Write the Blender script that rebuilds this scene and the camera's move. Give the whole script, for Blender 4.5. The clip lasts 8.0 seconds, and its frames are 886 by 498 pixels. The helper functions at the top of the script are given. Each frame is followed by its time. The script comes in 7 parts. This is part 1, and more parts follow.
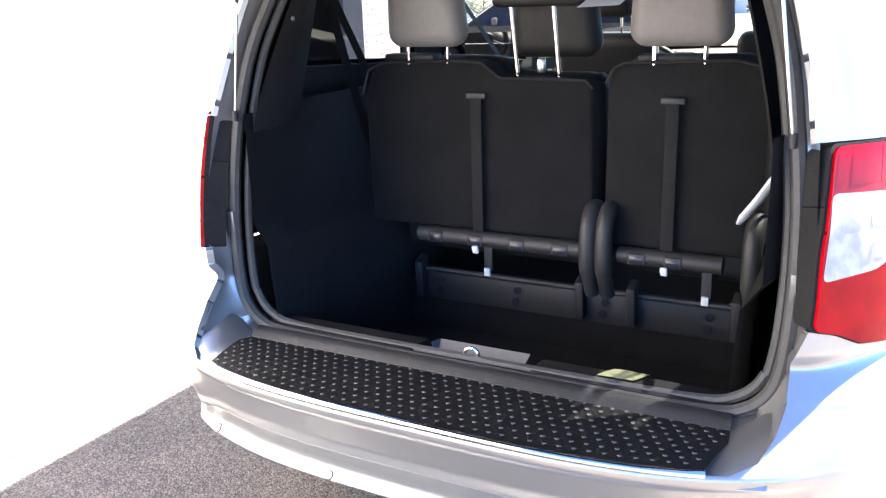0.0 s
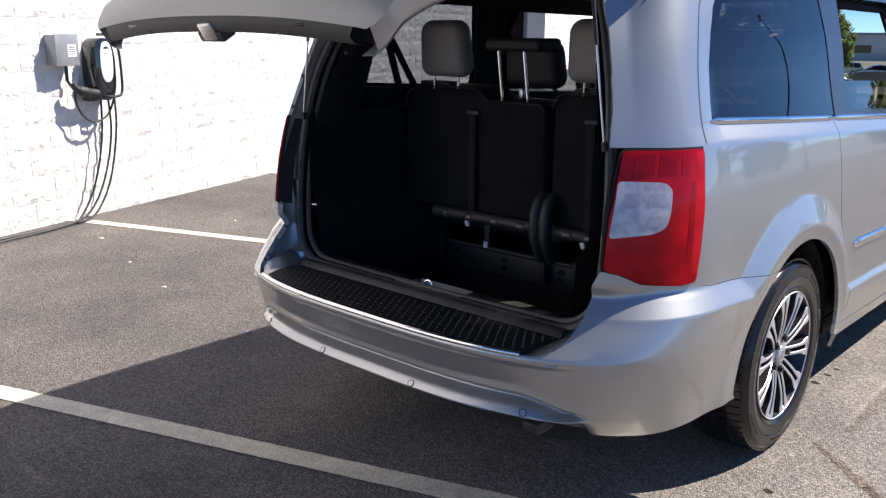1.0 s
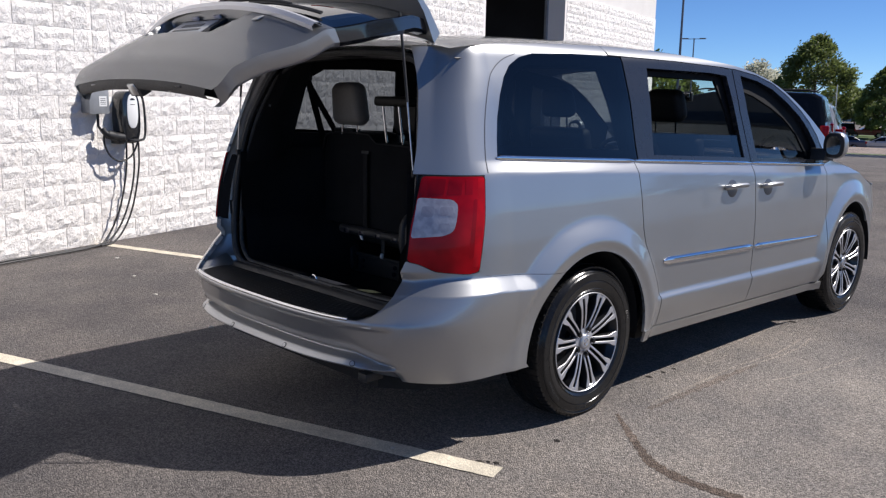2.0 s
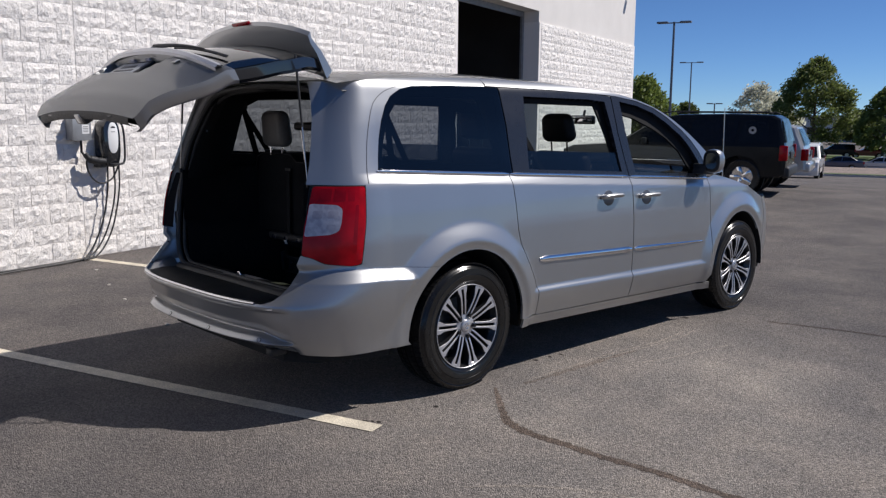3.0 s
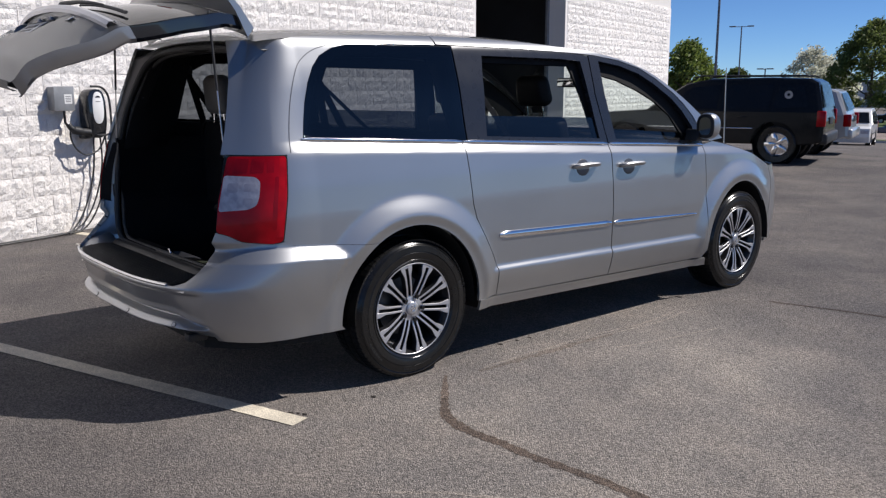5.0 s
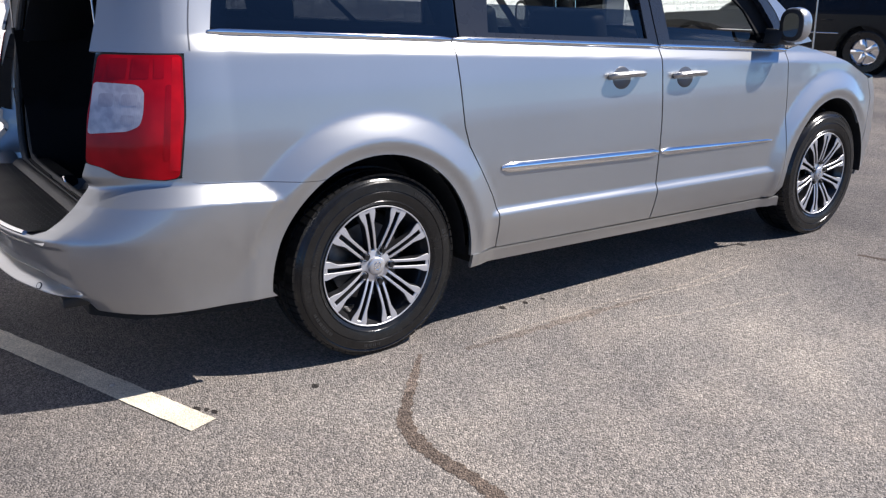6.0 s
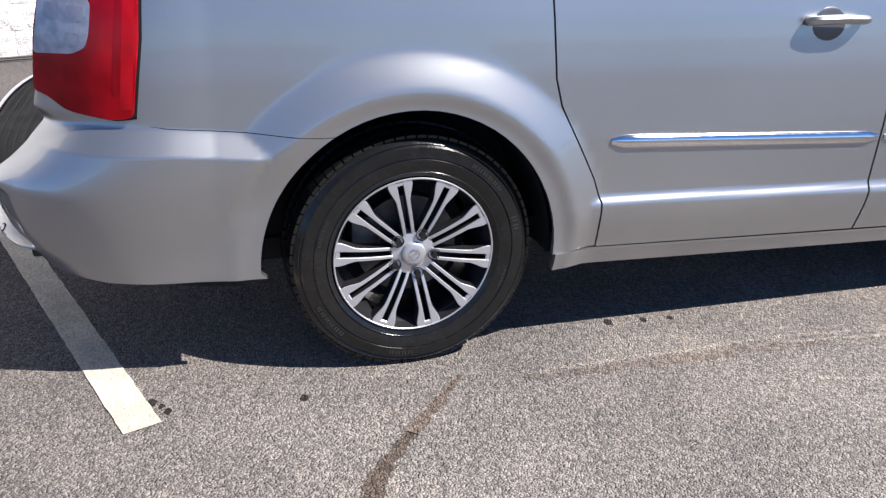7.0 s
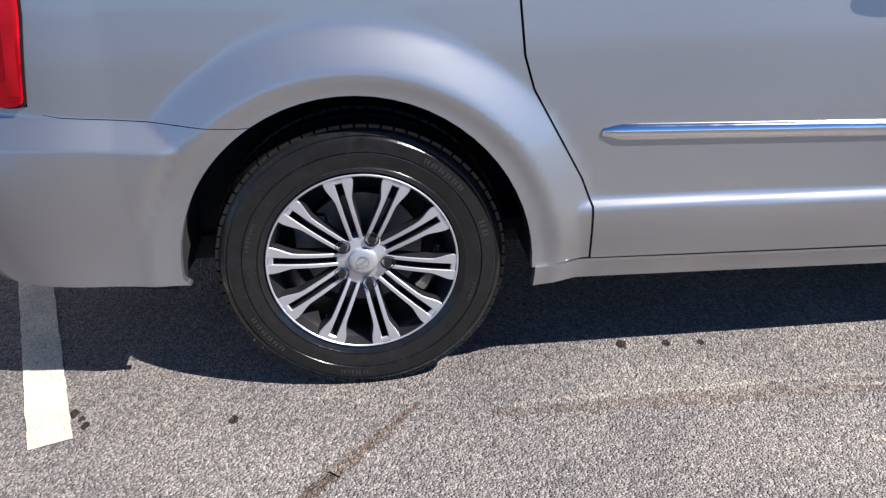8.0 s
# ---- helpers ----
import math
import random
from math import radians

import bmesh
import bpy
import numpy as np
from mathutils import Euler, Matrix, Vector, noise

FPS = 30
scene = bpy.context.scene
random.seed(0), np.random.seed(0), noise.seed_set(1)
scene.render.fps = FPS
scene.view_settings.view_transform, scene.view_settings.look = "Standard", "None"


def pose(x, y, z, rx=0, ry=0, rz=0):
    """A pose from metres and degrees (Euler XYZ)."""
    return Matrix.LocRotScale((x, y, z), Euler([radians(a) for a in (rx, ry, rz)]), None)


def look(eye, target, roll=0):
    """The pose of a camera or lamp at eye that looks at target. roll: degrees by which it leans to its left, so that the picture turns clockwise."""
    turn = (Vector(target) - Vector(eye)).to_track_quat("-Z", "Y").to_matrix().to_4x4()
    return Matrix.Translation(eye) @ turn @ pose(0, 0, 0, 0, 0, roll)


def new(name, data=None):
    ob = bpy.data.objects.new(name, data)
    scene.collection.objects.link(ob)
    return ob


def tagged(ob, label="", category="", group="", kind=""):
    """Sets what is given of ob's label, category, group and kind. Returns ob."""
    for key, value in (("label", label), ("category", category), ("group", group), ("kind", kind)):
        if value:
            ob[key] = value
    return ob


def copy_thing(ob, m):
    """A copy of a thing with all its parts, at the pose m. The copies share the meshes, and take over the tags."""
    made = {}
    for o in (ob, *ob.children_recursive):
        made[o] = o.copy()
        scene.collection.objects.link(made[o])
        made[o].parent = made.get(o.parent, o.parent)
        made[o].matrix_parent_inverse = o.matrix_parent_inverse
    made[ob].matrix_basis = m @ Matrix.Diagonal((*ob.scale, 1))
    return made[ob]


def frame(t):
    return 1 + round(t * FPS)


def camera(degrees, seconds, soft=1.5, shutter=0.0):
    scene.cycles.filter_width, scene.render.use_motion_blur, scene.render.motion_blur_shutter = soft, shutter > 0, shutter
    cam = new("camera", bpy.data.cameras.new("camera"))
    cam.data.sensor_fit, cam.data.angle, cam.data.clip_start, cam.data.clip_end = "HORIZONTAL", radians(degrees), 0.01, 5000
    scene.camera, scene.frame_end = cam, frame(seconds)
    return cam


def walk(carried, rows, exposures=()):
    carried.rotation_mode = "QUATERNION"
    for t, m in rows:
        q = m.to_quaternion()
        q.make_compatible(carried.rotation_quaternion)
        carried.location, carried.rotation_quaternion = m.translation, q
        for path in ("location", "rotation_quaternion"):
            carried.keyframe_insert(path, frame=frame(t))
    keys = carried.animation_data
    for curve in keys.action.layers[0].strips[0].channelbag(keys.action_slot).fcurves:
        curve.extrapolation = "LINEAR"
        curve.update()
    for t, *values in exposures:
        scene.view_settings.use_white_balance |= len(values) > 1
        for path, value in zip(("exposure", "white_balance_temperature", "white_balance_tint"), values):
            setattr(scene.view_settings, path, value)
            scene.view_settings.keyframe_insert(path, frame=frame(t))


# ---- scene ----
cam = camera(54.9, 8.0, 1.3)
PATH = [
    (0, (0.878, -2.639, 1.474), (-0.044, -0.954, 0.914), -1.8),
    (0.5, (1.402, -2.918, 1.486), (0.262, -1.364, 0.951), -0.6),
    (1, (2.021, -3.058, 1.51), (0.718, -1.621, 1.023), 0.3),
    (1.5, (2.704, -3.177, 1.522), (1.312, -1.803, 1.105), 0.8),
    (2, (3.311, -3.238, 1.534), (1.895, -1.874, 1.169), 1.1),
    (2.2, (3.546, -3.244, 1.539), (2.13, -1.877, 1.184), 0.7),
    (3.3, (4.525, -3.378, 1.546), (3.083, -2.024, 1.255), 0.6),
    (3.5, (4.654, -3.375, 1.532), (3.207, -2.024, 1.248), 0.7),
    (4, (4.802, -3.32, 1.539), (3.336, -1.987, 1.268), 0.6),
    (4.2, (4.787, -3.247, 1.544), (3.312, -1.925, 1.264), 0.7),
    (5.3, (4.118, -2.398, 1.474), (2.612, -1.155, 1.041), -0.5),
    (5.5, (3.967, -2.22, 1.447), (2.471, -0.982, 0.966), -0.1),
    (6, (3.649, -1.662, 1.417), (2.108, -0.534, 0.823), 0.6),
    (6.5, (3.455, -1.073, 1.427), (1.784, -0.229, 0.722), 1.8),
    (7, (3.188, -0.614, 1.377), (1.433, -0.066, 0.589), 2.0),
    (7.5, (2.995, -0.263, 1.324), (1.196, 0.068, 0.515), 0.4),
    (8, (2.898, 0.023, 1.343), (1.109, 0.185, 0.464), -1.2),
]
EXPOSURE = [(0.0, 3.75, 7500, 12), (0.5, 2.3, 7200, 12), (1.0, 1.08, 6850, 12), (1.5, 0.55, 6700, 12), (2.0, 0.36, 6600, 12), (2.5, 0.16, 6600, 12), (3.5, -0.06, 6600, 12), (4.2, -0.10, 6600, 12), (5.5, 0.54, 6600, 12), (6.0, 0.88, 6600, 12), (6.5, 0.92, 6600, 12), (7.0, 0.92, 6550, 12), (8.0, 0.96, 6400, 12)]
walk(cam, [(t, look(eye, target, roll)) for t, eye, target, roll in PATH], EXPOSURE)

# ---- light ----
SUN_SLOPE = (0.46, 0.72)          # sideways travel of the sun's rays for each metre of fall
world = bpy.data.worlds.new("world")
scene.world = world
world.use_nodes = True
wn = world.node_tree.nodes
wl = world.node_tree.links
sky = wn.new("ShaderNodeTexSky")
sky.sky_type = 'NISHITA'
sky.sun_disc = False
sun_dir = Vector((SUN_SLOPE[0], SUN_SLOPE[1], 1.0)).normalized()
sky.sun_elevation = math.asin(sun_dir.z)
sky.sun_rotation = math.atan2(sun_dir.x, sun_dir.y)
sky.air_density = 1.0
sky.dust_density = 0.0
sky.altitude = 5000
sky.ozone_density = 7.0
tint = wn.new("ShaderNodeVectorMath")
tint.operation = 'MULTIPLY'
tint.inputs[1].default_value = (0.83, 1.0, 1.13)      # deep clear blue
wl.new(sky.outputs[0], tint.inputs[0])
wl.new(tint.outputs[0], wn["Background"].inputs[0])
wn["Background"].inputs[1].default_value = 0.081
sun = new("sun", bpy.data.lights.new("sun", 'SUN'))
sun.data.energy = 5.0
sun.data.angle = radians(0.55)
sun.data.color = (1.0, 0.965, 0.92)
sun.matrix_world = look(sun_dir * 50, (0, 0, 0))


# ---- materials ----
def material(name, color, rough=0.5, metal=0.0, coat=0.0, spec=0.5, grain=0.0, grain_scale=60.0, stain=0.0, stain_scale=3.0,
             bump=0.0, bump_scale=80.0, rough_var=0.0, island=0.0, transmission=0.0, alpha=1.0, ior=1.45):
    m = bpy.data.materials.new(name)
    m.use_nodes = True
    n, l = m.node_tree.nodes, m.node_tree.links
    b = n["Principled BSDF"]
    col = tuple(color[:3]) + (1.0,)
    b.inputs["Base Color"].default_value = col
    b.inputs["Roughness"].default_value = rough
    b.inputs["Metallic"].default_value = metal
    b.inputs["Coat Weight"].default_value = coat
    b.inputs["Coat Roughness"].default_value = 0.04
    b.inputs["Specular IOR Level"].default_value = spec
    b.inputs["Transmission Weight"].default_value = transmission
    b.inputs["Alpha"].default_value = alpha
    b.inputs["IOR"].default_value = ior
    tex = n.new("ShaderNodeTexCoord")
    out = None

    def noise_at(scale, detail=3.0):
        t = n.new("ShaderNodeTexNoise")
        t.inputs["Scale"].default_value = scale
        t.inputs["Detail"].default_value = detail
        l.new(tex.outputs["Object"], t.inputs["Vector"])
        return t

    def vary(source, fac_socket, amount, lo=0.3, hi=0.7):
        ramp = n.new("ShaderNodeMapRange")
        ramp.inputs["From Min"].default_value = lo
        ramp.inputs["From Max"].default_value = hi
        ramp.inputs["To Min"].default_value = 1.0 - amount
        ramp.inputs["To Max"].default_value = 1.0 + amount
        l.new(fac_socket, ramp.inputs["Value"])
        mul = n.new("ShaderNodeVectorMath")
        mul.operation = 'SCALE'
        if source is None:
            mul.inputs[0].default_value = col[:3]
        else:
            l.new(source, mul.inputs[0])
        l.new(ramp.outputs[0], mul.inputs["Scale"])
        return mul.outputs[0]
    if grain:
        out = vary(out, noise_at(grain_scale).outputs["Fac"], grain)
    if stain:
        out = vary(out, noise_at(stain_scale, 5.0).outputs["Fac"], stain)
    if island:
        info = n.new("ShaderNodeObjectInfo")
        out = vary(out, info.outputs["Random"], island, 0.0, 1.0)
        geo = n.new("ShaderNodeNewGeometry")
        out = vary(out, geo.outputs["Random Per Island"], island, 0.0, 1.0)
    if out is not None:
        l.new(out, b.inputs["Base Color"])
    if rough_var:
        r = n.new("ShaderNodeMapRange")
        r.inputs["To Min"].default_value = max(0.02, rough - rough_var)
        r.inputs["To Max"].default_value = min(1.0, rough + rough_var)
        l.new(noise_at(stain_scale * 2.3, 4.0).outputs["Fac"], r.inputs["Value"])
        l.new(r.outputs[0], b.inputs["Roughness"])
    if bump:
        bp = n.new("ShaderNodeBump")
        bp.inputs["Strength"].default_value = bump
        bp.inputs["Distance"].default_value = 0.01
        l.new(noise_at(bump_scale, 4.0).outputs["Fac"], bp.inputs["Height"])
        l.new(bp.outputs[0], b.inputs["Normal"])
    return m


def glass_material(name, tint, see, rough=0.0, head_on=0.045):
    """A thin tinted pane: part of the light goes straight through, the rest mirrors by its angle."""
    m = bpy.data.materials.new(name)
    m.use_nodes = True
    n, l = m.node_tree.nodes, m.node_tree.links
    n.remove(n["Principled BSDF"])
    tr = n.new("ShaderNodeBsdfTransparent")
    tr.inputs[0].default_value = (tint[0] * see, tint[1] * see, tint[2] * see, 1)
    gl = n.new("ShaderNodeBsdfGlossy")
    gl.inputs["Roughness"].default_value = rough
    gl.inputs["Color"].default_value = (1, 1, 1, 1)
    face = n.new("ShaderNodeLayerWeight")
    face.inputs["Blend"].default_value = 0.5
    steep = n.new("ShaderNodeMath")
    steep.operation = 'POWER'
    steep.inputs[1].default_value = 5.0
    l.new(face.outputs["Facing"], steep.inputs[0])
    fr = n.new("ShaderNodeMapRange")
    fr.inputs["To Min"].default_value = head_on
    l.new(steep.outputs[0], fr.inputs["Value"])
    mix = n.new("ShaderNodeMixShader")
    l.new(fr.outputs[0], mix.inputs[0])
    l.new(tr.outputs[0], mix.inputs[1])
    l.new(gl.outputs[0], mix.inputs[2])
    l.new(mix.outputs[0], n["Material Output"].inputs[0])
    return m


PAINT = material("silver_paint", (0.388, 0.394, 0.398), rough=0.37, metal=0.82, coat=1.0, grain=0.05, grain_scale=900, stain=0.03, stain_scale=2.0)
# silver with shade put into the colour, for handle cups, brackets and seams
PAINT_DARK = material("shaded_silver_paint", (0.10, 0.102, 0.108), rough=0.4, metal=0.5, coat=0.5, stain=0.12, stain_scale=9)
GLOSS_BLACK = material("gloss_black_trim", (0.012, 0.013, 0.016), rough=0.12, coat=0.6, rough_var=0.06, stain_scale=6)
PLASTIC = material("black_plastic", (0.024, 0.024, 0.025), rough=0.5, grain=0.15, grain_scale=200, bump=0.15, bump_scale=350, rough_var=0.1)
PLASTIC_GREY = material("grey_plastic", (0.16, 0.16, 0.165), rough=0.45, grain=0.08, bump=0.1, bump_scale=300)
TRIM_IN = material("interior_trim", (0.016, 0.016, 0.017), rough=0.75, spec=0.15, grain=0.12, grain_scale=150, stain=0.15, stain_scale=5, bump=0.2, bump_scale=260)
CARPET = material("black_carpet", (0.014, 0.014, 0.0145), rough=0.95, grain=0.35, grain_scale=400, stain=0.2, stain_scale=8, bump=0.6, bump_scale=500, spec=0.2)
HEADLINER = material("grey_headliner", (0.33, 0.32, 0.30), rough=0.95, grain=0.08, grain_scale=300, bump=0.2, bump_scale=400)
LEATHER = material("black_leather", (0.011, 0.0107, 0.0107), rough=0.6, grain=0.2, grain_scale=60, bump=0.12, bump_scale=160, rough_var=0.1)
LEATHER_GREY = material("grey_leather", (0.19, 0.18, 0.17), rough=0.5, grain=0.05, grain_scale=60, bump=0.06, bump_scale=260)
SATIN_FILM = material("satin_black_film", (0.022, 0.024, 0.030), rough=0.28, metal=0.2, coat=0.3, rough_var=0.05, stain_scale=6)
RUBBER = material("tyre_rubber", (0.010, 0.010, 0.010), rough=0.19, grain=0.25, grain_scale=40, stain=0.2, stain_scale=9, bump=0.06, bump_scale=120, rough_var=0.12)
SEAL = material("door_seal_rubber", (0.05, 0.05, 0.05), rough=0.55, grain=0.15, grain_scale=80, stain=0.2, stain_scale=7)
LETTER = material("sidewall_letter", (0.03, 0.03, 0.03), rough=0.25)
CHROME = material("chrome", (0.75, 0.75, 0.76), rough=0.08, metal=1.0, rough_var=0.05, stain_scale=14)
STEEL = material("steel", (0.55, 0.55, 0.55), rough=0.3, metal=1.0)
MACHINED = material("machined_aluminium", (0.62, 0.62, 0.64), rough=0.40, metal=0.75, coat=0.25, grain=0.02, grain_scale=150, rough_var=0.06, stain_scale=20)
RIM_DARK = material("dark_rim_paint", (0.02, 0.02, 0.022), rough=0.3, coat=0.5, metal=0.2)
DISC = material("brake_disc", (0.14, 0.135, 0.13), rough=0.45, metal=0.8, stain=0.3, stain_scale=20)
WELL = material("wheel_well_liner", (0.012, 0.012, 0.012), rough=0.85, grain=0.3, grain_scale=60, stain=0.4, stain_scale=7)


def ribbed_lens(name, color, dark, scale, rough=0.16, coat=0.12, direction='X', relief=0.12, spots=14.0):
    """A moulded lamp lens: fine ribs in relief, with an uneven reflector behind."""
    m = material(name, color, rough=rough, coat=coat, spec=0.2)
    n, l = m.node_tree.nodes, m.node_tree.links
    tex = n.new("ShaderNodeTexCoord")
    rib = n.new("ShaderNodeTexWave")
    rib.bands_direction = direction
    rib.inputs["Scale"].default_value = scale
    l.new(tex.outputs["Object"], rib.inputs["Vector"])
    broad = n.new("ShaderNodeTexNoise")
    broad.inputs["Scale"].default_value = spots
    broad.inputs["Detail"].default_value = 2.0
    l.new(tex.outputs["Object"], broad.inputs["Vector"])
    sharp = n.new("ShaderNodeMapRange")
    sharp.inputs["From Min"].default_value = 0.36
    sharp.inputs["From Max"].default_value = 0.58
    l.new(broad.outputs["Fac"], sharp.inputs["Value"])
    mix = n.new("ShaderNodeMix")
    mix.data_type = 'RGBA'
    mix.inputs[6].default_value = tuple(dark) + (1,)
    mix.inputs[7].default_value = tuple(color) + (1,)
    l.new(sharp.outputs[0], mix.inputs[0])
    l.new(mix.outputs[2], n["Principled BSDF"].inputs["Base Color"])
    bp = n.new("ShaderNodeBump")
    bp.inputs["Strength"].default_value = relief
    bp.inputs["Distance"].default_value = 0.002
    l.new(rib.outputs["Fac"], bp.inputs["Height"])
    l.new(bp.outputs[0], n["Principled BSDF"].inputs["Normal"])
    return m


RED_LENS = ribbed_lens("red_lens", (0.47, 0.003, 0.010), (0.31, 0.001, 0.006), 130.0, rough=0.14, coat=0.1, relief=0.05, spots=9.0)
RED_DARK = ribbed_lens("deep_red_lens", (0.32, 0.002, 0.008), (0.25, 0.001, 0.006), 130.0, rough=0.14, coat=0.1, relief=0.05)
RED_EDGE = ribbed_lens("red_edge_lens", (0.50, 0.004, 0.010), (0.38, 0.003, 0.008), 110.0, rough=0.14, coat=0.1, direction='Z', relief=0.10)
CLEAR_LENS = ribbed_lens("clear_lens", (0.52, 0.51, 0.56), (0.36, 0.35, 0.41), 90.0, 0.14, 0.6, spots=26.0, relief=0.15)
LENS_CELL = ribbed_lens("shaded_lens_cell", (0.40, 0.385, 0.44), (0.33, 0.32, 0.37), 90.0, 0.12, 0.6, spots=30.0, relief=0.15)
GLASS_DARK = glass_material("privacy_glass", (0.84, 0.92, 1.0), 0.17, head_on=0.055)
GLASS_GATE = glass_material("liftgate_glass", (0.8, 0.9, 1.0), 0.10, head_on=0.07)
GLASS_CLEAR = glass_material("clear_glass", (0.9, 1.0, 0.96), 0.82)
PLATE_GREY = material("dealer_plate", (0.30, 0.31, 0.33), rough=0.4, grain=0.15, grain_scale=20)
WHITE_PLASTIC = material("white_plastic", (0.75, 0.75, 0.74), rough=0.4)
METAL_GREY = material("grey_enclosure", (0.27, 0.28, 0.29), rough=0.5, metal=0.3, stain=0.15, stain_scale=8)
YELLOWISH = material("pale_yellow", (0.42, 0.43, 0.27), rough=0.6, grain=0.25, grain_scale=30)
MARK = material("grip_mark", (0.10, 0.10, 0.10), rough=0.6)
GRAPHITE = material("graphite_film", (0.02, 0.02, 0.03), rough=0.2)


# ---- building helpers ----
def part(name, source, mat, parent=None, label="", smooth=True):
    """Links a bmesh or a mesh as ONE object under a thing or a part."""
    if isinstance(source, bmesh.types.BMesh):
        me = bpy.data.meshes.new(name)
        bmesh.ops.recalc_face_normals(source, faces=source.faces)
        source.to_mesh(me)
        source.free()
    else:
        me = source
    if mat is not None and not me.materials:
        me.materials.append(mat)
    if smooth:
        me.polygons.foreach_set("use_smooth", [True] * len(me.polygons))
        me.set_sharp_from_angle(angle=radians(38))
    ob = new(name, me)
    if parent is not None:
        ob.parent = parent
        ob.matrix_parent_inverse = parent.matrix_world.inverted() if parent.parent is None else (parent.parent.matrix_world @ parent.matrix_basis).inverted()
        ob.matrix_parent_inverse = Matrix.Identity(4)
    if label:
        tagged(ob, label)
    return ob


def thing(name, label, category, group="", m=None):
    ob = new(name)
    ob.empty_display_size = 0.1
    if m is not None:
        ob.matrix_world = m
    return tagged(ob, label, category, group)


def raw_mesh(name, verts, faces, normals=None):
    me = bpy.data.meshes.new(name)
    me.from_pydata([tuple(v) for v in verts], [], [tuple(f) for f in faces])
    me.validate()
    me.update()
    if normals is not None and len(normals) == len(me.vertices):
        me.polygons.foreach_set("use_smooth", [True] * len(me.polygons))
        me.normals_split_custom_set_from_vertices([tuple(x) for x in normals])
    return me


def box_bm(sx, sy, sz, at=(0, 0, 0), bevel=0.0, seg=2, bm=None, turn=None):
    own = bmesh.new()
    bmesh.ops.create_cube(own, size=1.0)
    bmesh.ops.scale(own, vec=(sx, sy, sz), verts=own.verts)
    if bevel:
        bmesh.ops.bevel(own, geom=own.edges[:], offset=bevel, segments=seg, affect='EDGES', profile=0.5)
    mat = Matrix.Translation(at) @ (turn if turn is not None else Matrix.Identity(4))
    bmesh.ops.transform(own, matrix=mat, verts=own.verts)
    if bm is None:
        return own
    me = bpy.data.meshes.new("tmp")
    own.to_mesh(me)
    own.free()
    bm.from_mesh(me)
    bpy.data.meshes.remove(me)
    return bm


def cyl_bm(r1, r2, depth, at=(0, 0, 0), axis='z', seg=24, bm=None, turn=None):
    bm = bm if bm is not None else bmesh.new()
    t = {'z': Matrix.Identity(4), 'x': Matrix.Rotation(radians(90), 4, 'Y'), 'y': Matrix.Rotation(radians(-90), 4, 'X')}[axis]
    if turn is not None:
        t = turn @ t
    bmesh.ops.create_cone(bm, cap_ends=True, segments=seg, radius1=r1, radius2=r2, depth=depth, matrix=Matrix.Translation(at) @ t)
    return bm


def lathe_bm(profile, seg=64, axis='x', at=(0, 0, 0), closed=False, bm=None):
    """Turns (radius, along) rows about an axis."""
    bm = bm if bm is not None else bmesh.new()
    rings = []
    for r, a in profile:
        ring = []
        for k in range(seg):
            w = 2 * math.pi * k / seg
            c, s = r * math.cos(w), r * math.sin(w)
            p = (a, c, s) if axis == 'x' else ((c, a, s) if axis == 'y' else (c, s, a))
            ring.append(bm.verts.new(Vector(p) + Vector(at)))
        rings.append(ring)
    pairs = list(zip(rings, rings[1:])) + ([(rings[-1], rings[0])] if closed else [])
    for a, b in pairs:
        for k in range(seg):
            bm.faces.new((a[k], a[(k + 1) % seg], b[(k + 1) % seg], b[k]))
    return bm


def smooth_path(points, n=8):
    """Catmull-Rom through the points."""
    p = [Vector(q) for q in points]
    p = [p[0] * 2 - p[1]] + p + [p[-1] * 2 - p[-2]]
    out = []
    for i in range(1, len(p) - 2):
        for k in range(n):
            t = k / n
            a, b, c, d = p[i - 1], p[i], p[i + 1], p[i + 2]
            out.append(0.5 * ((2 * b) + (c - a) * t + (2 * a - 5 * b + 4 * c - d) * t * t + (3 * b - a - 3 * c + d) * t ** 3))
    out.append(p[-2])
    return out


def tube_bm(points, radius, seg=8, bm=None, flat=1.0):
    bm = bm if bm is not None else bmesh.new()
    pts = [Vector(q) for q in points]
    rings = []
    up = None
    for i, p in enumerate(pts):
        d = (pts[min(i + 1, len(pts) - 1)] - pts[max(i - 1, 0)]).normalized()
        if up is None:
            up = Vector((0, 0, 1)) if abs(d.z) < 0.9 else Vector((1, 0, 0))
        side = d.cross(up).normalized()
        up = side.cross(d).normalized()
        r = radius[i] if isinstance(radius, (list, tuple)) else radius
        rings.append([bm.verts.new(p + side * r * math.cos(2 * math.pi * k / seg) + up * r * flat * math.sin(2 * math.pi * k / seg)) for k in range(seg)])
    for a, b in zip(rings, rings[1:]):
        for k in range(seg):
            bm.faces.new((a[k], a[(k + 1) % seg], b[(k + 1) % seg], b[k]))
    bm.faces.new(rings[0][::-1])
    bm.faces.new(rings[-1])
    return bm


def loft_bm(curves, bm=None, closed=False):
    """Quads between rows of points of equal length."""
    bm = bm if bm is not None else bmesh.new()
    rows = [[bm.verts.new(p) for p in c] for c in curves]
    for a, b in zip(rows, rows[1:]):
        m = len(a)
        for k in range(m if closed else m - 1):
            bm.faces.new((a[k], a[(k + 1) % m], b[(k + 1) % m], b[k]))
    return bm


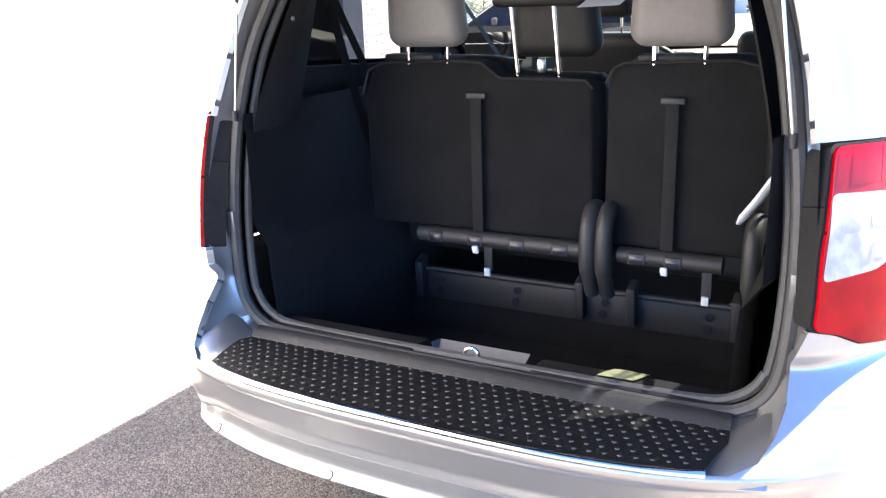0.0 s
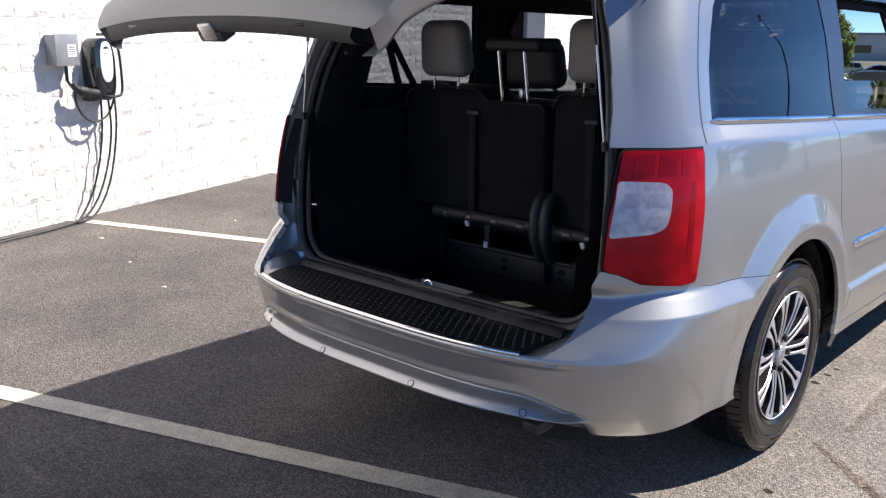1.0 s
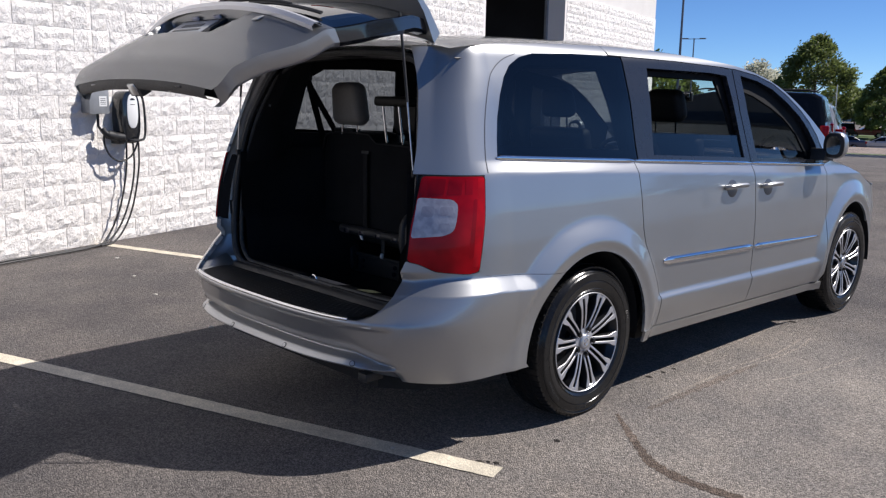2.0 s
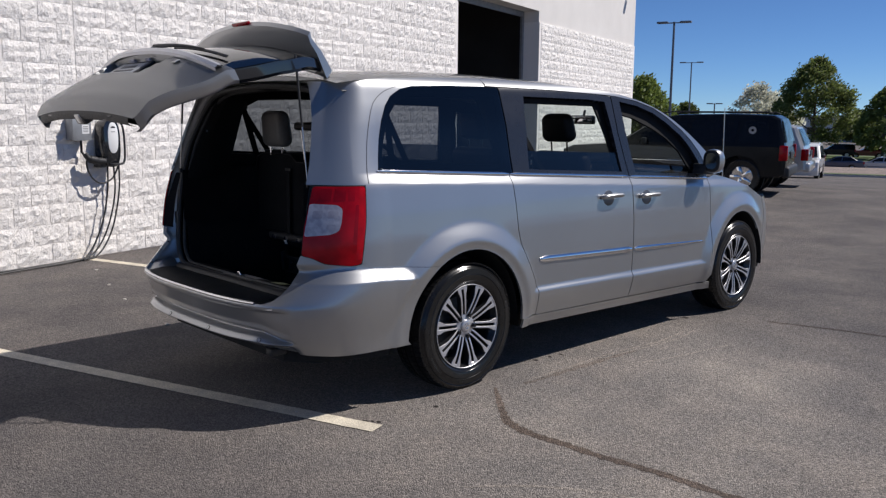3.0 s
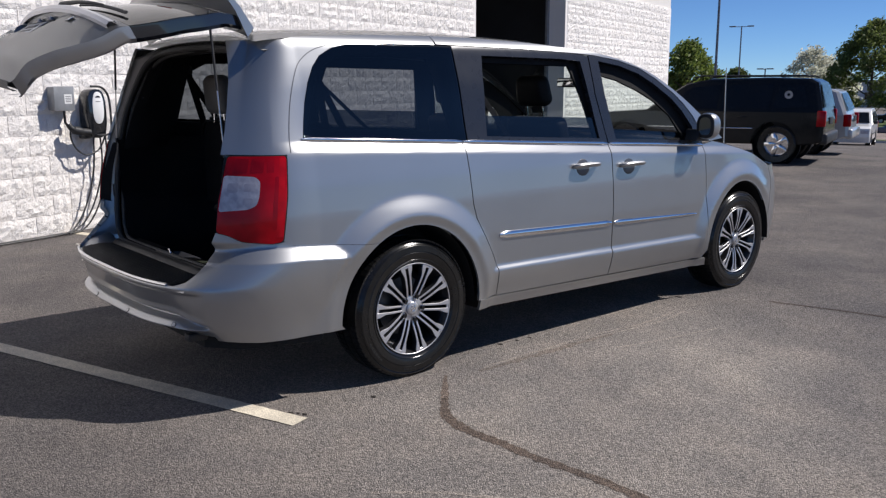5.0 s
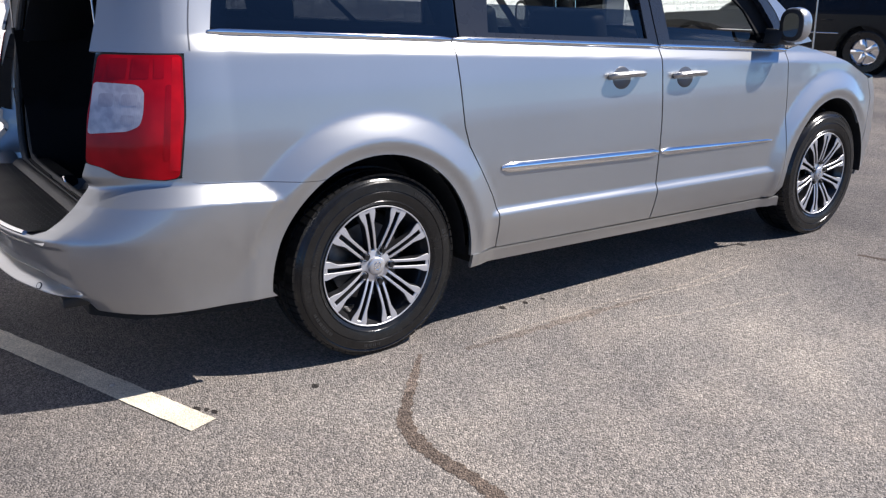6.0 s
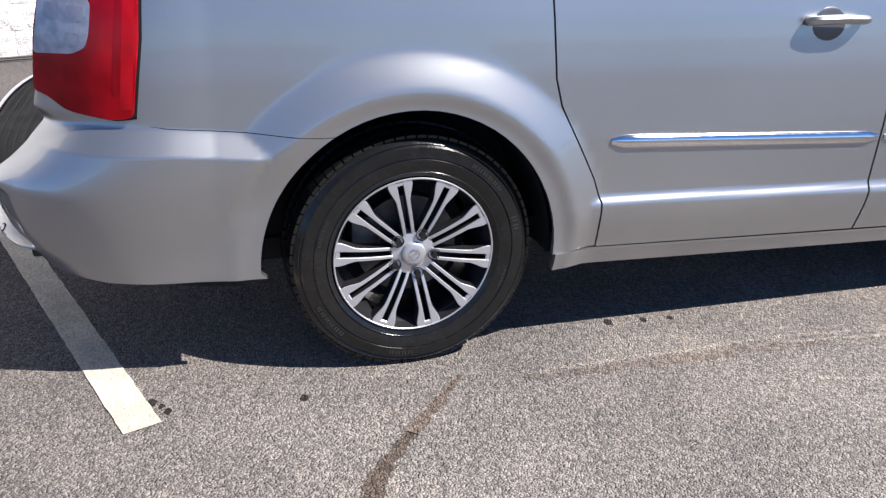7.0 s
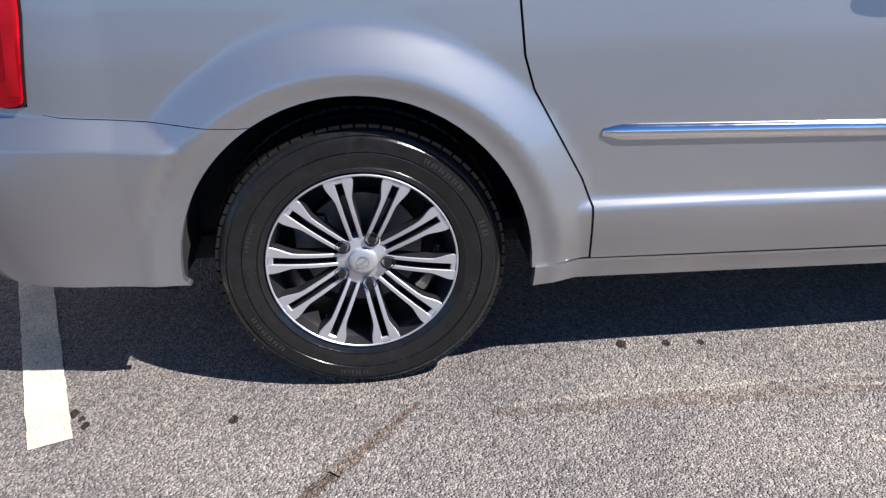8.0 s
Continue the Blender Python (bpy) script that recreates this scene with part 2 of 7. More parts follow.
def prism_bm(outline, lo, hi, axis='z', bevel=0.0, bm=None, at=(0, 0, 0), turn=None):
    """An outline of 2D points raised from lo to hi along an axis. For x the outline is (y, z), for y (x, z), for z (x, y)."""
    own = bmesh.new()

    def place(a, b, c):
        return (c, a, b) if axis == 'x' else ((a, c, b) if axis == 'y' else (a, b, c))
    v0 = [own.verts.new(place(a, b, lo)) for a, b in outline]
    v1 = [own.verts.new(place(a, b, hi)) for a, b in outline]
    m = len(outline)
    own.faces.new(v0[::-1])
    own.faces.new(v1)
    for k in range(m):
        own.faces.new((v0[k], v0[(k + 1) % m], v1[(k + 1) % m], v1[k]))
    bmesh.ops.recalc_face_normals(own, faces=own.faces)
    if bevel:
        bmesh.ops.bevel(own, geom=own.edges[:], offset=bevel, segments=2, affect='EDGES', profile=0.5)
    mat = Matrix.Translation(at) @ (turn if turn is not None else Matrix.Identity(4))
    bmesh.ops.transform(own, matrix=mat, verts=own.verts)
    if bm is None:
        return own
    me = bpy.data.meshes.new("tmp")
    own.to_mesh(me)
    own.free()
    bm.from_mesh(me)
    bpy.data.meshes.remove(me)
    return bm


# ---- the minivan's skin: a sheet over u (along the side, then round the corner) and z ----
def soft_table(xs, ys, lo, hi, sigma):
    g = np.linspace(lo, hi, 1601)
    v = np.interp(g, xs, ys)
    step = (hi - lo) / 1600
    k = np.arange(-int(4 * sigma / step), int(4 * sigma / step) + 1)
    w = np.exp(-0.5 * (k * step / sigma) ** 2)
    pad = np.pad(v, len(k) // 2, mode="edge")
    return g, np.convolve(pad, w / w.sum(), mode="valid")


def ease(x):
    x = np.clip(x, 0.0, 1.0)
    return x * x * (3 - 2 * x)


def soft_step(t, e):
    """A straight ramp from 0 to 1 with rounded ends."""
    return 0.5 * (np.sqrt(t * t + e) - np.sqrt((t - 1) ** 2 + e) + 1)


HALF_G = soft_table([0.1, 0.26, 0.33, 0.5, 0.7, 0.9, 1.05, 1.18, 1.25, 1.5, 1.70, 1.72, 1.74, 1.76, 1.80, 1.9],
                    [0.90, 0.955, 0.975, 0.982, 0.985, 0.978, 0.965, 0.945, 0.925, 0.852, 0.788, 0.778, 0.758, 0.730, 0.64, 0.45], 0, 2, 0.014)
REAR_G = soft_table([0.1, 0.30, 0.345, 0.385, 0.397, 0.404, 0.430, 0.436, 0.444, 0.455, 0.464, 0.471, 0.500, 0.572, 0.580, 0.602, 0.612, 0.64, 0.70, 0.77, 0.84, 1.0, 1.2, 1.45, 1.65, 1.76, 1.9],
                    [-1.0, -1.06, -1.09, -1.15, -1.215, -1.236, -1.216, -1.206, -1.168, -1.166, -1.196, -1.213, -1.212, -1.234, -1.246, -1.248, -1.235, -1.20, -1.13, -1.07, -1.03, -1.02, -1.0, -0.93, -0.83, -0.73, -0.6], 0, 2, 0.0038)
REAR_S = soft_table([0.1, 0.30, 0.345, 0.40, 0.46, 0.55, 0.602, 0.64, 0.70, 0.77, 0.84, 1.0, 1.9], [-1.0, -1.10, -1.15, -1.20, -1.225, -1.245, -1.24, -1.20, -1.13, -1.07, -1.03, -1.02, -0.6], 0, 2, 0.012)
NOSE_G = soft_table([0.1, 0.3, 0.5, 0.75, 0.95, 1.2, 1.9], [3.85, 3.96, 4.03, 4.0, 3.85, 3.5, 3.0], 0, 2, 0.03)
ROOF_G = soft_table([-0.9, -0.72, -0.5, -0.1, 0.43, 1.0, 1.56, 1.85, 2.05, 2.2, 2.4, 2.6, 2.8, 2.95, 3.3],
                    [1.69, 1.73, 1.755, 1.775, 1.785, 1.77, 1.73, 1.682, 1.628, 1.565, 1.452, 1.325, 1.19, 1.09, 0.95], -1, 3.4, 0.06)
UC, UF, NCORNER = -0.55, 3.40, 3.0
ARCH_Y = -0.016
HUB_Z, BASE = 0.355, 3.078
_ph = np.linspace(0, math.pi / 2, 2001)
_cx, _cy = 0.95 * np.cos(_ph) ** (2 / NCORNER), -0.5 * np.sin(_ph) ** (2 / NCORNER)
_arc = np.concatenate([[0], np.cumsum(np.hypot(np.diff(_cx), np.diff(_cy)))])


_cs = np.linspace(0, 1.6, 1601)
_turn = np.radians(42 * ease((_cs - 0.01) / 0.36) + 40 * ease((_cs - 0.42) / 0.12))
_chx = np.concatenate([[0], np.cumsum(np.sin(_turn))[:-1]]) * 0.001
_chy = np.concatenate([[0], np.cumsum(np.cos(_turn))[:-1]]) * 0.001
LEAN_G = soft_table([0.8, 1.0, 1.2, 1.45, 1.65, 1.8], [-0.04, -0.025, 0.0, 0.055, 0.125, 0.19], 0, 2, 0.05)


def tab(g, v):
    return np.interp(v, g[0], g[1])


def skin(u, z):
    u, z = np.asarray(u, float), np.asarray(z, float)
    y = np.clip(u, UC, UF)
    w = tab(HALF_G, z) - 0.05 * np.clip(0.2 - y, 0, 9) ** 2 - 0.045 * np.clip(y - 2.3, 0, 9) ** 2
    side = np.clip(1 - np.clip(UC - u, 0, 1) * 5, 0, 1) * np.clip(1 - np.clip(u - UF, 0, 1) * 5, 0, 1)
    flare = np.zeros_like(w)
    for hub in (ARCH_Y, BASE):
        r = np.hypot((u - hub) * 1.0, z - HUB_Z)
        flare = flare + side * (0.039 * soft_step((0.612 - r) / 0.100, 0.010) - 0.010 * ease((0.508 - r) / 0.05))
    over = z - (1.262 - 0.052 * (y + 0.585))           # height over the belt line
    w = w - side * 0.020 * soft_step((over + 0.060) / 0.052, 0.008) * (1 - ease((over - 0.01) / 0.34))
    zz = z + 0.022 * (u - 0.55)
    middle = ease((u - 0.34) / 0.10) * ease((2.76 - u) / 0.10)
    ledge = middle * 0.019 * ease((0.530 - zz) / 0.042)
    seam = 0.777 - 0.08 * (np.clip(u, -0.66, 0.0) + 0.66)
    flare = flare * (1 - np.where(u < 0, 0.55 * ease((seam - z) / 0.24), 0.0))
    bulge = np.where(u < -0.10, 0.040, 0.0) * np.clip((seam - z) / 0.066, 0, 1) * (1 - 1.0 * ease((0.68 - z) / 0.36))
    bulge = bulge * ease((np.hypot(u - ARCH_Y, z - HUB_Z) - 0.475) / 0.075)
    top = np.maximum(ledge, bulge)
    w = w + 0.5 * (flare + top + np.sqrt((flare - top) ** 2 + 0.004 ** 2)) - 0.002
    w = w - ease((u - 0.40) / 0.12) * ease((2.70 - u) / 0.12) * 0.03 * ease((0.49 - zz) / 0.2)
    x = w.copy()
    yy = u.copy()
    phi = np.interp(np.clip(UC - u, 0, None), _arc, _ph)
    rear = u < UC
    x = np.where(rear, w * np.cos(phi) ** (2 / NCORNER), x)
    groove = ease((UC - u - 0.44) / 0.06)
    droop = 0.042 * (1 - ease((UC - u - 0.46) / 0.20)) * ease((0.58 - z) / 0.08) * ease((z - 0.398) / 0.014)      # the strip runs down to a point at its ends
    back_y = tab(REAR_G, z + droop) * groove + tab(REAR_S, z) * (1 - groove)
    yy = np.where(rear, UC + (back_y - UC) * np.sin(phi) ** (2 / NCORNER), yy)
    # above the bumper the corner turns in slowly and then sharply at the tailgate
    run = np.clip(UC - u, 0, None)
    flat = ease((z - 0.755) / 0.05)
    cx = w - np.interp(run, _cs, _chx)
    cy = UC - np.interp(run, _cs, _chy) + tab(LEAN_G, z) * np.clip(run / 0.36, 0, 1)
    x = np.where(rear, x * (1 - flat) + cx * flat, x)
    yy = np.where(rear, yy * (1 - flat) + cy * flat, yy)
    phf = np.interp(np.clip(u - UF, 0, None), _arc, _ph)
    front = u > UF
    x = np.where(front, w * np.cos(phf) ** (2 / 3.0), x)
    yy = np.where(front, UF + (tab(NOSE_G, z) - UF) * np.sin(phf) ** (2 / 3.0), yy)
    return np.stack([x, yy, z], -1)


def skin_normal(u, z):
    e = 0.004
    du = skin(u + e, z) - skin(u - e, z)
    dz = skin(u, np.asarray(z) + e) - skin(u, np.asarray(z) - e)
    n = np.cross(du, dz)
    return n / np.maximum(np.linalg.norm(n, axis=-1, keepdims=True), 1e-9)


_us = UC - np.linspace(0, 1.15, 600)


def u_x(x, z):
    row = skin(_us, np.full(600, z))[:, 0]
    return float(np.interp(-x, -row, _us))


def u_y(y, z):
    row = skin(_us[:400], np.full(400, z))[:, 1]
    return float(np.interp(-y, -row, _us[:400]))


U_MID = UC - float(_arc[-1])


def rounded(outline, r, n=4):
    """The same outline with its corners rounded."""
    out = []
    m = len(outline)
    for k in range(m):
        p, a, b = Vector(outline[k]), Vector(outline[k - 1]), Vector(outline[(k + 1) % m])
        ra, rb = min(r, (a - p).length * 0.45), min(r, (b - p).length * 0.45)
        s0, s1 = p + (a - p).normalized() * ra, p + (b - p).normalized() * rb
        for i in range(n + 1):
            t = i / n
            q = s0 * (1 - t) ** 2 + p * 2 * t * (1 - t) + s1 * t * t
            out.append((q.x, q.y))
    return out


def dense(outline, step=0.025):
    out = []
    for (a, b), (c, d) in zip(outline, outline[1:] + outline[:1]):
        m = max(1, int(math.hypot(c - a, d - b) / step))
        out += [(a + (c - a) * k / m, b + (d - b) * k / m) for k in range(m)]
    return out


def skin_panel(outline, holes=(), d=0.0, lip=0.014, step=0.035, step_z=None, both=False, name="panel"):
    """A mesh of the skin within an outline of (u, z), d metres inside it, with a lip turned in at its edges."""
    bm = bmesh.new()
    for loop in (outline, *holes):
        vs = [bm.verts.new((a, b, 0)) for a, b in dense(loop)]
        for k in range(len(vs)):
            bm.edges.new((vs[k], vs[(k + 1) % len(vs)]))
    bmesh.ops.triangle_fill(bm, use_beauty=False, use_dissolve=False, edges=bm.edges[:])
    us, zs = [v.co.x for v in bm.verts], [v.co.y for v in bm.verts]
    for lo, hi, no, st in ((min(us), max(us), (1, 0, 0), step), (min(zs), max(zs), (0, 1, 0), step_z or step)):
        m = int((hi - lo) / st)
        for k in range(1, m + 1):
            c = lo + (hi - lo) * k / (m + 1)
            bmesh.ops.bisect_plane(bm, geom=bm.verts[:] + bm.edges[:] + bm.faces[:], dist=1e-5, plane_co=(c, c, 0), plane_no=no)
    bm.verts.index_update()
    uz = np.array([(v.co.x, v.co.y) for v in bm.verts])
    nor = skin_normal(uz[:, 0], uz[:, 1])
    pos = skin(uz[:, 0], uz[:, 1]) - d * nor
    faces = []
    for f in bm.faces:
        idx = [v.index for v in f.verts]
        if f.normal.z < 0:
            idx.reverse()
        faces.append(idx)
    verts, norms = [tuple(p) for p in pos], [tuple(n) for n in nor]
    if lip:
        for e in bm.edges:
            if len(e.link_faces) == 1:
                f = e.link_faces[0]
                a, b = e.verts[0].index, e.verts[1].index
                mid = Vector(pos[a]) * 0.5 + Vector(pos[b]) * 0.5
                inner = sum((Vector(pos[v.index]) for v in f.verts), Vector()) / len(f.verts)
                away = (mid - inner).normalized()
                k = len(verts)
                verts += [tuple(pos[a]), tuple(pos[b]), tuple(pos[b] - lip * nor[b]), tuple(pos[a] - lip * nor[a])]
                norms += [tuple(away)] * 4
                n = (Vector(verts[k + 1]) - Vector(verts[k])).cross(Vector(verts[k + 3]) - Vector(verts[k]))
                faces.append([k, k + 1, k + 2, k + 3] if n.dot(away) > 0 else [k + 3, k + 2, k + 1, k])
    bm.free()
    if both:
        m = len(verts)
        verts += [(-x, y, z) for x, y, z in verts]
        norms += [(-x, y, z) for x, y, z in norms]
        faces += [[m + i for i in reversed(f)] for f in faces]
    return raw_mesh(name, verts, faces, norms)


def flip_side(me):
    """The same panel on the left side."""
    verts = [(-v.co.x, v.co.y, v.co.z) for v in me.vertices]
    faces = [list(reversed(p.vertices)) for p in me.polygons]
    norms = [None] * len(verts)
    for lp, cn in zip(me.loops, me.corner_normals):
        norms[lp.vertex_index] = (-cn.vector.x, cn.vector.y, cn.vector.z)
    norms = [n or (0, 0, 1) for n in norms]
    return raw_mesh(me.name, verts, faces, norms)


def skin_pair(name, outline, mat, parent, label="", **kw):
    """A panel on each side."""
    me = skin_panel(outline, name=name, **kw)
    right = part(name, me, mat, parent, label, smooth=False)
    left = part(name, flip_side(me), mat, parent, label, smooth=False)
    return right, left


# ---- the minivan ----
def roof_z(y):
    return float(tab(ROOF_G, y))


def edge_z(y):
    return roof_z(y) - 0.018


def arch(hub, a0, a1, n=22, grow=0.0):
    return [(hub + (0.437 + grow) * math.cos(radians(a0 + (a1 - a0) * k / n)), HUB_Z + (0.457 + grow) * math.sin(radians(a0 + (a1 - a0) * k / n))) for k in range(n + 1)]


def belt(y):
    return 1.262 - 0.052 * (y + 0.585)


def sill_top(y):
    return 0.348 - 0.026 * (y - 0.58)


van = thing("minivan", "silver minivan parked with its liftgate raised and windows lowered", "car")

LAMP = [(u_x(0.760, 1.196), 1.196), (u_y(-0.688, 1.195), 1.196), (u_y(-0.706, 1.0), 1.0), (u_y(-0.738, 0.81), 0.800),
        (u_y(-0.79, 0.81), 0.793), (u_x(0.845, 0.82), 0.806), (u_x(0.80, 0.835), 0.836), (u_x(0.760, 0.85), 0.848), (u_x(0.760, 1.0), 1.0)]
REAR_EDGE = [(0.738, 1.20), (0.722, 1.30), (0.692, 1.42), (0.660, 1.52), (0.622, 1.61), (0.585, 1.68), (0.56, 1.715)]   # x, z of the pillar's rear edge
DOOR_SEAM = [(0.575, 0.348), (0.568, 0.50), (0.538, 0.575), (0.475, 0.69), (0.415, 0.80), (0.392, 0.88), (0.383, 0.98), (0.372, 1.10), (0.362, 1.212)]
QWIN = [(-0.588, 1.268), (-0.572, 1.34), (-0.548, 1.43), (-0.518, 1.52), (-0.478, 1.595), (-0.43, 1.648), (-0.36, 1.685), (-0.27, 1.705), (0.0, 1.715), (0.292, 1.718)]

roofline = [(y, edge_z(y)) for y in np.linspace(0.30, -0.66, 16)]
quarter = ([(a, b) for a, b in DOOR_SEAM] + [(-0.585, belt(-0.585))] + QWIN + roofline
           + [(u_x(x, z), z) for x, z in reversed(REAR_EDGE)]
           + LAMP[1:4] + [(-0.70, 0.783), (-0.66, 0.776), (-0.27, 0.745)]
           + arch(ARCH_Y, 121, -1.5))
quarter = [(float(a), float(b)) for a, b in quarter]
skin_pair("quarter_panel", quarter, PAINT, van, step=0.015)

bumper = ([(-0.435, 0.335)] + arch(ARCH_Y, 183, 121.5)[1:] + [(-0.272, 0.7430), (-0.66, 0.7743), (-0.695, 0.781)] + LAMP[3:8]
          + [(u_x(0.742, 0.80), 0.80), (u_x(0.735, 0.72), 0.72), (u_x(0.726, 0.66), 0.66), (u_x(0.705, 0.626), 0.626), (u_x(0.66, 0.608), 0.608), (U_MID, 0.608),
             (U_MID, 0.352), (u_x(0.70, 0.35), 0.350), (u_x(0.90, 0.34), 0.335)])
part("rear_bumper", skin_panel([(float(a), float(b)) for a, b in bumper], both=True, step=0.020, step_z=0.0058, lip=0.02, name="rear_bumper"), PAINT, van, "silver painted rear bumper", smooth=False)

sliding = ([(0.581, 0.345)] + [(a + 0.006, b) for a, b in DOOR_SEAM[1:-1]] + [(0.368, belt(0.37) - 0.003), (1.562, belt(1.562)), (1.572, 0.80), (1.560, sill_top(1.56))])
skin_pair("sliding_door", sliding, PAINT, van, step=0.03, step_z=0.0135)
front = [(1.568, sill_top(1.57)), (1.580, 0.80), (1.570, belt(1.57)), (2.585, belt(2.585)), (2.60, 0.80), (2.598, 0.55), (2.590, sill_top(2.59))]
skin_pair("front_door", front, PAINT, van, step=0.03, step_z=0.0135)
fender = ([(2.598, sill_top(2.6)), (2.606, 0.80), (2.593, belt(2.6)), (2.72, 1.115), (2.9, 1.085), (3.07, 1.05), (3.25, 1.005), (3.41, 0.945), (3.52, 0.90), (3.56, 0.78), (3.52, 0.62)]
          + arch(BASE, 15, 181))
skin_pair("front_fender", [(float(a), float(b)) for a, b in fender], PAINT, van, step=0.03)
nose = ([(3.515, 0.30)] + arch(BASE, 0, 14) + [(3.526, 0.62), (3.566, 0.78), (3.526, 0.895), (3.9, 0.90), (UF + float(_arc[-1]), 0.90), (UF + float(_arc[-1]), 0.30)])
part("front_bumper", skin_panel([(float(a), float(b)) for a, b in nose], both=True, step=0.045, name="front_bumper"), PAINT, van, smooth=False)
rail = ([(y, edge_z(y)) for y in np.linspace(2.86, 0.306, 30)] + [(0.306, 1.722), (0.9, 1.714), (1.36, 1.700), (1.56, 1.690), (1.8, 1.662), (2.0, 1.615), (2.15, 1.550), (2.315, 1.455), (2.42, 1.378), (2.51, 1.295), (2.588, 1.19), (2.60, 1.125), (2.72, 1.12)])
skin_pair("roof_rail", [(float(a), float(b)) for a, b in rail], PAINT, van, step=0.035)
rocker = [(0.425, 0.288), (0.428, 0.345), (0.575, 0.341), (2.64, sill_top(2.64) - 0.007), (2.655, 0.235), (1.5, 0.262)]
skin_pair("rocker_panel", rocker, PAINT, van, d=-0.006, step=0.04)

# roof, windscreen and bonnet
def roof_rows(y0, y1, n, lift=0.0):
    rows = []
    for y in np.linspace(y0, y1, n):
        z = edge_z(y)
        w = float(skin(y, z)[0])
        rows.append([(w * s, y, z + lift + 0.052 * (1 - abs(s) ** 2.6)) for s in np.sin(np.linspace(-math.pi / 2, math.pi / 2, 25))])
    return rows


bm = loft_bm(roof_rows(-0.74, 1.74, 40))
bmesh.ops.solidify(bm, geom=bm.faces[:], thickness=-0.02)
part("roof", bm, PAINT, van)
part("headliner", loft_bm(roof_rows(-0.70, 1.72, 20, -0.045)), HEADLINER, van, "pale grey cloth headliner")
bm = loft_bm(roof_rows(1.745, 2.86, 16, -0.004))
part("windscreen", bm, GLASS_CLEAR, van, "clear windscreen glass")
rows = []
for y in np.linspace(2.72, 3.56, 14):
    z = float(np.interp(y, [2.6, 2.72, 2.9, 3.07, 3.25, 3.41, 3.56], [1.13, 1.118, 1.088, 1.053, 1.008, 0.95, 0.895]))
    w = float(skin(y, z)[0]) - 0.004
    rows.append([(w * s, y + 0.32 * (1 - s * s) * (y - 2.72) / 0.84, z + 0.05 * (1 - s ** 4)) for s in np.linspace(-1, 1, 21)])
part("bonnet", loft_bm(rows), PAINT, van)
rows = [[(0.80 * s, 2.70 + k * 0.06, 1.115 + 0.04 * (1 - s * s)) for s in np.linspace(-1, 1, 9)] for k in range(5)]
part("cowl", loft_bm(rows), PLASTIC, van)

# side windows
skin_pair("quarter_window", [(-0.584, belt(-0.58) + 0.012)] + [(a + 0.003, b - 0.003) for a, b in QWIN[1:]] + [(0.40, 1.714), (0.402, belt(0.40) + 0.010)], GLASS_DARK, van, "dark tinted quarter glass", d=0.004, lip=0.0, step=0.08)
frame_band = [(-0.588, belt(-0.585) + 0.006)] + QWIN + [(0.402, 1.717), (0.405, belt(0.405) + 0.006)]
inner_q = [(-0.545, belt(-0.545) + 0.05), (-0.51, 1.43), (-0.465, 1.54), (-0.40, 1.61), (-0.31, 1.655), (0.0, 1.67), (0.348, 1.668), (0.340, belt(0.340) + 0.05)]
skin_pair("window_border", frame_band, GLOSS_BLACK, van, "black printed border of the glass", holes=[inner_q], d=0.0075, lip=0.0, step=0.08)
cpil = [(0.408, 1.716), (0.411, belt(0.411) + 0.006), (1.565, belt(1.565) + 0.006), (1.502, 1.45), (1.508, 1.685), (1.36, 1.697), (0.9, 1.711)]
swin = [(0.612, 1.668), (0.588, 1.55), (0.556, belt(0.556) + 0.03), (1.495, belt(1.495) + 0.03), (1.448, 1.45), (1.430, 1.650), (1.25, 1.662)]
skin_pair("sliding_door_frame", cpil, SATIN_FILM, van, "gloss black window frame", holes=[swin], d=0.002, step=0.05, lip=0.03)
skin_pair("sliding_window", [(0.545, 1.345), (0.535, belt(0.535) + 0.01), (1.515, belt(1.515) + 0.01), (1.470, 1.312)], GLASS_DARK, van, "tinted window lowered most of the way", d=0.012, lip=0.0, step=0.08)
fpil = [(1.518, 1.688), (1.512, 1.45), (1.573, belt(1.573) + 0.006), (2.592, belt(2.592) + 0.006), (2.582, 1.187), (2.508, 1.290), (2.418, 1.374), (2.312, 1.451), (2.148, 1.546), (2.0, 1.611), (1.8, 1.658), (1.56, 1.687)]
fwin = [(1.600, 1.655), (1.598, 1.45), (1.650, belt(1.650) + 0.03), (2.50, belt(2.50) + 0.03), (2.485, 1.225), (2.39, 1.332), (2.29, 1.415), (2.12, 1.515), (1.98, 1.580), (1.8, 1.628)]
skin_pair("front_door_frame", fpil, SATIN_FILM, van, "gloss black window frame", holes=[fwin], d=0.002, step=0.05, lip=0.03)
skin_pair("front_window", [(1.625, belt(1.625) + 0.09), (1.64, belt(1.64) + 0.01), (2.51, belt(2.51) + 0.01), (2.50, belt(2.50) + 0.08)], GLASS_DARK, van, "tinted window lowered", d=0.012, lip=0.0, step=0.08)


def skin_rod(name, y0, y1, z_of, r, flat, mat, label, out=0.002, taper=False):
    """A half-round moulding along both sides."""
    ys = np.linspace(y0, y1, 22)
    zs = np.array([z_of(y) for y in ys])
    pos, nor = skin(ys, zs), skin_normal(ys, zs)
    pts = [Vector(p) + Vector(n) * out for p, n in zip(pos, nor)]
    radii = [r * (1 - (0.55 * k / 21 if taper else 0)) * (0.45 if k in (0, 21) else 1.0) for k in range(22)]
    for s in (1, -1):
        bm = tube_bm([(s * p.x, p.y, p.z) for p in pts], radii, 12, flat=flat)
        part(name, bm, mat, van, label)


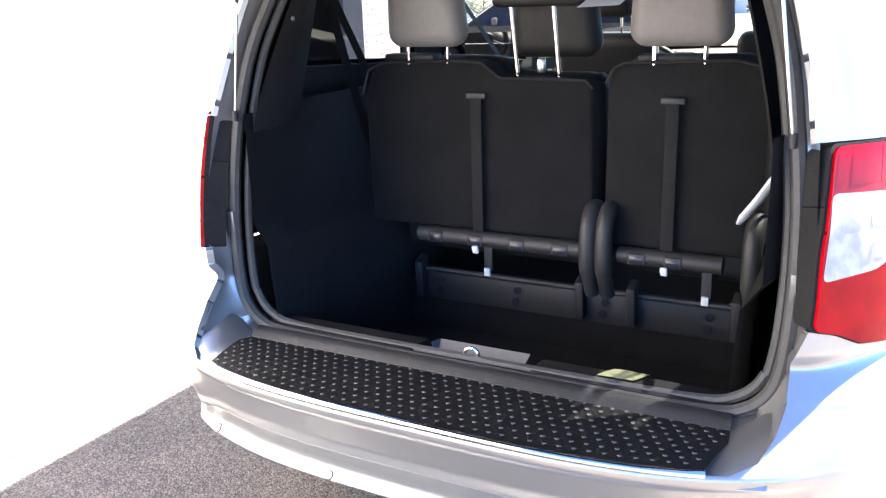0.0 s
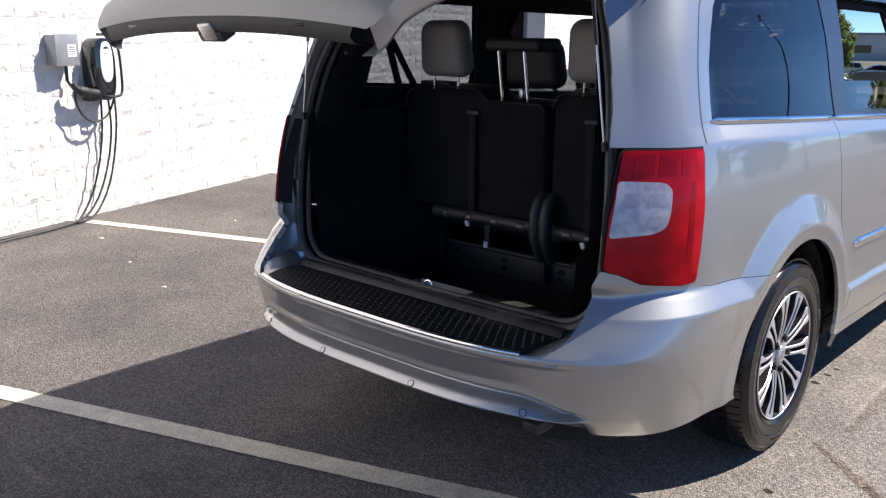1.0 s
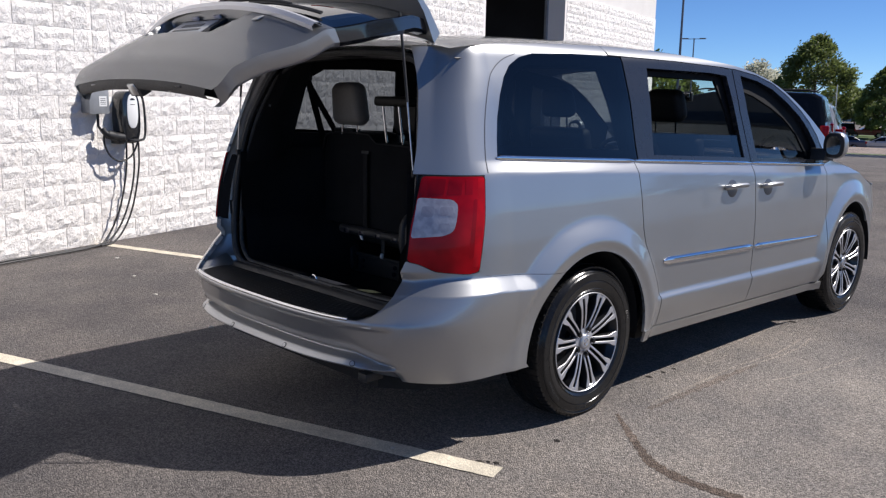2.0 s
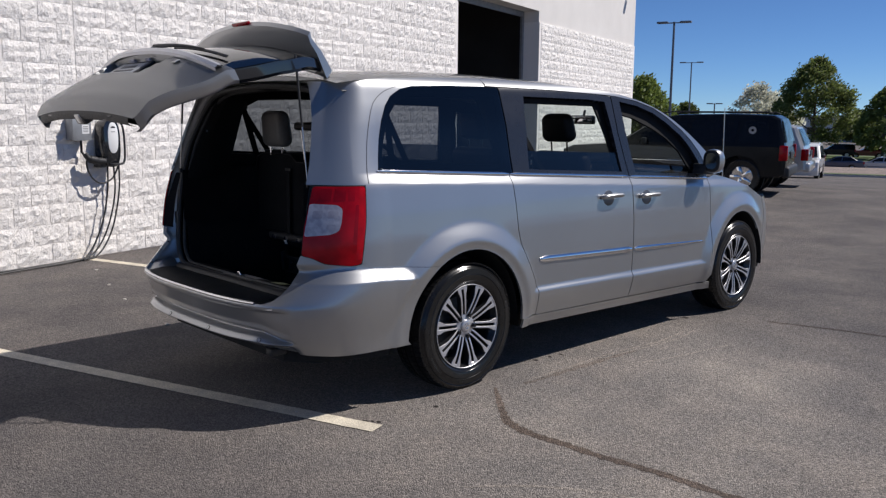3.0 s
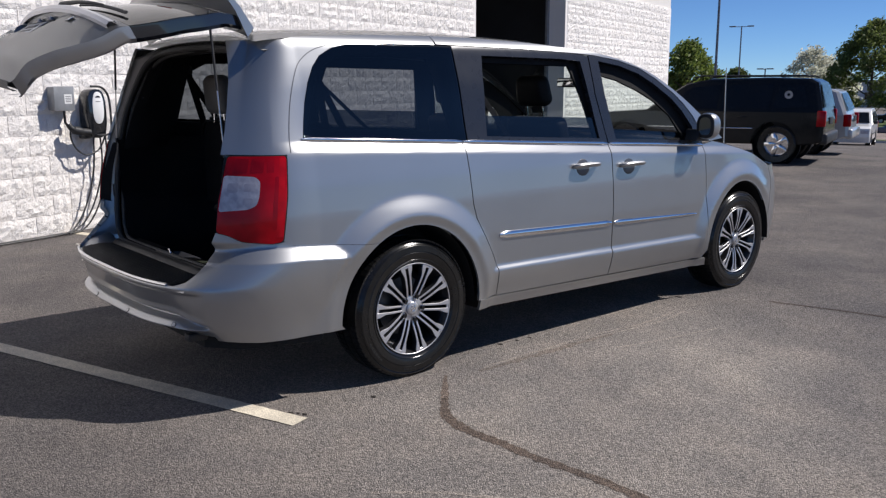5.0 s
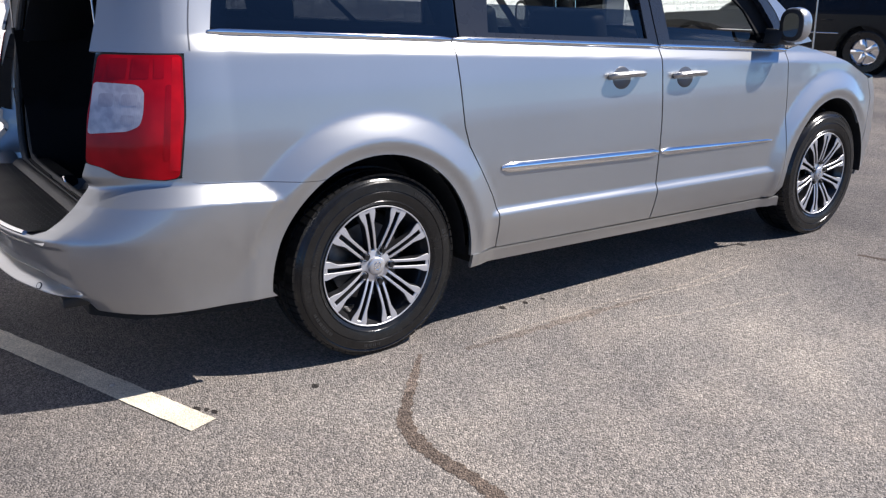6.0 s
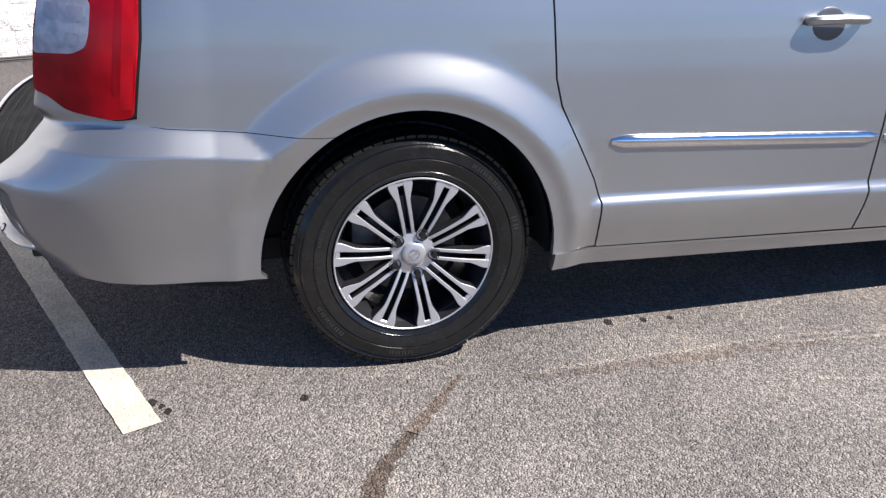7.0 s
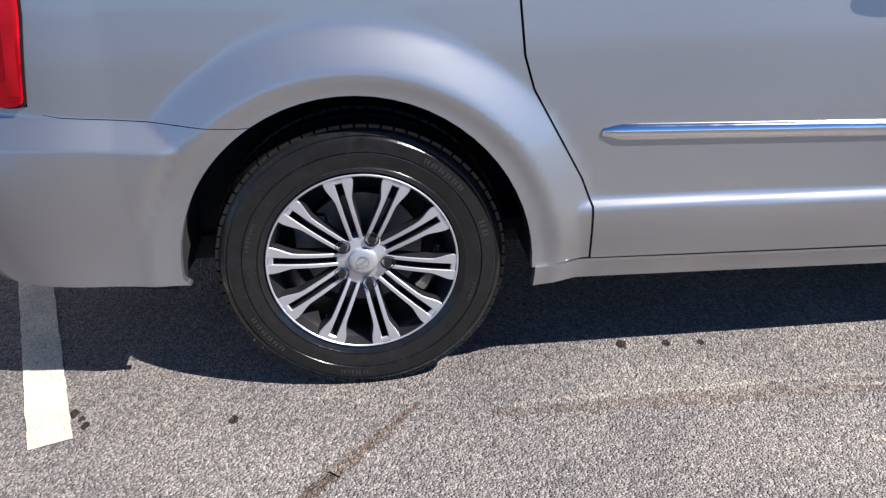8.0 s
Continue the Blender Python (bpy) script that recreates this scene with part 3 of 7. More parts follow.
for a, b in ((-0.60, 0.366), (0.372, 1.566), (1.574, 2.60)):
    skin_rod("belt_strip", a, b, lambda y: belt(y) - 0.002, 0.0075, 1.5, CHROME, "bright chrome belt moulding")
skin_rod("side_moulding", 0.585, 1.562, lambda y: 0.688 - 0.034 * (y - 0.585), 0.0125, 1.7, CHROME, "chrome side moulding", 0.0)
skin_rod("side_moulding", 1.585, 2.50, lambda y: 0.654 - 0.034 * (y - 1.585), 0.0115, 1.7, CHROME, "chrome side moulding", 0.0, True)
# the seam that runs up the pillar and round the quarter glass
line = [(-0.672, 1.205), (-0.664, 1.30), (-0.645, 1.41), (-0.618, 1.50), (-0.58, 1.575), (-0.525, 1.635), (-0.46, 1.675), (-0.38, 1.70)]
line = [(p.x, p.y) for p in smooth_path([(a, b, 0) for a, b in line], 4)]
skin_pair("pillar_seam", line + [(a + 0.0042, b - 0.002) for a, b in reversed(line)], PAINT_DARK, van, "dark seam along the pillar", d=-0.0012, lip=0.0, step=0.05)
# rear lamps
TAIL = rounded(LAMP, 0.018)
mid_u, mid_z = sum(a for a, b in LAMP) / len(LAMP), sum(b for a, b in LAMP) / len(LAMP)
INNER = [(mid_u + (a - mid_u) * 0.955, mid_z + (b - mid_z) * 0.975) for a, b in TAIL]
skin_pair("lamp_housing", TAIL, TRIM_IN, van, "black tail lamp housing", d=-0.002, lip=0.06, step=0.03)
skin_pair("tail_lamp", INNER, RED_LENS, van, "red tail lamp lens", d=-0.010, lip=0.009, step=0.02)


def lamp_at(f, z):
    """A point of the lamp, f across it from the tailgate's edge to the outer one."""
    lo = u_x(0.766, z)
    hi = u_y(float(np.interp(z, [0.81, 1.0, 1.2], [-0.733, -0.705, -0.690])), z)
    return (lo + (hi - lo) * f, z)


def lamp_piece(name, pts, mat, label, d, r=0.006):
    skin_pair(name, rounded([lamp_at(f, z) for f, z in pts], r), mat, van, label, d=d, lip=0.0, step=0.03)


lamp_piece("lamp_edge", [(0.865, 0.825), (0.965, 0.825), (0.965, 1.183), (0.865, 1.183)], RED_EDGE, "bright ribbed edge of the lamp", -0.0104, 0.004)
lamp_piece("lamp_shade_column", [(0.80, 0.86), (0.858, 0.86), (0.858, 1.10), (0.80, 1.10)], RED_DARK, "dark red column of the lamp", -0.0105, 0.010)
for lo, hi in ((0.03, 0.10), (0.15, 0.37), (0.42, 0.62), (0.67, 0.78)):
    lamp_piece("upper_lens", [(lo, 1.118), (hi, 1.118), (hi, 1.180), (lo, 1.180)], RED_DARK, "dark red upper lens", -0.0105, 0.004)
lamp_piece("reversing_lens", [(0.012, 0.944), (0.012, 1.106), (0.50, 1.100), (0.585, 1.080), (0.585, 1.01), (0.56, 0.972), (0.44, 0.954)], CLEAR_LENS, "clear reversing lamp lens", -0.0108, 0.014)
for lo, hi, z0, z1 in ((0.10, 0.27, 1.030, 1.072), (0.35, 0.52, 1.034, 1.070), (0.36, 0.50, 0.975, 1.005)):
    lamp_piece("lens_cell", [(lo, z0), (hi, z0), (hi, z1), (lo, z1)], LENS_CELL, "shaded cell of the reflector", -0.0112, 0.010)
# the far front window is shut
part("front_window", flip_side(skin_panel(fwin, d=0.012, lip=0.0, step=0.1, name="front_window")), GLASS_CLEAR, van, "clear side window", smooth=False)

# the tailgate opening
OPEN_HALF = [(0.0, -0.935, 0.612), (0.30, -0.935, 0.612), (0.56, -0.93, 0.614), (0.645, -0.925, 0.632), (0.695, -0.92, 0.68), (0.715, -0.915, 0.76), (0.722, -0.905, 0.90), (0.717, -0.89, 1.05), (0.700, -0.870, 1.20),
             (0.672, -0.84, 1.35), (0.628, -0.80, 1.48), (0.575, -0.755, 1.60), (0.515, -0.725, 1.655), (0.41, -0.705, 1.685), (0.20, -0.695, 1.70), (0.0, -0.69, 1.705)]
half = smooth_path(OPEN_HALF, 5)
ring = half + [Vector((-p.x, p.y, p.z)) for p in reversed(half[1:-1])]
part("opening_seal", tube_bm(ring + ring[:2], 0.016, 8), SEAL, van, "black rubber seal round the tailgate opening")
inner = [p + Vector((-0.022 * (1 if p.x > 0 else -1) * min(1, abs(p.x) / 0.3), 0.03, 0.012 if p.z < 0.7 else (-0.012 if p.z > 1.6 else 0))) for p in ring]
part("inner_seal", tube_bm(inner + inner[:2], 0.012, 8), SEAL, van)


def jamb_outer(p):
    """The skin's edge that faces a point of the opening."""
    s = 1 if p.x >= 0 else -1
    if p.z > 1.655:
        return Vector((p.x * 1.03, p.y - 0.012, min(p.z + 0.030, 1.732)))
    if p.z < 0.64:
        if abs(p.x) > 0.60:
            return Vector((p.x * 1.04, -0.985, 0.615))
        return Vector((p.x * 1.04, -0.985, 0.60))
    x = float(np.interp(p.z, [0.62, 0.66, 0.72, 0.80, 0.848, 1.0, 1.2, 1.3, 1.42, 1.52, 1.61, 1.68], [0.705, 0.726, 0.735, 0.742, 0.756, 0.758, 0.744, 0.722, 0.692, 0.66, 0.622, 0.588]))
    q = skin(u_x(x, p.z), p.z)
    return Vector((s * float(q[0]), float(q[1]) + 0.014, p.z))


rows = []
loop = ring + ring[:1]
outer = [jamb_outer(p) for p in loop]
for f, dy in ((0.0, 0.0), (0.04, 0.022), (0.5, 0.03), (1.0, 0.0)):
    rows.append([o.lerp(p, f) + Vector((0, dy if f < 1 else 0.0, 0)) for o, p in zip(outer, loop)])
part("tailgate_jamb", loft_bm(rows), PAINT, van, "painted metal jamb round the opening")

# scuff plate on the bumper
def lip_y(x):
    z = 0.60
    return float(skin(u_x(abs(x), z), z)[1])


xs = np.linspace(-0.66, 0.66, 45)
rows = [[(x, lip_y(x) + 0.012, 0.590) for x in xs], [(x, lip_y(x) + 0.022, 0.604) for x in xs], [(x, lip_y(x) * 0.5 - 0.5, 0.611) for x in xs], [(x, -0.975, 0.612) for x in xs], [(x, -0.955, 0.604) for x in xs]]
part("bumper_top", loft_bm([[(1.10 * a, b + 0.012 if i < 2 else b, c - 0.006 + (0, 0, 0.5, 1, 1)[i] * 0.062 * float(ease((abs(a) - 0.565) / 0.09))) for a, b, c in r] for i, r in enumerate(rows)]), PAINT, van, "painted bumper top")
bm = bmesh.new()
pad_rows = []
for k, f in enumerate(np.linspace(0, 1, 7)):
    pad_rows.append([((0.615 + 0.035 * f) * s, (lip_y(0.63 * s) + 0.02) * (1 - f) + -0.985 * f, 0.609 + 0.004 * math.sin(f * math.pi)) for s in np.linspace(-1, 1, 41)])
bm = loft_bm(pad_rows)
bmesh.ops.solidify(bm, geom=bm.faces[:], thickness=0.006)
pad = part("scuff_plate", bm, PLASTIC, van, "black plastic scuff plate with grip marks")
bm = bmesh.new()
for i in range(9):
    f = 0.07 + 0.86 * i / 8
    for j in range(40):
        s = -0.965 + 1.93 * (j + 0.5 * (i % 2)) / 39.5
        if abs(s) > 0.97:
            continue
        x = (0.615 + 0.035 * f) * s
        y = (lip_y(0.63 * s) + 0.02) * (1 - f) - 0.985 * f
        z = 0.6135 + 0.004 * math.sin(f * math.pi)
        a = radians(45)
        du, dv = Vector((math.cos(a), math.sin(a), 0)) * 0.0040, Vector((-math.sin(a), math.cos(a), 0)) * 0.0040
        vs = [bm.verts.new(Vector((x, y, z + c)) + du * p * g + dv * q * g) for c, g in ((0, 1.0), (0.0009, 0.7)) for p, q in ((-1, -1), (1, -1), (1, 1), (-1, 1))]
        bm.faces.new(vs[4:])
        for k in range(4):
            bm.faces.new((vs[k], vs[(k + 1) % 4], vs[4 + (k + 1) % 4], vs[4 + k]))
tagged(part("grip_texture", bm, MARK, pad, "pale raised grip marks", smooth=False), kind="stuff")
xs = np.linspace(-0.62, 0.62, 31)
# chrome rod added for the highlight along the painted bumper lip
part("pad_edge", tube_bm([(x, lip_y(x) + 0.007, 0.609) for x in xs], 0.009, 10), CHROME, van, "bright rod that stands for the highlight on the bumper lip")
# plastic sill cover
prof = [(-0.99, 0.606), (-0.975, 0.622), (-0.955, 0.630), (-0.94, 0.626), (-0.93, 0.612)]
part("sill_cover", loft_bm([[(x, y, z) for x in np.linspace(-0.63, 0.63, 12)] for y, z in prof]), PLASTIC, van)
for s in (-1, 1):
    part("bump_stop", cyl_bm(0.016, 0.012, 0.02, (s * 0.70, -0.985, 0.622), 'z', 16), PLASTIC, van, "black rubber bump stop")
    part("latch_bracket", box_bm(0.05, 0.012, 0.075, (s * 0.738, -0.915, 0.90), 0.004), PAINT_DARK, van)
for x in (-0.62, -0.22, 0.22, 0.62):
    z = 0.417
    q = skin(u_x(abs(x), z), z)
    n = skin_normal(u_x(abs(x), z), z)
    nv = Vector((n[0] * (1 if x > 0 else -1), n[1], n[2]))
    c = Vector((x, float(q[1]), z)) + nv * 0.002
    t = nv.to_track_quat('Z', 'Y').to_matrix().to_4x4()
    bm = lathe_bm([(0.0, 0.0002), (0.0095, 0.0), (0.0100, -0.003)], 20, 'z')
    bmesh.ops.transform(bm, matrix=Matrix.Translation(c) @ t, verts=bm.verts)
    sensor = part("parking_sensor", bm, PAINT, van, "round parking sensor in the bumper")
    bm = lathe_bm([(0.0098, -0.003), (0.0104, -0.0004), (0.0122, -0.0004), (0.0128, -0.003)], 20, 'z')
    bmesh.ops.transform(bm, matrix=Matrix.Translation(c) @ t, verts=bm.verts)
    part("sensor_ring", bm, PLASTIC, sensor, "dark ring round the sensor")
part("tow_eye", box_bm(0.06, 0.10, 0.04, (0.60, -1.04, 0.335), 0.01), PLASTIC, van)

# underside, wheel wells, inner shell
part("underbody", prism_bm([(-0.6, -1.0), (0.6, -1.0), (0.745, -0.88), (0.84, -0.6), (0.86, -0.5), (0.68, -0.48), (0.68, 0.48), (0.90, 0.5), (0.90, 2.6), (0.68, 2.62), (0.66, 3.55), (0.62, 3.85), (-0.62, 3.85), (-0.66, 3.55), (-0.68, 2.62), (-0.90, 2.6), (-0.90, 0.5), (-0.68, 0.48), (-0.68, -0.48), (-0.86, -0.5), (-0.84, -0.6)], 0.27, 0.34), WELL, van)
for hub in (ARCH_Y, BASE):
    for s in (-1, 1):
        ring_o = arch(hub, -3, 183, 30, 0.004)
        bm = loft_bm([[(s * xx, y, z) for y, z in ring_o] for xx in (0.955, 0.80, 0.66)])
        v = [bm.verts.new((s * 0.66, y, z)) for y, z in ring_o]
        bm.faces.new(v)
        part("wheel_liner", bm, WELL, van, "black wheel arch liner")
        # guard behind the wheel, run out to the skin to block stray sun
        edge = [(float(skin(hub - 0.462, z)[0]) - 0.010, z) for z in np.linspace(0.338, 0.60, 8)]
        part("splash_guard", prism_bm([(s * x, z) for x, z in [(0.66, 0.338)] + edge + [(0.66, 0.60)]], hub - 0.470, hub - 0.458, 'y'), WELL, van, "black splash guard, widened to block sun through the arch gap", smooth=False)
shell_low = [(-0.46, 0.80), (-0.75, 0.80), (-0.75, 1.10), (-0.585, belt(-0.585) - 0.02), (2.6, belt(2.6) - 0.02), (2.62, 0.33), (0.50, 0.33), (0.52, 0.50), (0.44, 0.72), (0.2, 0.86), (-0.2, 0.86)]
skin_pair("inner_panel", shell_low, TRIM_IN, van, "black inner trim panel", d=0.07, step=0.06)
band = [(-0.66, 1.15), (-0.66, 1.70)] + [(y, edge_z(y) - 0.012) for y in np.linspace(-0.6, 2.62, 24)] + [(2.62, 1.1)]
holes = [[(-0.545, belt(-0.545) + 0.045), (-0.51, 1.43), (-0.465, 1.54), (-0.40, 1.61), (-0.31, 1.655), (0.0, 1.665), (0.245, 1.66), (0.345, belt(0.345) + 0.045)],
         [(0.52, 1.645), (0.58, belt(0.56) + 0.03), (1.50, belt(1.515) + 0.03), (1.42, 1.45), (1.36, 1.635)],
         [(1.55, 1.60), (1.60, 1.45), (1.67, belt(1.655) + 0.03), (2.42, belt(2.44) + 0.03), (2.40, 1.19), (2.30, 1.31), (2.15, 1.41), (2.0, 1.48), (1.8, 1.55)]]
skin_pair("inner_pillar_trim", [(float(a), float(b)) for a, b in band], TRIM_IN, van, "dark inner pillar trim", holes=holes, d=0.045, step=0.07)


def handle(y, z):
    """Door handle: a dark dome painted for the cup's shade and a grip that bridges it."""
    n = Vector(skin_normal(y, z))
    p = Vector(skin(y, z))
    turn = Matrix.Rotation(radians(-6), 4, 'Y')
    bm = bmesh.new()
    bmesh.ops.create_uvsphere(bm, u_segments=20, v_segments=10, radius=1.0)
    bmesh.ops.scale(bm, vec=(0.006, 0.064, 0.052), verts=bm.verts)
    bmesh.ops.transform(bm, matrix=Matrix.Translation(p + Vector((-0.001, -0.018, -0.010))) @ turn, verts=bm.verts)
    cup = part("handle_cup", bm, PAINT_DARK, van)
    pts = smooth_path([(0.004, -0.092, -0.002), (0.026, -0.086, 0.001), (0.037, -0.03, 0.004), (0.038, 0.03, 0.004), (0.032, 0.086, 0.002), (0.006, 0.096, 0)], 5)
    bm = tube_bm(pts, 0.019, 12, flat=0.75)
    bmesh.ops.transform(bm, matrix=Matrix.Translation(p) @ turn, verts=bm.verts)
    part("door_handle", bm, PAINT, van, "silver pull handle")
    part("keyhole", cyl_bm(0.008, 0.008, 0.004, p + Vector((0.037, 0.07, 0.0)), 'x', 12), CHROME, van)


handle(1.31, 1.030)
handle(1.75, 1.012)

# aerial on the front wing
aerial = part("aerial", tube_bm([(0.77, 3.13, 1.03), (0.768, 3.12, 1.30), (0.766, 3.11, 1.63)], [0.005, 0.004, 0.0035], 8), STEEL, van, "thin steel aerial")
part("aerial_foot", lathe_bm([(0.0, 1.075), (0.008, 1.072), (0.013, 1.05), (0.014, 1.02)], 14, 'z', (0.77, 3.13, 0)), PLASTIC, aerial)

# door mirror
for s in (1, -1):
    bm = bmesh.new()
    bmesh.ops.create_uvsphere(bm, u_segments=24, v_segments=14, radius=1.0)
    for v in bm.verts:
        v.co = Vector((math.copysign(abs(v.co.x) ** 0.82, v.co.x), math.copysign(abs(v.co.y) ** 0.85, v.co.y), math.copysign(abs(v.co.z) ** 0.82, v.co.z)))
        if v.co.y < -0.3:
            v.co.y = -0.3
    bmesh.ops.scale(bm, vec=(0.070, 0.095, 0.088), verts=bm.verts)
    bmesh.ops.transform(bm, matrix=Matrix.Translation((s * 1.05, 2.47, 1.232)), verts=bm.verts)
    mir = part("door_mirror", bm, PAINT, van, "bright door mirror housing")
    oval = [(s * 1.05 + 0.067 * math.copysign(abs(math.cos(a)) ** 0.7, math.cos(a)), 1.232 + 0.080 * math.copysign(abs(math.sin(a)) ** 0.7, math.sin(a))) for a in np.linspace(0, 2 * math.pi, 24, endpoint=False)]
    part("mirror_rim", prism_bm(oval, 2.434, 2.452, 'y', 0.004), PLASTIC, mir)
    part("mirror_glass", prism_bm([(s * 1.05 + (a - s * 1.05) * 0.66, 1.232 + (b - 1.232) * 0.74) for a, b in oval], 2.4325, 2.436, 'y'), CHROME, mir, "mirror glass")
    part("mirror_foot", prism_bm([(2.40, 1.135), (2.56, 1.125), (2.53, 1.20), (2.44, 1.21)], s * 0.90, s * 1.01, 'x', 0.006), PLASTIC, mir)


# ---- wheels ----
LUG = material("dark_lug_steel", (0.018, 0.018, 0.019), rough=0.3, metal=0.3)


def wheel(name_label):
    w = thing("wheel", name_label, "wheel")
    prof = [(0.240, -0.105), (0.250, -0.112), (0.275, -0.118), (0.31, -0.121), (0.342, -0.116), (0.359, -0.100), (0.366, -0.085), (0.370, -0.05), (0.371, 0.0), (0.370, 0.05),
            (0.366, 0.085), (0.360, 0.100), (0.350, 0.111), (0.343, 0.1165), (0.3395, 0.1150), (0.334, 0.1205), (0.316, 0.1220), (0.3035, 0.1232), (0.3015, 0.1205), (0.2985, 0.1225), (0.280, 0.1205), (0.264, 0.1165), (0.2615, 0.1195), (0.2585, 0.1165), (0.250, 0.1125), (0.240, 0.105)]
    tyre = part("tyre", lathe_bm(prof, 96, 'x'), RUBBER, w, "black all-season tyre")
    # shoulder blocks with sipes between them
    bm = bmesh.new()
    for k in range(72):
        a = 2 * math.pi * k / 72
        for x0, x1, r0, r1 in ((0.060, 0.103, 0.3725, 0.3655), (-0.103, -0.060, 0.3655, 0.3725), (0.018, 0.050, 0.3745, 0.3735), (-0.050, -0.018, 0.3735, 0.3745)):
            c = []
            for da, x, r in ((0.006, x0, r0), (0.078, x0, r0), (0.078, x1, r1), (0.006, x1, r1)):
                c.append((x, r * math.cos(a + da), r * math.sin(a + da)))
            top = [bm.verts.new(q) for q in c]
            bot = [bm.verts.new((q[0], q[1] * 0.972, q[2] * 0.972)) for q in c]
            bm.faces.new(top)
            for i in range(4):
                bm.faces.new((top[i], top[(i + 1) % 4], bot[(i + 1) % 4], bot[i]))
    tagged(part("tread", bm, RUBBER, tyre, "siped tread blocks", smooth=False), kind="stuff")
    # raised sidewall bars where the tyre carries lettering
    bm = bmesh.new()
    for start, count, r, h, wd in ((58, 6, 0.318, 0.013, 0.016), (18, 2, 0.318, 0.017, 0.020), (-14, 5, 0.290, 0.009, 0.009), (168, 7, 0.290, 0.010, 0.009), (225, 6, 0.318, 0.013, 0.016), (268, 4, 0.318, 0.013, 0.015)):
        for k in range(count):
            a = radians(start) - k * wd * 1.35 / r
            for piece in range(2):
                off = (piece - 0.5) * wd * 0.55
                ca, sa = math.cos(a), math.sin(a)
                ctr = Vector((0.1212, r * ca, r * sa))
                tv, rv = Vector((0, -sa, ca)), Vector((0, ca, sa))
                vs = [ctr + tv * (off + i * wd * 0.13) + rv * (j * h * (0.5 if piece else 0.42)) + Vector((kk, 0, 0)) for kk in (0, 0.002) for i, j in ((-1, -1), (1, -1), (1, 1), (-1, 1))]
                vs = [bm.verts.new(q) for q in vs]
                bm.faces.new(vs[4:])
                for q in range(4):
                    bm.faces.new((vs[q], vs[(q + 1) % 4], vs[4 + (q + 1) % 4], vs[4 + q]))
    tagged(part("sidewall_lettering", bm, LETTER, tyre, "raised bars of sidewall marking", smooth=False), kind="stuff")
    rim = part("rim", lathe_bm([(0.235, -0.10), (0.243, -0.09), (0.218, -0.075), (0.211, 0.02), (0.219, 0.075), (0.2295, 0.092), (0.240, 0.103), (0.2435, 0.1105), (0.2405, 0.1135), (0.2365, 0.1125), (0.233, 0.104), (0.226, 0.088)], 96, 'x'), RIM_DARK, w, "dark painted rim barrel")
    part("rim_lip", lathe_bm([(0.2375, 0.1125), (0.2395, 0.1150), (0.2420, 0.1150), (0.2435, 0.1125)], 96, 'x'), MACHINED, rim, "machined rim edge")
    # ten pairs of spokes, each pair parted by a slot and widening towards the rim
    def face_x(f):
        return 0.091 + 0.022 * f ** 0.8 + 0.005 * math.sin(f * math.pi)

    def spoke_mesh():
        bm = bmesh.new()
        for side in (-1, 1):
            secs = []
            for f in np.linspace(0, 1, 13):
                r, x = 0.060 + 0.178 * f, face_x(f)
                wide = 0.0100 + 0.0036 * f + 0.0150 * float(ease((f - 0.62) / 0.34))
                a, b = 0.0076 + 0.0014 * f, 0.0076 + 0.0014 * f + wide
                secs.append([(x - 0.032, side * (a - 0.002), r), (x - 0.0025, side * a, r), (x, side * (a + 0.0016), r), (x, side * (b - 0.0016), r), (x - 0.0025, side * b, r), (x - 0.032, side * (b + 0.0035), r)])
            vs = [[bm.verts.new(q) for q in c] for c in secs]
            for a, b in zip(vs, vs[1:]):
                for i in range(6):
                    bm.faces.new((a[i], a[(i + 1) % 6], b[(i + 1) % 6], b[i]))
            bm.faces.new(vs[0])
            bm.faces.new(vs[-1][::-1])
        # the bridge that closes the slot at the rim
        secs = []
        for r, drop in ((0.2235, 0.004), (0.2265, 0.0008), (0.237, 0.0008)):
            x = face_x((r - 0.060) / 0.178) - drop
            secs.append([(x - 0.028, -0.010, r), (x, -0.010, r), (x, 0.010, r), (x - 0.028, 0.010, r)])
        vs = [[bm.verts.new(q) for q in c] for c in secs]
        for a, b in zip(vs, vs[1:]):
            for i in range(4):
                bm.faces.new((a[i], a[(i + 1) % 4], b[(i + 1) % 4], b[i]))
        bm.faces.new(vs[0])
        bm.faces.new(vs[-1][::-1])
        bmesh.ops.recalc_face_normals(bm, faces=bm.faces)
        me = bpy.data.meshes.new("spoke")
        bm.to_mesh(me)
        bm.free()
        me.materials.append(MACHINED)
        me.materials.append(RIM_DARK)
        for p in me.polygons:
            p.material_index = 0 if p.normal.x > 0.45 and p.center.x > 0.085 else 1
        return me
    sm = spoke_mesh()
    for k in range(10):
        sp = part("spoke", sm, None, rim, smooth=False)
        sp.matrix_basis = Matrix.Rotation(radians(36 * k + 12), 4, 'X')
    part("hub", lathe_bm([(0.0, 0.094), (0.030, 0.0935), (0.034, 0.092), (0.040, 0.090), (0.060, 0.0915), (0.066, 0.090), (0.069, 0.080), (0.066, 0.05), (0.0, 0.05)], 48, 'x'), MACHINED, rim, "machined hub face")
    cap = part("centre_cap", lathe_bm([(0.0, 0.104), (0.024, 0.1035), (0.033, 0.1015), (0.0372, 0.097), (0.038, 0.090)], 40, 'x'), material("cap_silver", (0.5, 0.5, 0.51), rough=0.3, metal=0.6, coat=0.5), rim, "silver centre cap with a plain emblem")
    part("emblem", lathe_bm([(0.012, 0.1040), (0.0135, 0.1048), (0.016, 0.1048), (0.0175, 0.1036)], 32, 'x'), CHROME, rim)
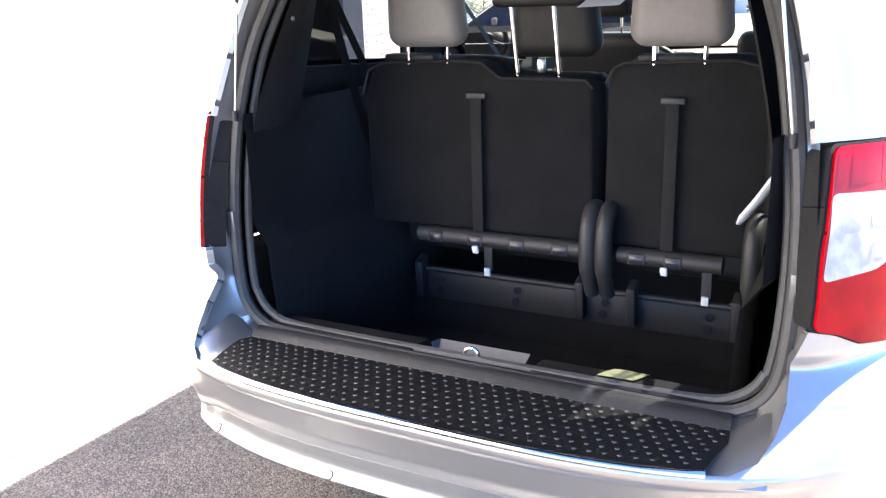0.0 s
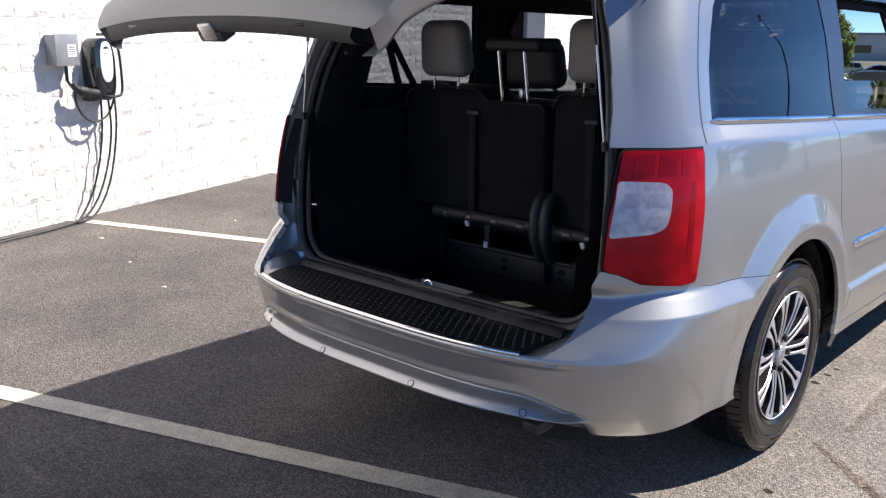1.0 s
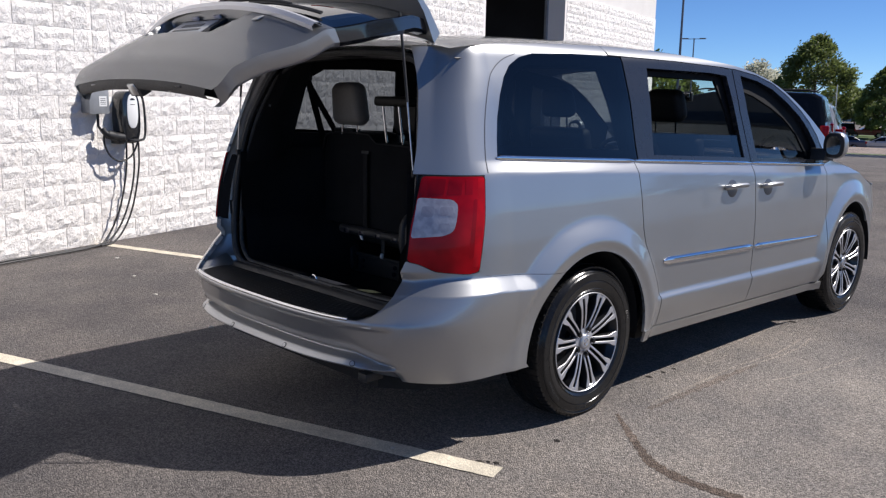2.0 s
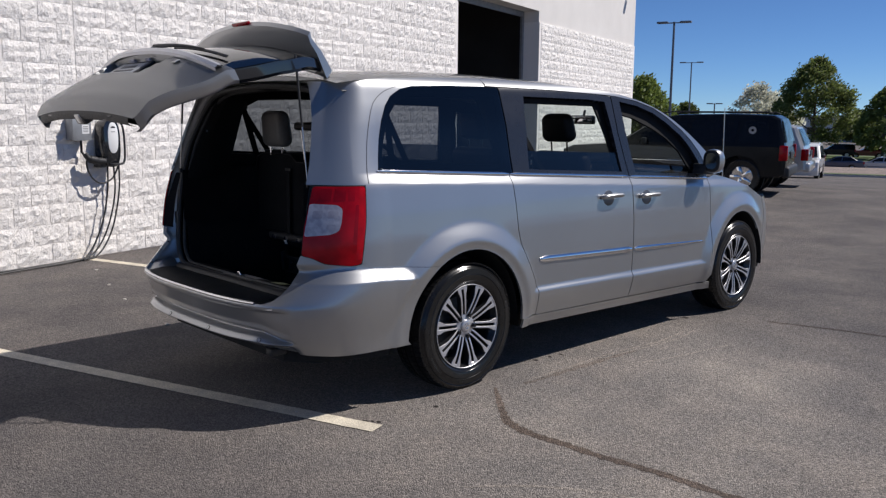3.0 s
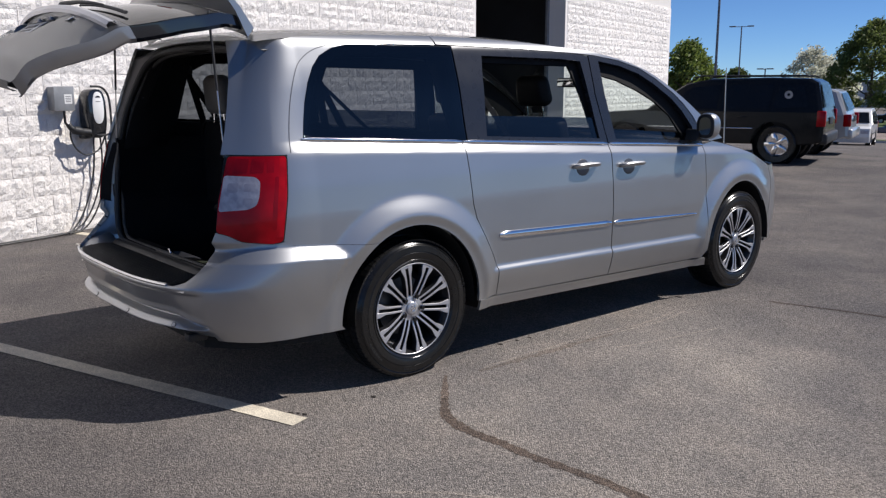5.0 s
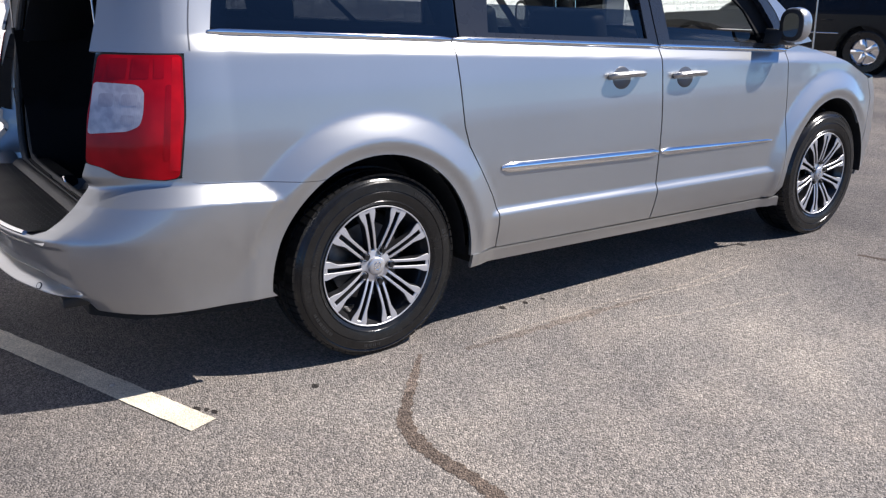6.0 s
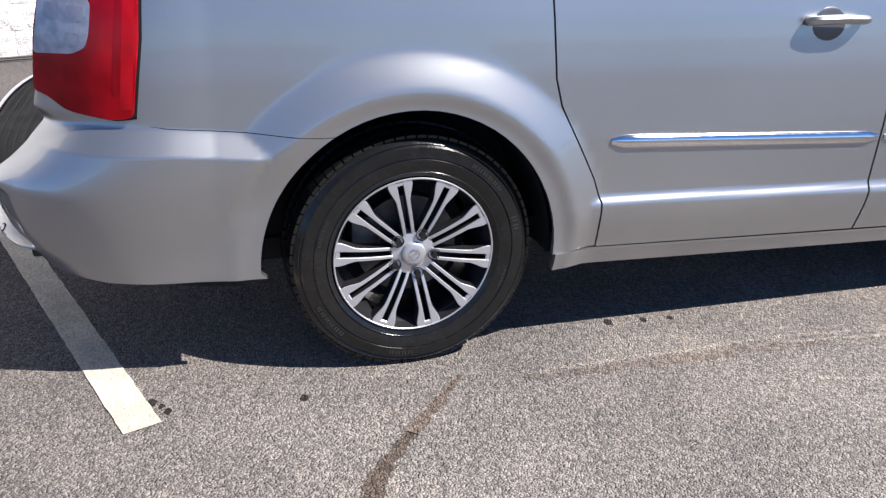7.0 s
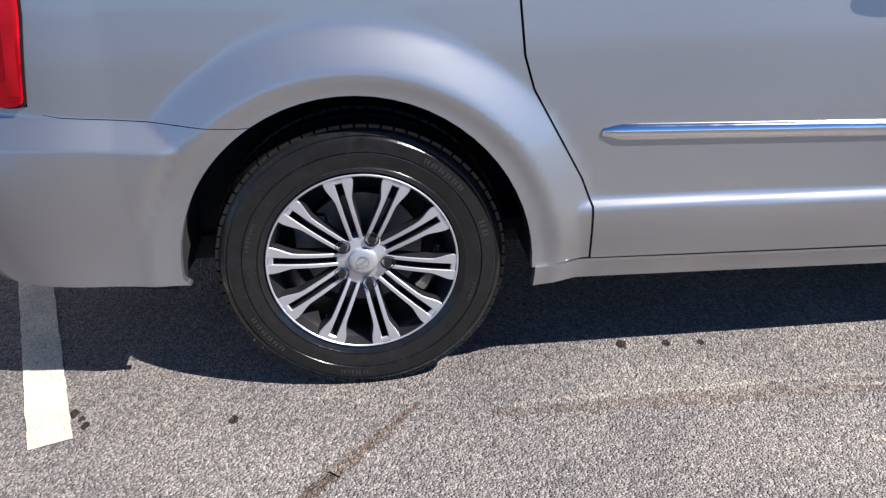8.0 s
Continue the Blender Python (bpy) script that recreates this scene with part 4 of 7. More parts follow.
    part("emblem_bar", box_bm(0.0016, 0.040, 0.006, (0.1050, 0, 0.0), 0.0006, turn=Matrix.Rotation(radians(40), 4, 'X')), CHROME, rim)
    for k in range(5):
        a = radians(72 * k - 6)
        y, z = 0.064 * math.cos(a), 0.064 * math.sin(a)
        part("lug_pocket", lathe_bm([(0.0, 0.088), (0.0150, 0.088), (0.0170, 0.0965), (0.0190, 0.0965)], 20, 'x', (0, y, z)), RIM_DARK, rim)
        part("lug_nut", cyl_bm(0.0115, 0.010, 0.024, (0.095, y, z), 'x', 6), LUG, rim, "steel lug nut")
    part("brake_disc", lathe_bm([(0.05, 0.01), (0.155, 0.01), (0.157, -0.01), (0.05, -0.01)], 48, 'x'), DISC, w, "cast iron brake disc")
    part("brake_shield", lathe_bm([(0.0, -0.03), (0.196, -0.03)], 40, 'x'), WELL, w)
    part("brake_caliper", box_bm(0.07, 0.09, 0.15, (-0.005, -0.13, 0.03), 0.015), DISC, w, "grey brake caliper")
    return w


first = wheel("alloy wheel with twenty thin machined spokes and a worn tyre")
first["group"] = "wheels of the minivan"
first.matrix_world = pose(0.853, -0.006, 0.364)
for (x, y, rz, spin) in ((0.848, BASE, 0, 20), (-0.853, -0.006, 180, 10), (-0.848, BASE, 180, 50)):
    copy_thing(first, pose(x, y, 0.364, 0, 0, rz) @ pose(0, 0, 0, spin))


# ---- the liftgate, built shut and then swung up about its hinge ----
HINGE = Vector((0, -0.62, 1.75))
GATE_OPEN = 59.5
GATE_Y = soft_table([0.55, 0.655, 0.68, 0.74, 0.86, 1.0, 1.10, 1.125, 1.15, 1.20, 1.40, 1.60, 1.72, 1.8],
                    [-1.0, -1.035, -1.055, -1.085, -1.102, -1.11, -1.112, -1.112, -1.098, -1.075, -0.995, -0.90, -0.80, -0.72], 0.5, 1.9, 0.01)
GATE_W = soft_table([0.5, 0.655, 0.665, 0.69, 0.76, 0.85, 1.0, 1.12, 1.3, 1.5, 1.62, 1.72, 1.8],
                    [0.58, 0.60, 0.628, 0.645, 0.665, 0.683, 0.702, 0.708, 0.688, 0.648, 0.607, 0.567, 0.54], 0.5, 1.9, 0.006)


def gate_point(s, z, d=0.0, dent=True):
    """A point of the shut gate's outer face; s runs from -1 to 1 across it."""
    w = float(tab(GATE_W, z))
    x = w * s
    y = float(tab(GATE_Y, z)) + (0.055 + 0.07 * float(ease((z - 0.72) / 0.35))) * (abs(x) / 0.70) ** 2.4
    if dent:
        # the number plate's pocket, wider above
        half = 0.285 + 0.40 * (z - 0.93)
        f = float(ease((half - abs(x)) / 0.03) * ease((z - 0.915) / 0.03) * ease((1.10 - z) / 0.012))
        y += 0.055 * f
    return (x, y + d, z)


def gate_rows(z0, z1, nz, ns, d=0.0, dent=True, smax=1.0):
    return [[gate_point(smax * s, z, d, dent) for s in np.linspace(-1, 1, ns)] for z in np.linspace(z0, z1, nz)]


bm = loft_bm(gate_rows(0.657, 1.165, 44, 81))
bmesh.ops.solidify(bm, geom=bm.faces[:], thickness=0.035)
gate = part("liftgate", bm, PAINT, van, "silver liftgate swung up")
gate.matrix_basis = Matrix.Translation(HINGE) @ Matrix.Rotation(radians(-GATE_OPEN), 4, 'X') @ Matrix.Translation(-HINGE)
bm = loft_bm(gate_rows(1.170, 1.60, 16, 33, 0.004, smax=0.97))
part("gate_glass", bm, GLASS_GATE, gate, "dark tinted rear window")
bm = bmesh.new()
for s in (-1, 1):
    rows = [[gate_point(s * q, z, 0.0075) for q in (0.86, 0.93, 1.0)] for z in np.linspace(1.168, 1.62, 14)]
    loft_bm(rows, bm)
loft_bm([[gate_point(q, z, 0.0075) for q in np.linspace(-0.9, 0.9, 25)] for z in (1.168, 1.20, 1.235)], bm)
loft_bm([[gate_point(q, z, 0.0075) for q in np.linspace(-0.9, 0.9, 25)] for z in (1.54, 1.58, 1.615)], bm)
part("glass_border", bm, GLOSS_BLACK, gate, "black border of the rear window")
rows = gate_rows(1.60, 1.742, 10, 33, 0.0)
bm = loft_bm(rows)
bmesh.ops.solidify(bm, geom=bm.faces[:], thickness=0.03)
part("gate_header", bm, PAINT, gate)
# the turned-in edge along each side
for s in (-1, 1):
    for name, z0, z1, mat in (("gate_edge", 0.662, 1.166, PAINT), ("glass_edge", 1.166, 1.735, GLOSS_BLACK)):
        rows = []
        for z in np.linspace(z0, z1, 26):
            x, y, _ = gate_point(s * 1.0, z, 0.0, False)
            rows.append([(x, y, z), (x - s * 0.001, y + 0.012, z), (x - s * 0.006, y + 0.055, z), (x - s * 0.022, y + 0.072, z), (x - s * 0.07, y + 0.074, z)])
        part(name, loft_bm(rows), mat, gate)
# spoiler over the glass
secs = []
for s in np.linspace(-1, 1, 33):
    x = 0.60 * s
    yb, z = -0.735 + 0.07 * s * s, 1.752 - 0.02 * s * s
    tip = -0.985 + 0.09 * abs(s) ** 2.2
    drop = 0.042 - 0.022 * abs(s) ** 4
    z -= 0.012 * abs(s) ** 8
    secs.append([(x, yb, z), (x, (yb + tip) / 2, z - 0.008), (x, tip + 0.03, z - 0.03), (x, tip, z - drop), (x, tip + 0.012, z - drop - 0.022), (x, tip + 0.05, z - drop - 0.028), (x, (yb + tip) / 2, z - drop - 0.02), (x, yb + 0.02, z - 0.05)])
bm = loft_bm(secs, closed=True)
bm.faces.new([bm.verts[i] for i in range(8)] if bm.verts.ensure_lookup_table() is None else [])
bm.verts.ensure_lookup_table()
bm.faces.new([bm.verts[len(bm.verts) - 8 + i] for i in range(8)])
spoiler = part("spoiler", bm, PAINT, gate, "silver roof spoiler")
part("brake_light", box_bm(0.17, 0.02, 0.02, (0, -0.983, 1.700), 0.005), RED_DARK, gate, "high brake light")
# light bar over the plate, emblem, lock, wiper
bm = loft_bm([[gate_point(s, z, d, False) for s in np.linspace(-0.965, 0.965, 61)] for z, d in ((1.088, -0.002), (1.092, -0.018), (1.112, -0.024), (1.130, -0.018), (1.138, -0.002))])
part("chrome_bar", bm, MACHINED, gate, "bright bar across the gate")
bm = tube_bm([gate_point(0.16 * q / 1.0, 1.152 + 0.012 * (1 - abs(q)) + (0.004 if abs(q) > 0.5 else 0), -0.004, False) for q in np.linspace(-1, 1, 21)], [0.003 + 0.009 * (1 - abs(q)) ** 0.7 for q in np.linspace(-1, 1, 21)], 8, flat=0.8)
part("emblem", bm, CHROME, gate, "plain winged emblem")
part("model_badge", box_bm(0.045, 0.004, 0.03, Vector(gate_point(0.60, 1.055, -0.003)), 0.001), STEEL, gate, "small plain badge")
plate = part("plate_holder", box_bm(0.335, 0.016, 0.185, (0, -1.073, 0.985), 0.006), PLASTIC, gate, "black licence plate frame")
part("dealer_plate", box_bm(0.295, 0.004, 0.135, (0, -1.083, 0.985), 0.003), PLATE_GREY, gate, "plain grey dealer plate")
for z, h, w in ((1.012, 0.022, 0.17), (0.975, 0.016, 0.22), (0.948, 0.012, 0.13)):
    part("plate_bar", box_bm(w, 0.002, h, (0, -1.0855, z), 0.0005), MARK, gate)
for x in (-0.09, 0.09):
    part("plate_lamp", box_bm(0.05, 0.03, 0.012, (x, -1.078, 1.082), 0.003), CLEAR_LENS, gate)
part("wiper_pivot", cyl_bm(0.024, 0.018, 0.04, Vector(gate_point(0.0, 1.19, -0.012)), 'y', 16), PLASTIC, gate)
bm = tube_bm([gate_point(q, 1.196 + 0.028 * q, -0.028, False) for q in np.linspace(-0.03, 0.62, 14)], [0.013 - 0.008 * k / 13 for k in range(14)], 8)
part("wiper_arm", bm, PLASTIC, gate, "black rear wiper arm")
bm = tube_bm([gate_point(q, 1.222 + 0.022 * q, -0.012, False) for q in np.linspace(0.18, 0.80, 14)], 0.006, 6, flat=1.6)
part("wiper_blade", bm, PLASTIC, gate, "black wiper blade")
# inner side
bm = loft_bm([[gate_point(0.95 * s, z, 0.055 + 0.03 * math.sin((z - 0.66) / 0.5 * math.pi), False) for s in np.linspace(-1, 1, 25)] for z in np.linspace(0.672, 1.165, 14)])
bmesh.ops.solidify(bm, geom=bm.faces[:], thickness=-0.02)
part("gate_trim", bm, PLASTIC, gate, "black inner trim panel")
for s in (-1, 1):
    part("pull_recess", box_bm(0.13, 0.03, 0.022, Vector(gate_point(0.55 * s, 0.668, 0.035, False)) + Vector((0, 0, -0.004)), 0.006), GRAPHITE, gate)
    rows = [[gate_point(s * q, z, 0.035, False) for q in (0.86, 0.93, 0.985)] for z in np.linspace(1.165, 1.70, 12)]
    bm = loft_bm(rows)
    bmesh.ops.solidify(bm, geom=bm.faces[:], thickness=-0.025)
    part("gate_side_trim", bm, PLASTIC, gate)
part("gate_latch", box_bm(0.06, 0.05, 0.03, Vector(gate_point(0, 0.66, 0.045, False)), 0.006), STEEL, gate, "steel latch")
part("latch_housing", box_bm(0.11, 0.03, 0.045, Vector(gate_point(0, 0.672, 0.07, False)), 0.006), PLASTIC, gate)
bm = loft_bm([[gate_point(s, z, d, False) for s in np.linspace(-0.92, 0.92, 31)] for z, d in ((0.660, 0.004), (0.650, 0.02), (0.655, 0.045), (0.668, 0.06))])
part("gate_lower_edge", bm, PLASTIC, gate)
# gas struts
for s in (-1, 1):
    a = Vector((s * 0.695, -0.895, 1.19))
    b = gate.matrix_basis @ Vector((s * 0.60, -0.84, 1.56))
    d = b - a
    part("strut_rod", tube_bm([a, a + d * 0.62], 0.0035, 10), STEEL, van, "steel strut rod")
    part("strut_cylinder", tube_bm([a + d * 0.45, b], 0.006, 12), PLASTIC, van, "black gas strut")
    part("strut_end", cyl_bm(0.007, 0.009, 0.028, a + d.normalized() * 0.005, 'z', 12), PLASTIC, van)

# ---- inside ----
part("cargo_floor", box_bm(1.16, 0.62, 0.03, (0, -0.60, 0.405)), CARPET, van, "black carpeted cargo well")
part("cabin_floor", box_bm(1.70, 3.0, 0.03, (0, 1.28, 0.40)), CARPET, van, "black carpeted floor")
part("well_front", box_bm(1.16, 0.02, 0.20, (0, -0.235, 0.47)), CARPET, van)
part("well_rear", box_bm(1.25, 0.02, 0.20, (0, -0.895, 0.50)), PLASTIC, van)
part("sill_trim", prism_bm([(-0.925, 0.585), (-0.925, 0.626), (-0.90, 0.632), (-0.83, 0.622), (-0.815, 0.60), (-0.815, 0.50), (-0.84, 0.50)], -0.62, -0.16, 'x', 0.004), TRIM_IN, van, "black sill trim")
part("sill_trim", prism_bm([(-0.925, 0.585), (-0.925, 0.626), (-0.90, 0.632), (-0.83, 0.622), (-0.815, 0.60), (-0.815, 0.50), (-0.84, 0.50)], 0.16, 0.62, 'x', 0.004), TRIM_IN, van, "black sill trim")
bm = bmesh.new()
v = [bm.verts.new(q) for q in ((-0.16, -0.90, 0.612), (0.16, -0.90, 0.612), (0.115, -0.835, 0.545), (-0.115, -0.835, 0.545))]
bm.faces.new(v)
v2 = [bm.verts.new(q) for q in ((-0.115, -0.835, 0.545), (0.115, -0.835, 0.545), (0.13, -0.77, 0.60), (-0.13, -0.77, 0.60))]
bm.faces.new(v2)
for s in (-1, 1):
    bm.faces.new([bm.verts.new(q) for q in ((s * 0.16, -0.90, 0.612), (s * 0.115, -0.835, 0.545), (s * 0.13, -0.77, 0.60))])
bmesh.ops.translate(bm, vec=(-0.03, 0, 0), verts=bm.verts)
part("latch_scoop", bm, PLASTIC_GREY, van, "grey plastic scoop round the latch")
bm = tube_bm(smooth_path([(-0.018, -0.905, 0.60), (-0.018, -0.905, 0.64), (0, -0.905, 0.652), (0.018, -0.905, 0.64), (0.018, -0.905, 0.60)], 4), 0.005, 8)
part("striker", bm, CHROME, van, "bright latch striker loop")
for s in (-1, 1):
    rows = []
    for y in np.linspace(-0.90, 0.40, 22):
        bulge = 0.06 * math.exp(-((y + 0.05) / 0.35) ** 2)
        top = float(np.interp(y, [-0.9, -0.75, -0.6, 0.0], [0.66, 0.70, 0.74, 0.80]))
        rows.append([(s * (0.60 - bulge * 0.9), y, 0.40), (s * (0.605 - bulge), y, 0.62), (s * (0.62 - bulge), y, 0.84), (s * min(top, 0.69 - bulge * 0.4), y, 0.90), (s * min(top, 0.735), y, 1.0), (s * min(top, 0.755), y, 1.16), (s * top, y, 1.20)])
    part("cargo_side_trim", loft_bm(rows), TRIM_IN, van, "black cargo side trim")
    rows = []
    for z in np.linspace(1.15, 1.70, 10):
        f = (z - 1.15) / 0.55
        xo, yo = 0.66 - 0.16 * f ** 1.2, -0.87 + 0.17 * f ** 1.2
        rows.append([(s * xo, yo, z), (s * (xo - 0.015), yo + 0.06, z), (s * (0.70 - 0.07 * f), -0.62 + 0.12 * f, z), (s * (0.79 - 0.09 * f), -0.52 + 0.12 * f, z)])
    part("rear_pillar_trim", loft_bm(rows), TRIM_IN, van, "dark pillar trim")
    part("trim_screw", cyl_bm(0.006, 0.006, 0.004, (s * 0.575, -0.77, 1.44), 'x', 10), STEEL, van)
part("rear_header_trim", loft_bm([[(x, y, z + 0.02 * (1 - (x / 0.6) ** 2)) for x in np.linspace(-0.58, 0.58, 13)] for y, z in ((-0.70, 1.69), (-0.66, 1.655), (-0.52, 1.665), (-0.45, 1.72))]), TRIM_IN, van)
# pale pull handle on the trim
bm = tube_bm([(0.552, -0.55, 0.935), (0.560, -0.552, 0.950), (0.595, -0.56, 1.00), (0.628, -0.57, 1.055), (0.648, -0.575, 1.088), (0.655, -0.577, 1.10)], [0.012, 0.021, 0.022, 0.022, 0.019, 0.008], 10, flat=0.45)
part("pull_strap", bm, WHITE_PLASTIC, van, "pale pull handle")


def cushion(sx, sy, sz, at, bevel, turn=None, puff=0.0):
    bm = box_bm(sx, sy, sz, (0, 0, 0), bevel, 4)
    bmesh.ops.transform(bm, matrix=Matrix.Translation(at) @ (turn if turn is not None else Matrix.Identity(4)), verts=bm.verts)
    return bm


def seat_back(outline, y0, y1):
    return prism_bm(outline, y0, y1, 'y', 0.018)


left_back = [(-0.60, 0.80), (-0.605, 1.20), (-0.58, 1.275), (-0.53, 1.298), (-0.30, 1.305), (-0.20, 1.30), (-0.165, 1.275), (-0.14, 1.258), (0.11, 1.255), (0.132, 1.235), (0.138, 0.80)]
right_back = [(0.165, 0.80), (0.170, 1.25), (0.19, 1.29), (0.22, 1.302), (0.50, 1.310), (0.555, 1.298), (0.585, 1.26), (0.592, 0.80)]
for outline, x0, x1 in ((left_back, -0.60, 0.138), (right_back, 0.165, 0.592)):
    rear_seat = part("rear_seat_back", seat_back(outline, -0.405, -0.28), CARPET, van, "third-row seat back covered in black carpet")
    mid = (x0 + x1) / 2
    inset = [((a - mid) * 0.985 + mid, b + 0.008 if b > 0.9 else b + 0.05) for a, b in outline]
    part("seat_face", prism_bm(inset, -0.30, -0.20, 'y', 0.03), LEATHER, rear_seat, "black leather seat face")
    part("seat_cushion", cushion(x1 - x0, 0.50, 0.14, (mid, 0.02, 0.74), 0.04), LEATHER, rear_seat)
    tx0, tx1 = (-0.41, 0.125) if x0 < 0 else (0.22, 0.50)
    part("pivot_tube", cyl_bm(0.024, 0.024, tx1 - tx0, ((tx0 + tx1) / 2, -0.425, 0.785), 'x', 16), PLASTIC, rear_seat, "black pivot tube")
    part("seat_piping", tube_bm([(a, -0.412, b) for a, b in outline[1:-1]], 0.004, 6), LEATHER, rear_seat)
    for k in range(4 if x0 < 0 else 2):
        xx = tx0 + (tx1 - tx0) * (0.12 + 0.25 * k if x0 < 0 else 0.2 + 0.35 * k)
        boss = part("tube_boss", box_bm(0.056, 0.020, 0.036, (xx, -0.441, 0.782), 0.009, 3), PLASTIC, rear_seat)
        part("boss_recess", box_bm(0.040, 0.010, 0.022, (xx, -0.4475, 0.780), 0.004, 2), GRAPHITE, boss)
    for xx in ((0.142,) if x0 < 0 else (0.188, 0.575)):
        arm = smooth_path([(xx, -0.415, 0.66), (xx, -0.455, 0.74), (xx, -0.462, 0.82), (xx, -0.45, 0.875), (xx, -0.415, 0.905), (xx, -0.38, 0.90)], 4)
        part("seat_hinge", tube_bm(arm, [0.021] * 4 + [0.025] * (len(arm) - 5) + [0.018], 12), PLASTIC, rear_seat, "black rounded folding bracket")
for x in (-0.212, 0.35):
    strap = part("seat_strap", box_bm(0.034, 0.004, 0.44, (x, -0.424, 0.985), 0.001), TRIM_IN, van, "black webbing strap")
    part("strap_loop", box_bm(0.062, 0.010, 0.016, (x, -0.422, 1.208), 0.003), PLASTIC, strap)
    part("strap_tip", box_bm(0.020, 0.010, 0.026, (x + 0.002, -0.45, 0.757), 0.004, turn=Matrix.Rotation(0.4, 4, 'X')), WHITE_PLASTIC, strap, "white strap end")
for x, z in ((-0.257, 0.628), (0.43, 0.625)):
    strap = part("lower_strap", box_bm(0.028, 0.004, 0.12, (x, -0.262, 0.69), 0.001), SEAL, van, "black webbing strap")
    part("strap_tip", box_bm(0.022, 0.012, 0.028, (x, -0.27, z), 0.004), WHITE_PLASTIC, strap, "white strap end")
base = part("seat_base_plate", box_bm(1.10, 0.02, 0.105, (0.015, -0.245, 0.555), 0.006), PLASTIC, van, "black seat base plate")
part("base_rail", cyl_bm(0.010, 0.010, 1.08, (0.015, -0.262, 0.612), 'x', 10), PLASTIC, base)
for x in (-0.44, -0.16, 0.13, 0.44):
    for dz in (-0.018, 0.02):
        part("plate_bolt", cyl_bm(0.013, 0.010, 0.014, (x + dz * 0.2, -0.258, 0.555 + dz), 'y', 10), GRAPHITE, base)
for x in (-0.50, 0.06, 0.22, 0.52):
    part("floor_hook", prism_bm([(-0.29, 0.52), (-0.25, 0.52), (-0.25, 0.66), (-0.30, 0.64)], x - 0.014, x + 0.014, 'x', 0.006), PLASTIC, base)


def headrest(x, y, z, w, h, mat, posts=True, parent=None, back=0.10, tilt=6):
    bm = box_bm(w, back, h, (0, 0, 0), min(back, w, h) * 0.46, 5)
    for v in bm.verts:
        v.co.x *= 1 - 0.30 * max(0, v.co.z / h + 0.12) ** 1.4
    bmesh.ops.transform(bm, matrix=Matrix.Translation((x, y, z)) @ Matrix.Rotation(radians(tilt), 4, 'X'), verts=bm.verts)
    head = part("headrest", bm, mat, parent, "padded headrest")
    if posts:
        for s in (-1, 1):
            part("headrest_post", tube_bm([(x + s * 0.065, y, z - h / 2 - 0.06), (x + s * 0.065, y, z - h / 2 + 0.02)], 0.006, 8), CHROME, head, "chrome post")
    return head


headrest(-0.380, -0.395, 1.456, 0.25, 0.226, LEATHER_GREY, True, van)
headrest(0.356, -0.395, 1.456, 0.26, 0.226, LEATHER_GREY, True, van)
mid_rest = headrest(-0.035, -0.245, 1.40, 0.27, 0.19, LEATHER, False, van)
part("rest_cap", box_bm(0.27, 0.15, 0.05, (-0.035, -0.335, 1.475), 0.018, 3), LEATHER, mid_rest)
for x in (-0.105, 0.02):
    part("headrest_post", tube_bm([(x, -0.365, 1.25), (x - 0.012, -0.385, 1.462)], 0.0065, 10), CHROME, mid_rest, "chrome post")
part("seat_buckle", box_bm(0.022, 0.02, 0.04, (-0.06, -0.30, 1.285), 0.004), STEEL, van)
for x in (-0.45, 0.33):
    part("rest_collar", box_bm(0.17, 0.06, 0.022, (x, -0.36, 1.312), 0.007), LEATHER, van)


def cabin_seat(x, y, row):
    t = Matrix.Rotation(radians(14), 4, 'X')
    tall = 0.66 if row == 1 else 0.40
    bm = box_bm(0.48, 0.13, tall, (0, 0, 0), 0.05, 4)
    bmesh.ops.transform(bm, matrix=Matrix.Translation((x, y, 0.65 + tall / 2)) @ t, verts=bm.verts)
    seat = part("cabin_seat", bm, LEATHER, van, "black leather seat")
    part("seat_cushion", cushion(0.50, 0.50, 0.15, (x, y + 0.32, 0.66), 0.05), LEATHER, seat)
    part("seat_pedestal", box_bm(0.42, 0.40, 0.22, (x, y + 0.30, 0.50), 0.02), PLASTIC, seat)
    if row != 1:
        return
    bm = box_bm(0.27, 0.11, 0.20, (0, 0, 0), 0.05, 5)
    for v in bm.verts:
        v.co.x *= 1 - 0.22 * max(0, v.co.z / 0.20 + 0.1)
    bmesh.ops.transform(bm, matrix=Matrix.Translation((x, y - 0.10, 1.47)) @ t, verts=bm.verts)
    part("headrest", bm, LEATHER, seat, "padded headrest")
    for s in (-1, 1):
        part("headrest_post", tube_bm([(x + s * 0.07, y - 0.075, 1.27), (x + s * 0.07, y - 0.09, 1.40)], 0.006, 8), CHROME, seat, "chrome post")


for x in (-0.42, 0.42):
    cabin_seat(x, 0.78, 2)
    cabin_seat(x, 1.52, 1)
part("dashboard", prism_bm([(2.30, 0.62), (2.28, 0.95), (2.36, 1.06), (2.62, 1.10), (2.78, 1.08), (2.80, 0.60)], -0.80, 0.80, 'x', 0.03), PLASTIC, van, "black dashboard")
bm = bmesh.new()
ringpts = [(-0.40 + 0.185 * math.cos(a), 2.16 - 0.06 * math.sin(a), 1.03 + 0.175 * math.sin(a)) for a in np.linspace(0, 2 * math.pi, 33)]
steer = part("steering_wheel", tube_bm(ringpts, 0.015, 8), LEATHER, van, "black steering wheel")
part("wheel_hub", box_bm(0.16, 0.05, 0.11, (-0.40, 2.17, 1.03), 0.02), PLASTIC, steer)
